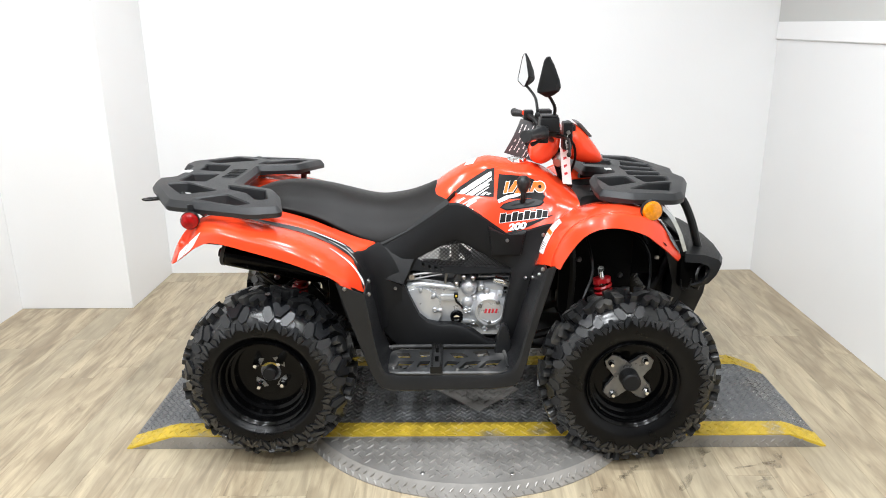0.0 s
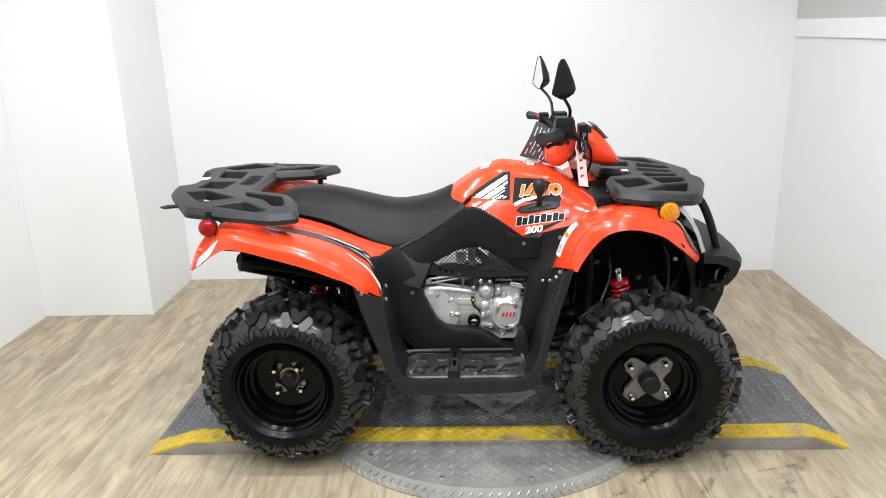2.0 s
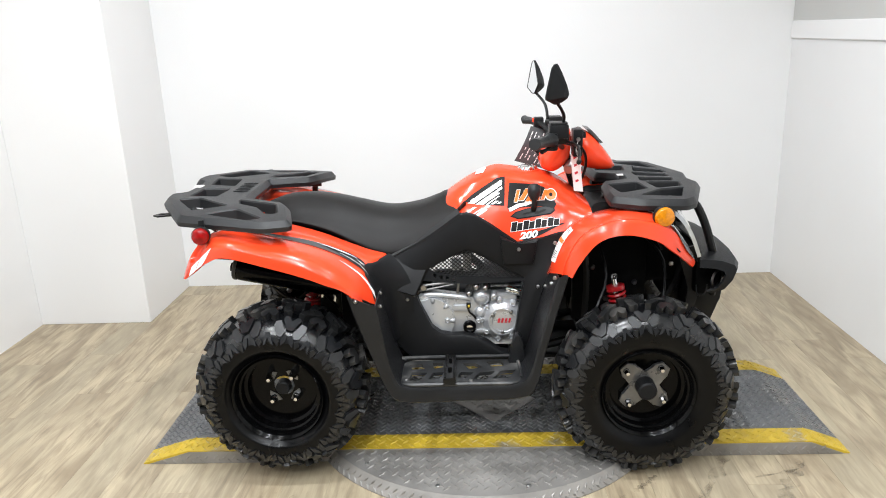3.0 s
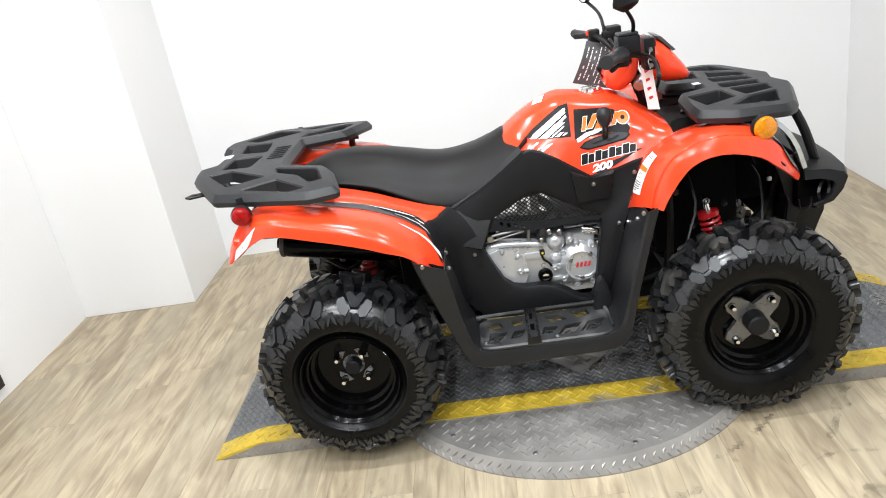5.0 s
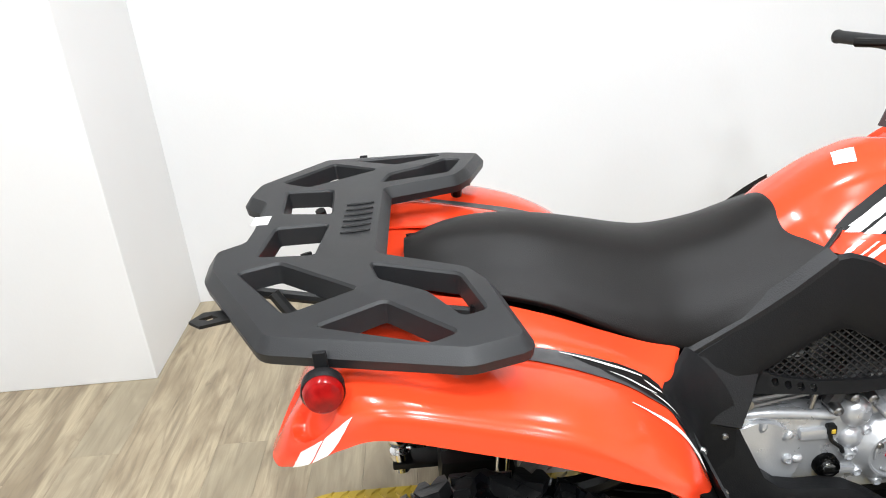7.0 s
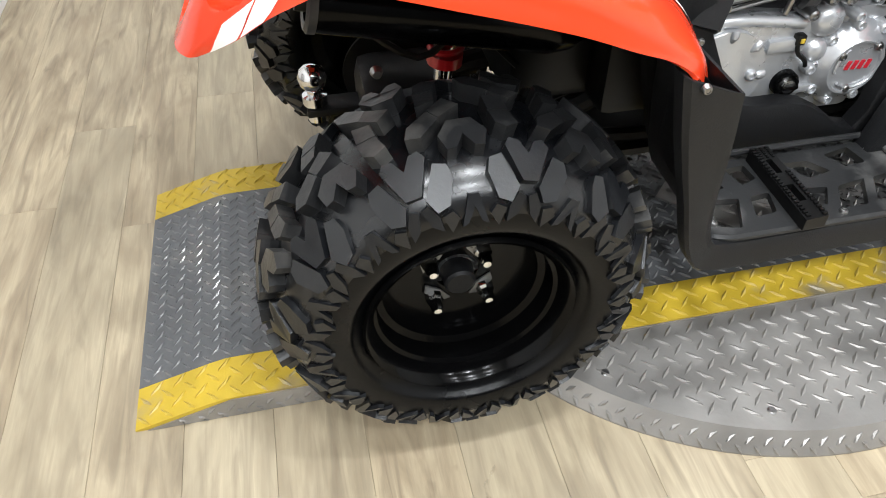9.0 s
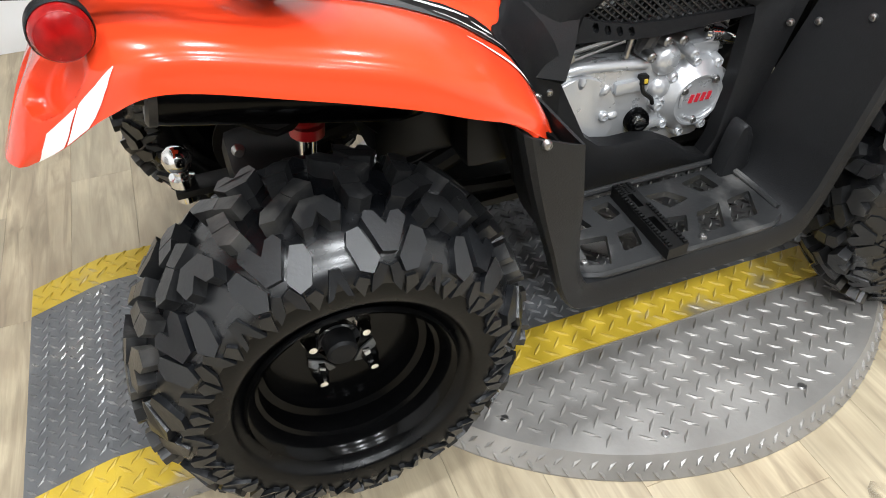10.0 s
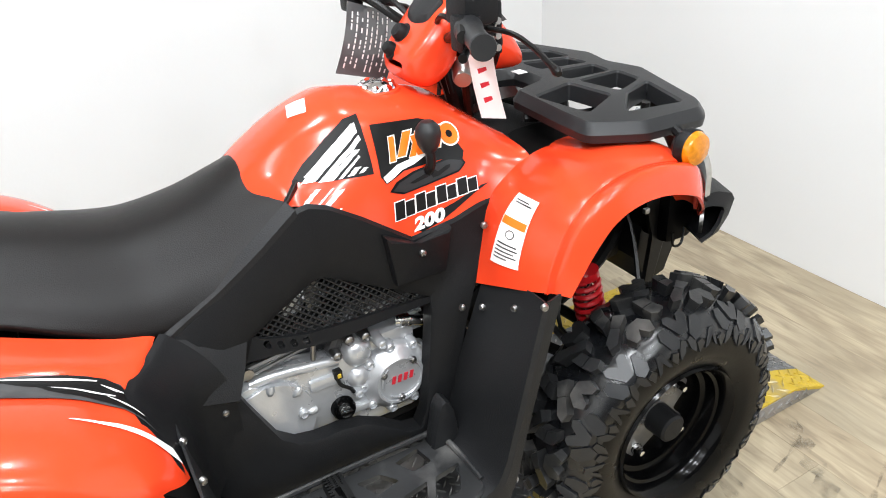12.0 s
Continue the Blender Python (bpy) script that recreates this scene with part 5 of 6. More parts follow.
part("plate_bracket", pierced([(-1.005, -0.295), (-0.985, -0.312), (-0.93, -0.295), (-0.93, -0.265), (-0.99, -0.270)], [[(-0.992, -0.290), (-0.975, -0.297), (-0.962, -0.289), (-0.975, -0.281)]], lambda x, y: 0.893, 0.005), DARK, rr, smooth=0)

FRO = [(0.602, 0.0), (0.598, -0.048), (0.512, -0.078), (0.498, -0.250), (0.500, -0.312), (0.586, -0.358), (0.722, -0.354), (0.757, -0.318), (0.836, -0.085), (0.814, 0.0)]
FRO = FRO + [(x, -y) for x, y in FRO[-2:0:-1]]
FRH = [[(0.526, -0.138), (0.616, -0.113), (0.626, -0.208), (0.540, -0.258)], [(0.754, -0.186), (0.714, -0.303), (0.602, -0.298), (0.678, -0.226)], [(0.660, -0.106), (0.764, -0.088), (0.756, -0.145), (0.674, -0.190)], [(0.650, -0.022), (0.756, -0.018), (0.750, -0.062), (0.648, -0.074)]]
FRH = FRH + [[(x, -y) for x, y in h] for h in FRH]
fr_z = lambda x, y: 0.918 - 0.05 * max(0, x - 0.62) - 0.04 * max(0, abs(y) - 0.25)
fk = part("front_rack", pierced(rounded(FRO, 0.012), [rounded(spread(h, 0.009), 0.010) for h in FRH], fr_z, 0.034, 0.010, 0.004, 0.004), GREY_PL, quad, "charcoal moulded front luggage rack", smooth=20)
for s in (-1, 1):
    part("rack_stay", tubed([(0.535, s * 0.26, 0.90), (0.535, s * 0.265, 0.865)], 0.012, 8), DARK, fk)
    part("rack_stay", tubed([(0.70, s * 0.24, 0.895), (0.70, s * 0.235, 0.82)], 0.009, 8), DARK, fk)
    part("rack_stay", tubed([(0.625, s * 0.20, 0.885), (0.60, s * 0.19, 0.84)], 0.009, 8), DARK, fk)
    part("rack_bolt", lathed([(0, 0.02), (0.004, 0.02), (0.005, -0.02)], pose(0.70, s * 0.15, 0.868, 90), 10), CHROME, fk)
    part("under_tube", tubed([(0.50, s * 0.12, 0.875), (0.62, s * 0.16, 0.868), (0.78, s * 0.14, 0.86)], 0.010, 8), DARK, fk)
part("white_sticker", boxed(0.575, 0.598, 0.002, 0.030, 0.9195, 0.9208), WHITE_D, fk, smooth=0)

# front end
part("front_cover", sheeted([[(x, y, z - 0.4 * y * y) for y in (-0.175, -0.09, 0, 0.09, 0.175)] for x, z in ((0.40, 0.838), (0.46, 0.840), (0.54, 0.842), (0.60, 0.830), (0.66, 0.78), (0.70, 0.70))], 3, 3, 0.005, -1), BLACK_PL, quad, "black plastic front cowl", smooth=50)
part("cowl_side", boxed(0.45, 0.51, -0.170, 0.170, 0.78, 0.838, 0.012), BLACK_PL, quad)
part("grille_panel", boxed(0.745, 0.785, -0.11, 0.11, 0.47, 0.74, 0.01), DARK, quad)
for s in (-1, 1):
    hl = sheeted([[(0.655, s * 0.33, 0.882), (0.660, s * 0.25, 0.885)], [(0.700, s * 0.37, 0.845), (0.712, s * 0.26, 0.85)], [(0.735, s * 0.372, 0.79), (0.752, s * 0.26, 0.795)], [(0.768, s * 0.35, 0.715), (0.782, s * 0.27, 0.72)]], 4, 3, 0.012, s)
    part("headlight", hl, CLEAR, quad, "clear swept-back headlamp", smooth=50)
    part("bull_bar", tubed([(0.735, s * 0.15, 0.872), (0.80, s * 0.165, 0.855), (0.835, s * 0.185, 0.79), (0.862, s * 0.20, 0.70), (0.885, s * 0.20, 0.62), (0.875, s * 0.19, 0.53)], 0.014, 10), DARK, quad, "black tubular front guard")
bp = bmesh.new()
def bumper_row(y, k, f=0.0):
    return [(x + k + f * (0.86 - x), y, z + f * (0.61 - z)) for x, z in ((0.83, 0.694), (0.90, 0.688), (0.944, 0.672), (0.954, 0.656), (0.942, 0.620), (0.916, 0.588), (0.87, 0.574))]


sheet(bp, [bumper_row(-0.316, -0.050, 0.30), bumper_row(-0.306, -0.040), bumper_row(-0.235, -0.012), bumper_row(-0.12, 0.004), bumper_row(0, 0.008), bumper_row(0.12, 0.004), bumper_row(0.235, -0.012), bumper_row(0.306, -0.040), bumper_row(0.316, -0.050, 0.30)], 1, 1, 0.008, -1)
# Black block fills the hollow shell in place of its inner shade.
part("bumper_core", boxed(0.80, 0.885, -0.235, 0.235, 0.545, 0.668, 0.02), MATT, quad)
part("bumper", bp, BLACK_PL, quad, "black plastic front bumper shell", smooth=25)
for s in (-1, 1):
    part("fog_lamp_ring", lathed([(0.030, -0.004), (0.034, -0.004), (0.034, 0.004), (0.030, 0.004)], Matrix.Translation((0.865, s * 0.268, 0.610)) @ pose(0, 0, 0, 0, 0, 40), 28, True), STEEL, quad)
    part("hanging_wire", tubed([(0.80, s * 0.25, 0.585), (0.805, s * 0.252, 0.553), (0.83, s * 0.25, 0.551), (0.84, s * 0.245, 0.585)], 0.003, 6), DARK, quad)
sk = bmesh.new()
prism(sk, [(0.80, 0.56), (0.925, 0.56), (0.915, 0.50), (0.888, 0.42), (0.83, 0.40), (0.79, 0.48)], -0.16, 0.16, 0.006)
part("front_skid", sk, DARK, quad, smooth=30)
for s in (-1, 1):
    st = bmesh.new()
    prism(st, [(0.745, 0.70), (0.80, 0.71), (0.83, 0.56), (0.80, 0.44), (0.775, 0.44), (0.79, 0.56)], s * 0.20 - 0.006, s * 0.20 + 0.006, 0.002)
    part("bumper_bracket", st, DARK, quad, smooth=0)


def round_lamp(name, at, r, mat, label, yaw):
    m = Matrix.Translation(at) @ pose(0, 0, 0, 0, 0, yaw)
    ob = part(name, lathed([(0, -0.020), (r * 0.5, -0.0185), (r * 0.85, -0.013), (r * 0.97, -0.005), (r * 0.97, 0.004), (0, 0.004)], m, 32), mat, quad, label)
    part("lamp_body", lathed([(r * 1.0, -0.003), (r * 1.04, -0.001), (r * 1.02, 0.016), (r * 0.6, 0.030), (0, 0.032)], m, 32), BLACK_PL, ob)
    for i in range(1, 5):
        part("lens_rib", lathed([(r * (0.15 + 0.16 * i), -0.0196 + 0.0016 * i), (r * (0.18 + 0.16 * i), -0.0206 + 0.0017 * i), (r * (0.21 + 0.16 * i), -0.0192 + 0.0017 * i)], m, 28), mat, ob)
    return ob


for s in (-1, 1):
    round_lamp("rear_lamp", (-0.796, s * 0.452, 0.858), 0.0275, GLASS_RED, "round red rear lamp", 8 if s < 0 else 172)
    round_lamp("front_marker_lamp", (0.637, s * 0.420, 0.865 + 0.006), 0.032, GLASS_AMB, "round amber marker lamp", 4 if s < 0 else 176)
    part("lamp_stalk", boxed(-0.806, -0.788, min(s * 0.434, s * 0.426), max(s * 0.434, s * 0.426), 0.850, 0.905, 0.002), BLACK_PL, quad, "flat black lamp strap")
    part("lamp_stalk", tubed([(0.645, s * 0.395, 0.876), (0.65, s * 0.36, 0.888), (0.64, s * 0.32, 0.894)], 0.009, 8), BLACK_PL, quad)

# steering
bars = part("handlebar", tubed([(0.262, 0.30, 1.088), (0.318, 0.20, 1.09), (0.362, 0.09, 1.045), (0.372, 0.0, 1.035), (0.362, -0.09, 1.045), (0.318, -0.20, 1.09), (0.262, -0.30, 1.097)], 0.0095, 10, 5), DARK, quad, "black steel handlebar")
for s, e in ((1, (0.272, 0.396, 1.086)), (-1, (0.243, -0.385, 1.100))):
    i0 = (0.312, s * 0.235, 1.09)
    ev, iv = Vector(e), Vector(i0)
    pts = [tuple(iv.lerp(ev, f)) for f in (0, 0.15, 0.3, 0.9, 0.97, 1.0)]
    gr = 1.0 if s < 0 else 0.78
    part("grip", tubed(pts, [0.024 * gr, 0.020 * gr, 0.0175 * gr, 0.0175 * gr, 0.0195 * gr, 0.0185 * gr], 18, 2), GREY_PL, bars, "ribbed rubber grip")
    part("switch_box", boxed(0.294, 0.332, min(s * 0.205, s * 0.245), max(s * 0.205, s * 0.245), 1.055, 1.112, 0.007), BLACK_PL, bars)
    if s < 0:
        part("brake_lever", tubed([(0.360, -0.195, 1.080), (0.392, -0.235, 1.072), (0.394, -0.29, 1.060), (0.386, -0.345, 1.046), (0.380, -0.372, 1.040), (0.378, -0.380, 1.038)], [0.005, 0.0045, 0.0045, 0.005, 0.008, 0.005], 10), DARK, bars)
    else:
        part("brake_lever", tubed([(0.345, s * 0.20, 1.085), (0.372, s * 0.24, 1.082), (0.350, s * 0.31, 1.075), (0.312, s * 0.37, 1.072)], 0.005, 8), DARK, bars)
    part("lever_perch", boxed(0.335, 0.375, min(s * 0.17, s * 0.205), max(s * 0.17, s * 0.205), 1.070, 1.105, 0.006), DARK, bars)
    part("bar_clamp", boxed(0.345, 0.395, min(s * 0.03, s * 0.06), max(s * 0.03, s * 0.06), 1.015, 1.058, 0.006), DARK, bars)
part("throttle_box", boxed(0.305, 0.368, -0.238, -0.175, 1.092, 1.138, 0.007), BLACK_PL, bars)
part("throttle_lid", boxed(0.309, 0.364, -0.234, -0.179, 1.1385, 1.145, 0.003), GREY_PL, bars)
part("thumb_lever", tubed([(0.318, -0.225, 1.088), (0.30, -0.25, 1.066), (0.275, -0.275, 1.058)], [0.006, 0.005, 0.008], 8), BLACK_PL, bars)
part("brake_reservoir", boxed(0.350, 0.398, 0.175, 0.235, 1.080, 1.116, 0.005), BLACK_PL, bars)
part("reservoir_window", lathed([(0, -0.004), (0.010, -0.003), (0.011, 0)], Matrix.Translation((0.349, 0.205, 1.098)) @ pose(0, 0, 0, 0, 0, -90), 16), STEEL, bars)
part("switch_housing", boxed(0.392, 0.424, -0.165, -0.105, 1.020, 1.112, 0.006), BLACK_PL, bars)
for z in (1.035, 1.055, 1.08):
    part("connector", lathed([(0, -0.010), (0.006, -0.010), (0.007, 0)], pose(0.408, -0.166, z), 10), STEEL, bars)
part("stop_switch", boxed(0.288, 0.297, 0.212, 0.236, 1.094, 1.110, 0.003), RED, bars, "red stop switch")
for s in (-1, 1):
    part("cable", tubed([(0.36, s * 0.18, 1.07), (0.42, s * 0.16, 1.05), (0.445, s * 0.10, 0.98), (0.42, s * 0.07, 0.89)], 0.005, 6), DARK, bars)
    part("cable", tubed([(0.35, s * 0.16, 1.075), (0.345, s * 0.09, 1.085), (0.37, s * 0.03, 1.03), (0.40, s * 0.02, 0.92)], 0.0055, 6), DARK, bars)
part("steering_column", tubed([(0.372, 0, 1.035), (0.43, 0, 0.86), (0.50, 0, 0.45)], 0.020, 10), DARK, quad)


def ring(x, zb, zt, w, n=16, e=0.8):
    c, h = (zb + zt) / 2, (zt - zb) / 2
    return [(x, w * math.copysign(abs(math.sin(a)) ** e, math.sin(a)), c - h * math.copysign(abs(math.cos(a)) ** e, math.cos(a))) for a in np.linspace(0, 2 * math.pi, n + 1)]


CONSOLE = [(0.292, 0.988, 1.000, 0.030), (0.297, 0.968, 1.016, 0.056), (0.318, 0.952, 1.040, 0.070), (0.342, 0.950, 1.066, 0.077), (0.370, 0.966, 1.094, 0.078), (0.392, 0.990, 1.106, 0.066), (0.402, 1.020, 1.090, 0.03)]
part("console", sheeted([ring(*c, n=24, e=0.55) for c in CONSOLE], 4, 1, 0.003, -1), RED, quad, "red plastic instrument pod", smooth=50)
dsp = pierced(rounded([(0.340, -0.010), (0.346, -0.036), (0.376, -0.044), (0.386, 0.0), (0.376, 0.044), (0.346, 0.036), (0.340, 0.010)], 0.006), [], lambda x, y: 1.064 + (x - 0.326) * 0.95 - 3.0 * y * y, 0.022, 0.003)
part("display", dsp, GREY_PL, quad, "dark instrument display cover", smooth=30)
for x, y, z, r in ((0.322, 0.016, 1.040, 0.016), (0.300, 0.020, 1.012, 0.013)):
    part("dash_knob", lathed([(0, 0.020), (r * 0.8, 0.019), (r, 0.013), (r * 1.1, 0.004), (r * 1.35, 0.003), (r * 1.4, -0.004)], Matrix.Translation((x, y, z)) @ pose(0, 0, 0, 0, -50, 0) @ pose(0, 0, 0, 90), 18), BLACK_PL, quad)
part("ignition_barrel", lathed([(0, -0.020), (0.016, -0.020), (0.019, -0.014), (0.020, 0.02)], Matrix.Translation((0.395, -0.072, 0.970)) @ pose(0, 0, 0, 20, 0, -30), 20), STEEL, quad)
part("wiring_loom", tubed([(0.40, -0.075, 0.975), (0.41, -0.06, 0.94), (0.43, -0.03, 0.90), (0.45, 0.0, 0.86)], 0.010, 8), DARK, quad)
part("nacelle", sheeted([ring(0.420, 0.985, 1.090, 0.058), ring(0.432, 0.968, 1.096, 0.078), ring(0.468, 0.955, 1.080, 0.086), ring(0.503, 0.950, 1.046, 0.080), ring(0.538, 0.950, 1.000, 0.062), ring(0.556, 0.956, 0.972, 0.03)], 4, 2, 0.003, -1), RED, quad, "red plastic headlamp nacelle", smooth=60)
part("nacelle_back", boxed(0.430, 0.450, -0.07, 0.07, 0.985, 1.092, 0.008), BLACK_PL, quad)
nd = bmesh.new()
prism(nd, [(0.452, 1.098), (0.470, 1.094), (0.512, 1.048), (0.502, 1.046)], -0.05, 0.05, 0.002)
part("nacelle_stripe", nd, GREY_D, quad, "dark stripe", smooth=0)


def mirror(head, s, base, glass_dir):
    hx, hy, hz = head
    ob = part("mirror", tubed([(base[0], base[1], base[2] - 0.02), base, (base[0] * 0.55 + hx * 0.45 + 0.012, base[1] * 0.55 + hy * 0.45, base[2] * 0.5 + (hz - 0.055) * 0.5), (hx, hy, hz - 0.055)], 0.0055, 8), DARK, quad, "black rear-view mirror")
    m = Matrix.Translation(head) @ pose(0, 0, 0, 0, 6, glass_dir)
    out = [(-0.034, 0.050), (-0.022, 0.062), (-0.008, 0.062), (0.012, 0.035), (0.048, -0.022), (0.044, -0.034), (0.020, -0.064), (0.0, -0.064), (-0.052, -0.046), (-0.055, -0.036)]
    if s > 0:
        out = [(-a, b) for a, b in out[::-1]]
    hb = bmesh.new()
    rows = [[(d, a * f - s * 0.010 * (1 - f), b * f - 0.030 * (1 - f)) for a, b in out + out[:1]] for d, f in ((-0.006, 0.97), (0.0, 1.0), (0.016, 0.74), (0.034, 0.32), (0.037, 0.04))]
    sheet(hb, rows, 1, 1, 0.002)
    bmesh.ops.transform(hb, matrix=m, verts=hb.verts)
    part("housing", hb, BLACK_PL, ob, "angular black plastic shell", smooth=24)
    gl = bmesh.new()
    gl.faces.new([gl.verts.new(m @ Vector((-0.0045, a * 0.94, b * 0.94))) for a, b in out])
    part("mirror_glass", gl, MIRROR, ob, "mirror glass", smooth=0)
    return ob


mirror((0.320, -0.300, 1.272), -1, (0.350, -0.205, 1.125), -38)
mirror((0.306, 0.300, 1.258), 1, (0.345, 0.205, 1.115), 18)

# tank fittings
cap = part("fuel_cap", lathed([(0, 0.016), (0.012, 0.0155), (0.022, 0.012), (0.030, 0.009), (0.033, 0.004), (0.034, 0)], pose(0.250, 0.0, 0.955, 90), 28), CHROME, quad, "scalloped chrome fuel cap")
for i in range(9):
    a = i * 2 * math.pi / 9
    part("cap_lug", lathed([(0, 0.013), (0.004, 0.012), (0.0075, 0.008), (0.009, 0)], pose(0.250 + 0.029 * math.cos(a), 0.029 * math.sin(a), 0.955, 90), 10), CHROME, cap)
part("cap_collar", lathed([(0.034, -0.002), (0.038, 0.003), (0.043, 0.002), (0.046, -0.006)], pose(0.250, 0.0, 0.953, 90), 28), RED, quad)

# ---- decals laid on the panels ----
from mathutils.bvhtree import BVHTree


def tree_of(*obs):
    vs, fs = [], []
    for ob in obs:
        k = len(vs)
        vs += [v.co.copy() for v in ob.data.vertices]
        fs += [[k + i for i in p.vertices] for p in ob.data.polygons]
    return BVHTree.FromPolygons(vs, fs)


SIDE = tree_of(tank)


def cut_up(bm, step=0.012):
    xs, zs = [v.co.x for v in bm.verts], [v.co.z for v in bm.verts]
    for lo, hi, no in ((min(xs), max(xs), (1, 0, 0)), (min(zs), max(zs), (0, 0, 1))):
        k = lo + step
        while k < hi:
            bmesh.ops.bisect_plane(bm, geom=bm.verts[:] + bm.edges[:] + bm.faces[:], plane_co=(k, 0, k), plane_no=no)
            k += step


def lay(bm, tree, lift, down=False):
    """Drops a flat pattern on the surface: from the right, or from above."""
    gone = []
    for v in bm.verts:
        if down:
            hit = tree.ray_cast(Vector((v.co.x, v.co.z, 1.5)), Vector((0, 0, -1)))
        else:
            hit = tree.ray_cast(Vector((v.co.x, -1.0, v.co.z)), Vector((0, 1, 0)))
        if hit[0] is None:
            gone.append(v)
        else:
            n = hit[1]
            if (down and n.z < 0) or (not down and n.y > 0):
                n = -n
            v.co = hit[0] + n * lift
    bmesh.ops.delete(bm, geom=gone, context="VERTS")


def decal(name, polys, mat, parent, tree=None, lift=0.0015, label="", down=False):
    bm = bmesh.new()
    for poly in polys:
        bm.faces.new([bm.verts.new((x, 0, z)) for x, z in poly])
    cut_up(bm)
    lay(bm, tree or SIDE, lift, down)
    return part(name, bm, mat, parent, label, smooth=60)


def slant(x, z, w, h, k=0.25, rise=0.0):
    return [(x, z), (x + w, z + rise * w), (x + w + k * h, z + h + rise * w), (x + k * h, z + h)]


rnd = random.Random(4)
# torn black and white flash ahead of the seat
decal("side_graphic", [[(0.022, 0.868), (0.050, 0.890), (0.100, 0.921), (0.138, 0.943), (0.166, 0.946), (0.163, 0.900), (0.160, 0.857), (0.085, 0.861)]], BLACK_D, tank, label="black side graphic")


def band(c0, c1, z0, z1, x_end, k=0.60, ends=0.006):
    """A slash of constant slope, with slightly torn edges, clipped at x_end."""
    def edge(c, n=12):
        xa, xb = c + (z0 - 0.864) / k, min(c + (z1 - 0.864) / k, x_end)
        xb -= rnd.uniform(0, ends)
        return [(xa + (xb - xa) * i / n, 0.864 + k * (xa + (xb - xa) * i / n - c) + rnd.uniform(-0.0006, 0.0006)) for i in range(n + 1)]
    return edge(c0) + edge(c1)[::-1]


decal("white_slash", [band(0.030, 0.038, 0.872, 0.936, 0.155), band(0.035, 0.058, 0.864, 0.938, 0.158)], WHITE_D, tank, lift=0.0022, label="torn white slashes")
decal("white_slash", [band(0.066, 0.079, 0.862, 0.938, 0.157), band(0.080, 0.093, 0.861, 0.90, 0.158), band(0.101, 0.108, 0.861, 0.89, 0.150), band(0.116, 0.128, 0.862, 0.876, 0.156), band(0.135, 0.144, 0.863, 0.874, 0.158)], WHITE_D, tank, lift=0.0022)
decal("white_slash", [band(0.072, 0.083, 0.832, 0.856, 0.2), band(0.104, 0.109, 0.824, 0.853, 0.2), band(0.120, 0.134, 0.816, 0.848, 0.166), band(0.160, 0.166, 0.812, 0.82, 0.19)], WHITE_D, tank, lift=0.0018)
# dark recess panel with the orange mark
decal("recess_panel", [[(0.170, 0.850), (0.176, 0.900), (0.180, 0.928), (0.275, 0.920), (0.300, 0.910), (0.326, 0.885), (0.338, 0.858), (0.330, 0.846), (0.290, 0.853), (0.215, 0.850), (0.195, 0.842), (0.178, 0.836)]], BLACK_D, tank, label="gloss black recessed panel")
pale, mark = [], []
for x0, w, z0, h, k in ((0.194, 0.011, 0.868, 0.036, 0.30), (0.209, 0.017, 0.872, 0.034, 0.75), (0.232, 0.013, 0.868, 0.034, 0.75), (0.249, 0.012, 0.868, 0.030, -0.10), (0.268, 0.013, 0.871, 0.032, 0.10), (0.284, 0.012, 0.872, 0.030, 0.55)):
    mark.append(slant(x0, z0, w, h, k))
    pale.append(slant(x0 - 0.0018, z0 - 0.0018, w + 0.0034, h + 0.0036, k))
ringo = lambda r: [(0.321 + 1.15 * r * math.cos(a), 0.887 + r * math.sin(a)) for a in np.linspace(0, 2 * math.pi, 24)[:-1]]
mark.append(ringo(0.0155))
pale.append(ringo(0.0182))
decal("pale_outline", pale, WHITE_D, tank, lift=0.0020)
decal("orange_mark", mark, ORANGE_D, tank, lift=0.0027, label="orange block emblem")
decal("dark_dot", [ringo(0.0055)], BLACK_D, tank, lift=0.0034)
decal("white_scratch", [[(0.174, 0.848), (0.205, 0.862), (0.262, 0.869), (0.274, 0.868), (0.236, 0.856), (0.212, 0.852), (0.190, 0.842), (0.178, 0.838)]], WHITE_D, tank, lift=0.0024)


def emblem_post(i, grow):
    """Eight leaning posts in four pairs, with a shared slope."""
    pair, half = divmod(i, 2)
    x0, w = 0.180 + pair * 0.0415 + half * 0.0205, (0.0175 if half else 0.0185)
    z0, z1 = 0.772 + 0.14 * (x0 - 0.18), (0.797 if half else 0.802) + 0.11 * (x0 - 0.18)
    k = 0.16 * (z1 - z0)
    return [(x0 - grow, z0 - grow), (x0 + w + grow, z0 + 0.002 - grow), (x0 + w + grow + k, z1 + 0.002 + grow), (x0 - grow + k, z1 + grow)]


decal("pale_outline", [emblem_post(i, 0.0017) for i in range(8)], WHITE_D, tank, lift=0.0018)
decal("dark_block_emblem", [emblem_post(i, 0.0) for i in range(8)], BLACK_D, tank, lift=0.0026, label="dark block emblem with pale outline")
decal("black_wedge", [[(0.245, 0.766), (0.300, 0.782), (0.352, 0.800), (0.366, 0.802), (0.33, 0.786), (0.290, 0.766), (0.262, 0.753), (0.225, 0.742), (0.215, 0.748)]], BLACK_D, tank, lift=0.0016)


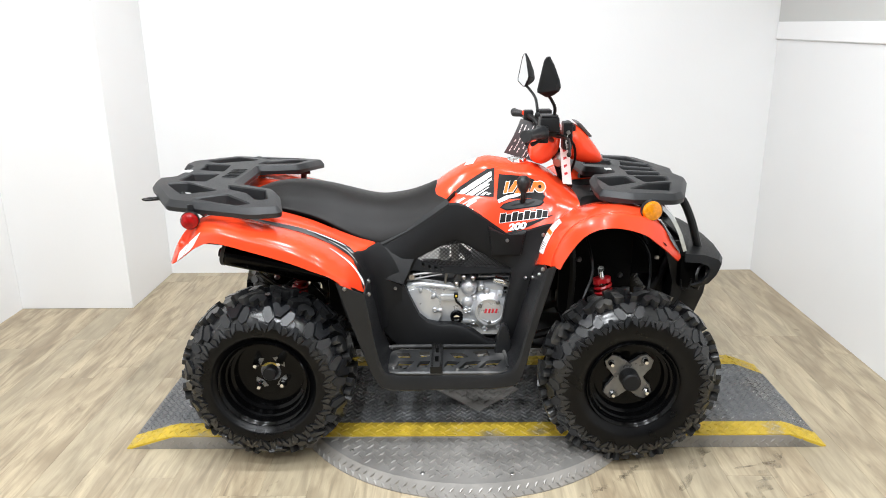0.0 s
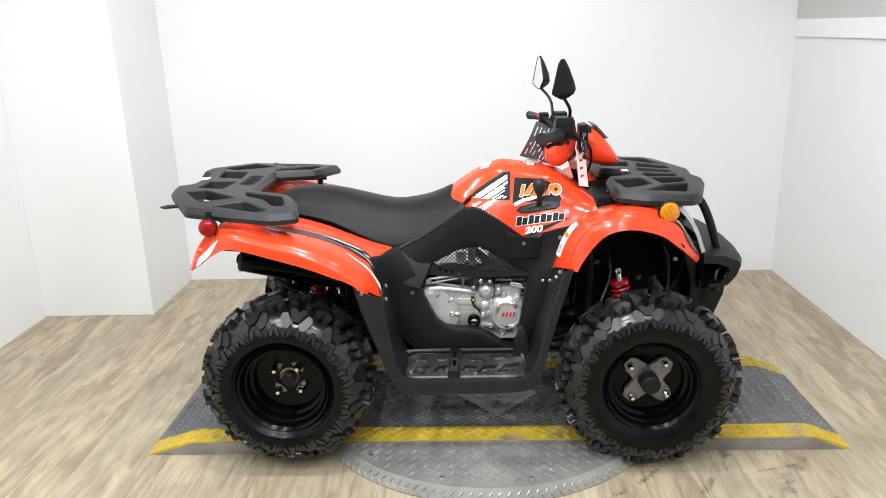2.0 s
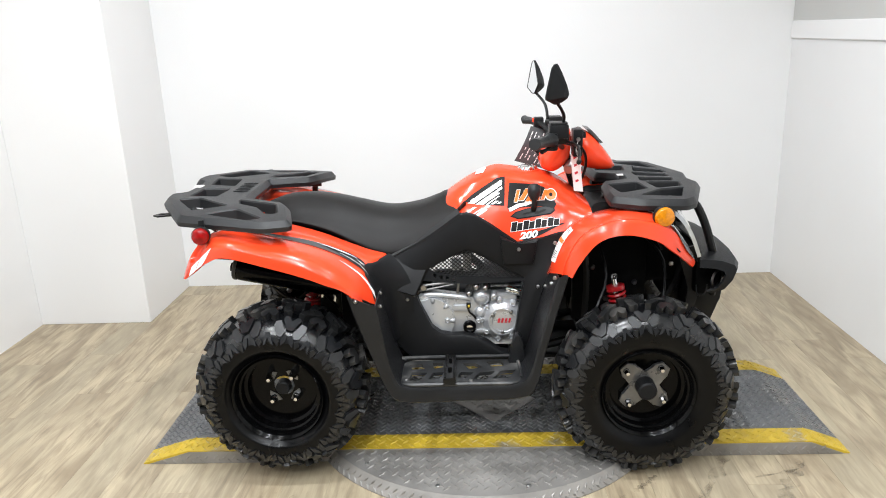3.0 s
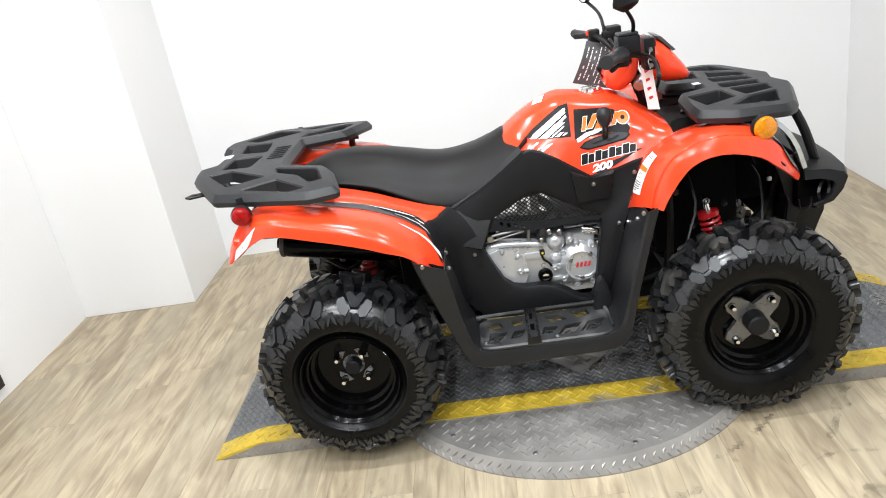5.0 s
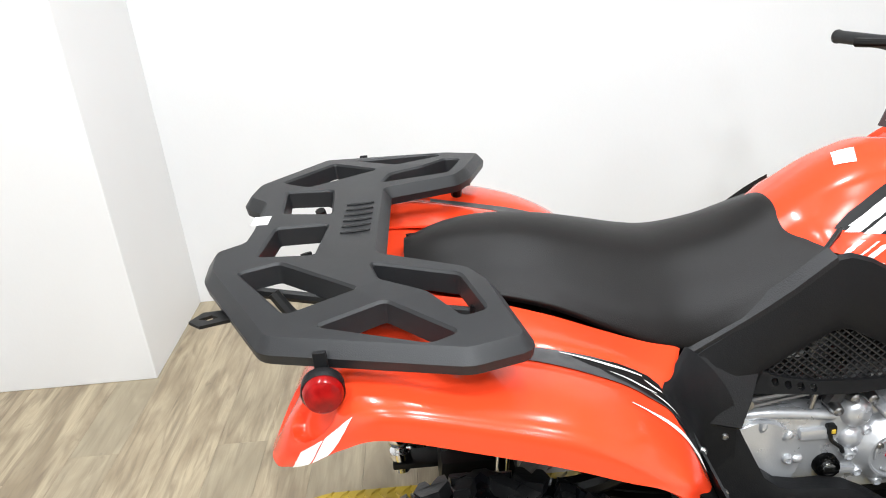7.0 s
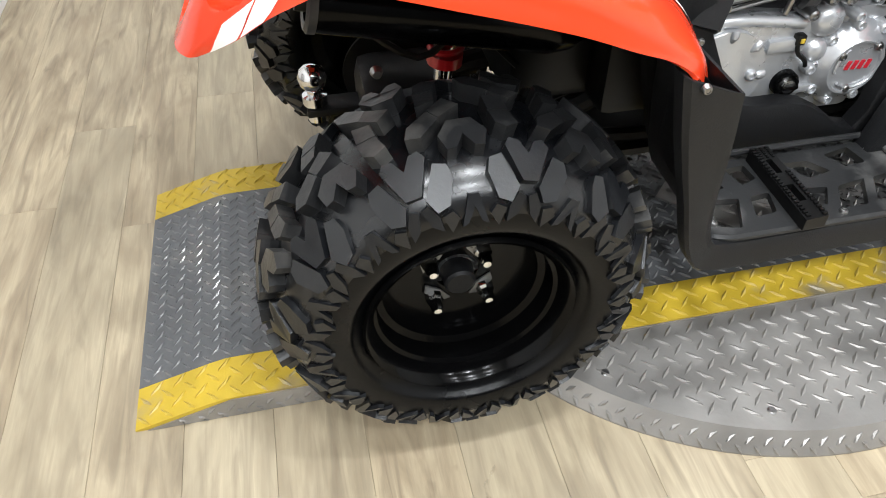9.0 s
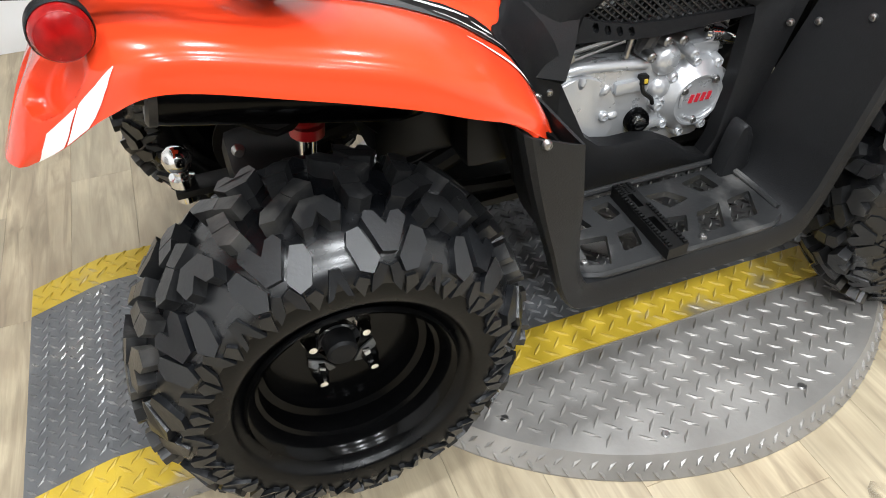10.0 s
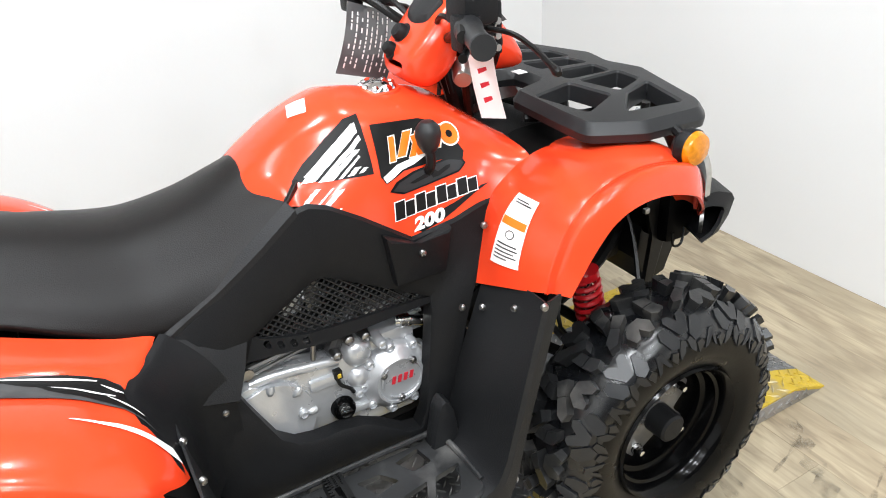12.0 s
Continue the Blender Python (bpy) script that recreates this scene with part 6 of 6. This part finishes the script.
def lettering(text, size, at, shear, mat, parent, tree, lift, bold=0.0, wide=1.0):
    cu = bpy.data.curves.new("lettering", "FONT")
    cu.body, cu.size, cu.shear, cu.offset = text, size, shear, bold
    ob = new("lettering", cu)
    bpy.context.view_layer.update()
    dg = bpy.context.evaluated_depsgraph_get()
    me = bpy.data.meshes.new_from_object(ob.evaluated_get(dg))
    bpy.data.objects.remove(ob)
    bm = bmesh.new()
    bm.from_mesh(me)
    for v in bm.verts:
        v.co = Vector((at[0] + v.co.x * wide, 0, at[1] + v.co.y + 0.14 * v.co.x * wide))
    cut_up(bm, 0.01)
    lay(bm, tree, lift)
    return part("lettering", bm, mat, parent, smooth=0)


lettering("200", 0.029, (0.210, 0.747), 0.2, WHITE_D, tank, SIDE, 0.003, 0.0014, 1.35)

# gear lever and its gate
decal("gate_shadow_line", [[(0.180, 0.822), (0.196, 0.836), (0.232, 0.846), (0.300, 0.853), (0.330, 0.848), (0.334, 0.840), (0.318, 0.828), (0.250, 0.818), (0.205, 0.813)]], BLACK_D, tank, lift=0.0022)
gate = decal("shift_gate", [[(0.185, 0.823), (0.200, 0.834), (0.234, 0.843), (0.300, 0.850), (0.325, 0.845), (0.328, 0.840), (0.316, 0.831), (0.250, 0.821), (0.207, 0.816)]], GREY_PL, tank, lift=0.0065, label="dark shift gate plate")
decal("gate_slot", [[(0.218, 0.829), (0.226, 0.8265), (0.246, 0.830), (0.262, 0.833), (0.264, 0.828), (0.276, 0.829), (0.300, 0.838), (0.302, 0.843), (0.292, 0.842), (0.276, 0.836), (0.272, 0.839), (0.250, 0.837), (0.232, 0.833)]], BLACK_D, tank, lift=0.0075)
lv = part("gear_lever", tubed([(0.258, -0.160, 0.834), (0.260, -0.178, 0.858), (0.261, -0.174, 0.885)], 0.009, 10), DARK, quad, "gear lever with dark round knob")
part("knob", lathed([(0, 0.028), (0.012, 0.026), (0.021, 0.016), (0.0235, 0.002), (0.020, -0.014), (0.012, -0.028), (0, -0.030)], pose(0.261, -0.172, 0.908, 90, 0, 0), 24), GREY_PL, lv, "dark rubber knob")

# labels on the machine, laid by the wings' own grids
dense = {}


def on_grid(g, u, v, lift, side):
    if id(g) not in dense:
        a = np.array([cr(r, 8) for r in np.asarray(g, float)])
        dense[id(g)] = np.array([cr(a[:, k], 8) for k in range(a.shape[1])]).transpose(1, 0, 2)
    d = dense[id(g)]

    def at(a, b):
        a, b = min(max(a * 8, 0), d.shape[0] - 1.001), min(max(b * 8, 0), d.shape[1] - 1.001)
        i, j = int(a), int(b)
        p, q = a - i, b - j
        return (d[i, j] * (1 - p) + d[i + 1, j] * p) * (1 - q) + (d[i, j + 1] * (1 - p) + d[i + 1, j + 1] * p) * q
    p = at(u, v)
    n = np.cross(at(u + 0.13, v) - at(u - 0.13, v), at(u, v + 0.13) - at(u, v - 0.13))
    return Vector(p + side * lift * n / np.linalg.norm(n))


def grid_decal(name, g, edge_a, edge_b, mat, parent, side, lift=0.0018, label="", n=18, m=3):
    """A strip between two edges, each a run of (u, v)."""
    def run(e, f):
        k = np.linspace(0, 1, len(e))
        return np.array([np.interp(f, k, [q[0] for q in e]), np.interp(f, k, [q[1] for q in e])])
    bm = bmesh.new()
    vs = [[bm.verts.new(on_grid(g, *(run(edge_a, i / n) * (1 - j / m) + run(edge_b, i / n) * j / m), lift, side)) for j in range(m + 1)] for i in range(n + 1)]
    for i in range(n):
        for j in range(m):
            bm.faces.new((vs[i][j], vs[i + 1][j], vs[i + 1][j + 1], vs[i][j + 1]))
    bmesh.ops.remove_doubles(bm, verts=bm.verts, dist=1e-5)
    return part(name, bm, mat, parent, label, smooth=70)


def label_uv(p, q):
    """p across, q down the warning label."""
    tl, tr, br, bl = np.array((2.58, 1.02)), np.array((2.45, 1.72)), np.array((0.72, 1.68)), np.array((0.74, 0.62))
    return tuple((tl * (1 - p) + tr * p) * (1 - q) + (bl * (1 - p) + br * p) * q)


def label_strip(name, p0, p1, q0, q1, mat, lift, label="", n=4, m=4):
    grid_decal(name, FF, [label_uv(p0, q0 + (q1 - q0) * k / n) for k in range(n + 1)], [label_uv(p1, q0 + (q1 - q0) * k / n) for k in range(n + 1)], mat, wing_r, -1, lift, label, n=n, m=m)


label_strip("warning_label", 0, 1, 0, 1, WHITE_D, 0.002, "white warning label", 16, 6)
label_strip("label_band", 0.04, 0.96, 0.36, 0.46, ORANGE_D, 0.003)
for q, p0, p1 in ((0.08, 0.15, 0.7), (0.12, 0.15, 0.85), (0.68, 0.12, 0.85), (0.73, 0.12, 0.9), (0.78, 0.12, 0.8), (0.83, 0.12, 0.9), (0.88, 0.12, 0.6)):
    label_strip("text_bar", p0, p1, q, q + 0.018, GREY_D, 0.003, n=1)
grid_decal("warning_ring", FF, [tuple(np.array(label_uv(0.5, 0.56)) + 0.10 * np.array((math.cos(a), 1.5 * math.sin(a)))) for a in np.linspace(0, 2 * math.pi, 17)], [tuple(np.array(label_uv(0.5, 0.56)) + 0.08 * np.array((math.cos(a), 1.5 * math.sin(a)))) for a in np.linspace(0, 2 * math.pi, 17)], GREY_D, wing_r, -1, 0.003, n=24, m=1)
lens = grid_decal("headlight_lens", FF, [(6.9, 2.5), (7.5, 1.7), (8.1, 1.6), (8.75, 2.3)], [(6.9, 2.6), (7.5, 3.1), (8.1, 3.2), (8.75, 2.9)], CLEAR, wing_r, -1, 0.004, "clear headlamp lens", n=16, m=5)
lens_far = bmesh.new()
lens_far.from_mesh(lens.data)
for v in lens_far.verts:
    v.co.y = -v.co.y
part("headlight_lens", lens_far, CLEAR, [o for o in quad.children if o.name.startswith("front_wing") and o is not wing_r][0], "clear headlamp lens", smooth=70)
# (x, y) patterns dropped from above
decal("tank_label", [[(0.062, -0.032), (0.092, -0.048), (0.105, -0.010), (0.074, 0.006)]], WHITE_D, tank, SIDE, 0.0016, "blank white label", down=True)
grid_decal("wing_graphic", RF, [(5.4, 1.75), (4.4, 1.55), (3.4, 1.45), (2.4, 1.45), (1.4, 1.70), (0.5, 2.4)], [(5.4, 2.20), (4.4, 2.35), (3.4, 2.55), (2.4, 2.60), (1.4, 2.75), (0.3, 3.1)], GREY_D, wing_rr, 1, 0.002, "grey flash along the wing", n=30)
grid_decal("wing_graphic", RF, [(3.7, 1.60), (2.9, 1.45), (2.0, 1.50), (1.2, 1.85), (0.4, 2.5)], [(3.7, 1.70), (2.9, 2.30), (2.0, 2.55), (1.2, 2.75), (0.3, 3.0)], BLACK_D, wing_rr, 1, 0.0026, n=24)
for ua, ub, v0, dv in ((3.9, 2.2, 1.58, 0.02), (3.1, 1.6, 1.95, 0.25), (2.1, 1.2, 1.75, 0.30), (1.9, 0.6, 2.25, 0.50)):
    grid_decal("white_slash", RF, [(ua, v0), (ub, v0 + dv)], [(ua, v0 + 0.02), ((ua + ub) / 2, v0 + dv / 2 + 0.10), (ub, v0 + dv + 0.04)], WHITE_D, wing_rr, 1, 0.0034, "white streaks", n=12, m=2)
grid_decal("white_slash", RF, [(2.8, 3.30), (1.8, 3.25), (0.9, 3.30), (0.06, 3.30)], [(2.8, 3.32), (1.8, 3.36), (0.9, 3.46), (0.06, 3.60)], WHITE_D, wing_rr, 1, 0.002, "white streak", n=20)
# White streak shapes on the tail, two strips with a thin red gap.
for ea, eb in (([(6.5, 5.0), (6.85, 5.2), (7.2, 5.33), (7.5, 5.62), (7.84, 5.98)], [(6.5, 5.02), (6.7, 5.35), (6.95, 5.65), (7.15, 5.85), (7.35, 5.98)]), ([(7.27, 5.33), (7.5, 5.30), (7.9, 5.18), (8.25, 5.5), (8.6, 5.98)], [(7.27, 5.36), (7.5, 5.56), (7.7, 5.78), (7.92, 5.98), (8.6, 5.98)])):
    grid_decal("white_slash", RF, ea, eb, WHITE_D, wing_rr, 1, 0.002, "white streak", n=20, m=4)

wing_far = [o for o in quad.children if o.name.startswith("rear_wing") and o is not wing_rr][0]
for ob in [o for o in wing_rr.children if o.name.split(".")[0] in ("wing_graphic", "white_slash")]:
    fb2 = bmesh.new()
    fb2.from_mesh(ob.data)
    for v in fb2.verts:
        v.co.y = -v.co.y
    part(ob.name.split(".")[0], fb2, ob.data.materials[0], wing_far, smooth=70)

# ---- loose cards ----
card = thing("instruction_card", "dark grey plastic instruction card hung on the handlebar", "card", (0.285, 0.14, 0.99))
A, B, C = Vector((0.211, 0.105, 0.967)), Vector((0.352, 0.178, 0.912)), Vector((0.278, 0.169, 1.086))
ux, uy = (B - A), (C - A)
un = ux.cross(uy).normalized()
if un.y > 0:
    un = -un
base = Vector((0.285, 0.14, 0.99))


def on_card(u, v, d):
    return A + ux * u + uy * v + un * d - base


cbm = bmesh.new()
n = 8
g = [[on_card(i / n, j / n, 0.008 * math.sin(math.pi * j / n) + 0.003) for j in range(n + 1)] for i in range(n + 1)]
sheet(cbm, g, 1, 1, 0.0012)
part("sheet", cbm, CARD, card, smooth=60)
rnd = random.Random(11)
tb = bmesh.new()
for i in range(9):
    u = 0.08 + i * 0.10
    v = 0.06 + 0.05 * rnd.random()
    while v < 0.92:
        L = rnd.uniform(0.03, 0.10)
        if rnd.random() > 0.2:
            d = lambda q: 0.008 * math.sin(math.pi * q) + 0.0042
            tb.faces.new([tb.verts.new(on_card(a, b, d(b))) for a, b in ((u, v), (u + 0.028, v), (u + 0.028, min(v + L, 0.94)), (u, min(v + L, 0.94)))])
        v += L + 0.02
part("text_bar", tb, WHITE_D, card, smooth=0)
part("cord", tubed([on_card(0.7, 0.98, 0.0), on_card(0.85, 1.12, 0.0), on_card(0.95, 1.16, -0.02)], 0.0015, 6), DARK, card)

tag = thing("hang_tag", "white card tag with red print hung from the handlebar", "tag", (0.405, -0.15, 0.96))
def on_tag(a, b, d=0.0):
    """a across, b down the tag, 0 to 1; d proud of it."""
    return (0.024 * (a - 0.5) + 0.010 * b - 0.82 * d, -0.046 * (a - 0.5) - 0.030 * b + 0.034 - 0.57 * d + 0.006 * math.sin(3 * b), 0.066 - 0.130 * b + 0.006 * a)


tbm = bmesh.new()
sheet(tbm, [[on_tag(a, b) for b in (0, 0.25, 0.5, 0.75, 1)] for a in (0, 0.5, 1)], 1, 2, 0.0008)
part("card", tbm, PAPER, tag, smooth=60)
for i in range(4):
    mb = bmesh.new()
    f = 0.09 + i * 0.20
    mb.faces.new([mb.verts.new(on_tag(a, b, 0.0015)) for a, b in ((0.30, f + 0.03), (0.66, f), (0.68, f + 0.05), (0.32, f + 0.10))])
    part("red_mark", mb, RED_D, tag, smooth=0)
part("string", tubed([(0, -0.02, 0.066), (-0.004, -0.018, 0.09), (0.004, -0.02, 0.12)], 0.0012, 5), WHITE_D, tag)

# ---- scuffs on the floor ----
SCUFF = material("rubber_scuff", (0.10, 0.085, 0.065), 0.6, var=0.2)
nt = SCUFF.node_tree
nz = nt.nodes.new("ShaderNodeTexNoise")
nz.inputs["Scale"].default_value, nz.inputs["Detail"].default_value = 22.0, 6
nt.links.new([q for q in nt.nodes if q.type == "TEX_COORD"][0].outputs["Object"], nz.inputs["Vector"])
nr = nt.nodes.new("ShaderNodeMapRange")
nr.inputs["From Min"].default_value, nr.inputs["From Max"].default_value, nr.inputs["To Max"].default_value = 0.42, 0.72, 0.5
nt.links.new(nz.outputs["Fac"], nr.inputs["Value"])
nt.links.new(nr.outputs["Result"], nt.nodes["Principled BSDF"].inputs["Alpha"])


def scuff(pts, w):
    p = cr(pts, 6)
    vs, fs = [], []
    for i in range(len(p)):
        t = p[min(i + 1, len(p) - 1)] - p[max(i - 1, 0)]
        n = np.array([-t[1], t[0]]) / max(np.hypot(*t), 1e-6)
        ww = w * (0.6 + 0.4 * math.sin(i * 1.7)) * min(1, 0.3 + i / 4, 0.3 + (len(p) - 1 - i) / 4)
        vs += [(*(p[i] + n * ww), 0.0006), (*(p[i] - n * ww), 0.0006)]
        if i:
            k = 2 * i
            fs.append((k - 2, k - 1, k + 1, k))
    return tagged(raw("floor_scuff", vs, fs, SCUFF, floor), "dark rubber scuff on the planks")


for pts, w in (([(0.74, -0.62), (0.86, -0.44), (0.92, -0.28), (0.93, -0.12)], 0.03), ([(0.62, -0.72), (0.74, -0.68), (0.90, -0.70)], 0.008), ([(0.95, -0.50), (1.10, -0.46), (1.16, -0.40)], 0.010), ([(-0.56, -0.56), (-0.585, -0.60), (-0.57, -0.64), (-0.53, -0.65)], 0.006), ([(0.80, -0.80), (0.95, -0.72), (1.2, -0.62)], 0.012)):
    scuff(pts, w)

def sweep(r0, r1, a0, a1, w, n=9):
    scuff([(DX + (r0 + (r1 - r0) * k / (n - 1)) * math.cos(radians(a0 + (a1 - a0) * k / (n - 1))), DY + (r0 + (r1 - r0) * k / (n - 1)) * math.sin(radians(a0 + (a1 - a0) * k / (n - 1)))) for k in range(n)], w)


sweep(1.13, 1.05, -20, -68, 0.035)
sweep(0.80, 0.84, -70, -128, 0.030)
sweep(0.74, 0.73, -40, -62, 0.014)

# ---- floor planks ----
PW, PL = 0.152, 1.22
plank_data = {}


def plank_mesh(w, l):
    key = (round(w, 3), round(l, 3))
    if key not in plank_data:
        bm = bmesh.new()
        g, b = 0.0002, 0.0005
        lo = [bm.verts.new(p) for p in ((g, g, -0.006), (w - g, g, -0.006), (w - g, l - g, -0.006), (g, l - g, -0.006))]
        md = [bm.verts.new((v.co.x, v.co.y, -b)) for v in lo]
        hi = [bm.verts.new(p) for p in ((g + b, g + b, 0), (w - g - b, g + b, 0), (w - g - b, l - g - b, 0), (g + b, l - g - b, 0))]
        for a, c in ((lo, md), (md, hi)):
            for i in range(4):
                j = (i + 1) % 4
                bm.faces.new((a[i], a[j], c[j], c[i]))
        bm.faces.new(hi)
        me = bpy.data.meshes.new("plank")
        bm.to_mesh(me)
        bm.free()
        me.materials.append(PLANK)
        plank_data[key] = me
    return plank_data[key]


rnd = random.Random(7)
x = XL
while x < XR - 0.01:
    w = min(PW, XR - x)
    y = YF - round(rnd.uniform(0, 1.0), 1)
    while y < YB - 0.01:
        y0, y1 = max(y, YF), min(y + PL, YB)
        if y1 - y0 > 0.02:
            p = new("plank", plank_mesh(w, y1 - y0))
            p.location = (x, y0, 0)
            p.parent = floor
        y += PL
    x += PW
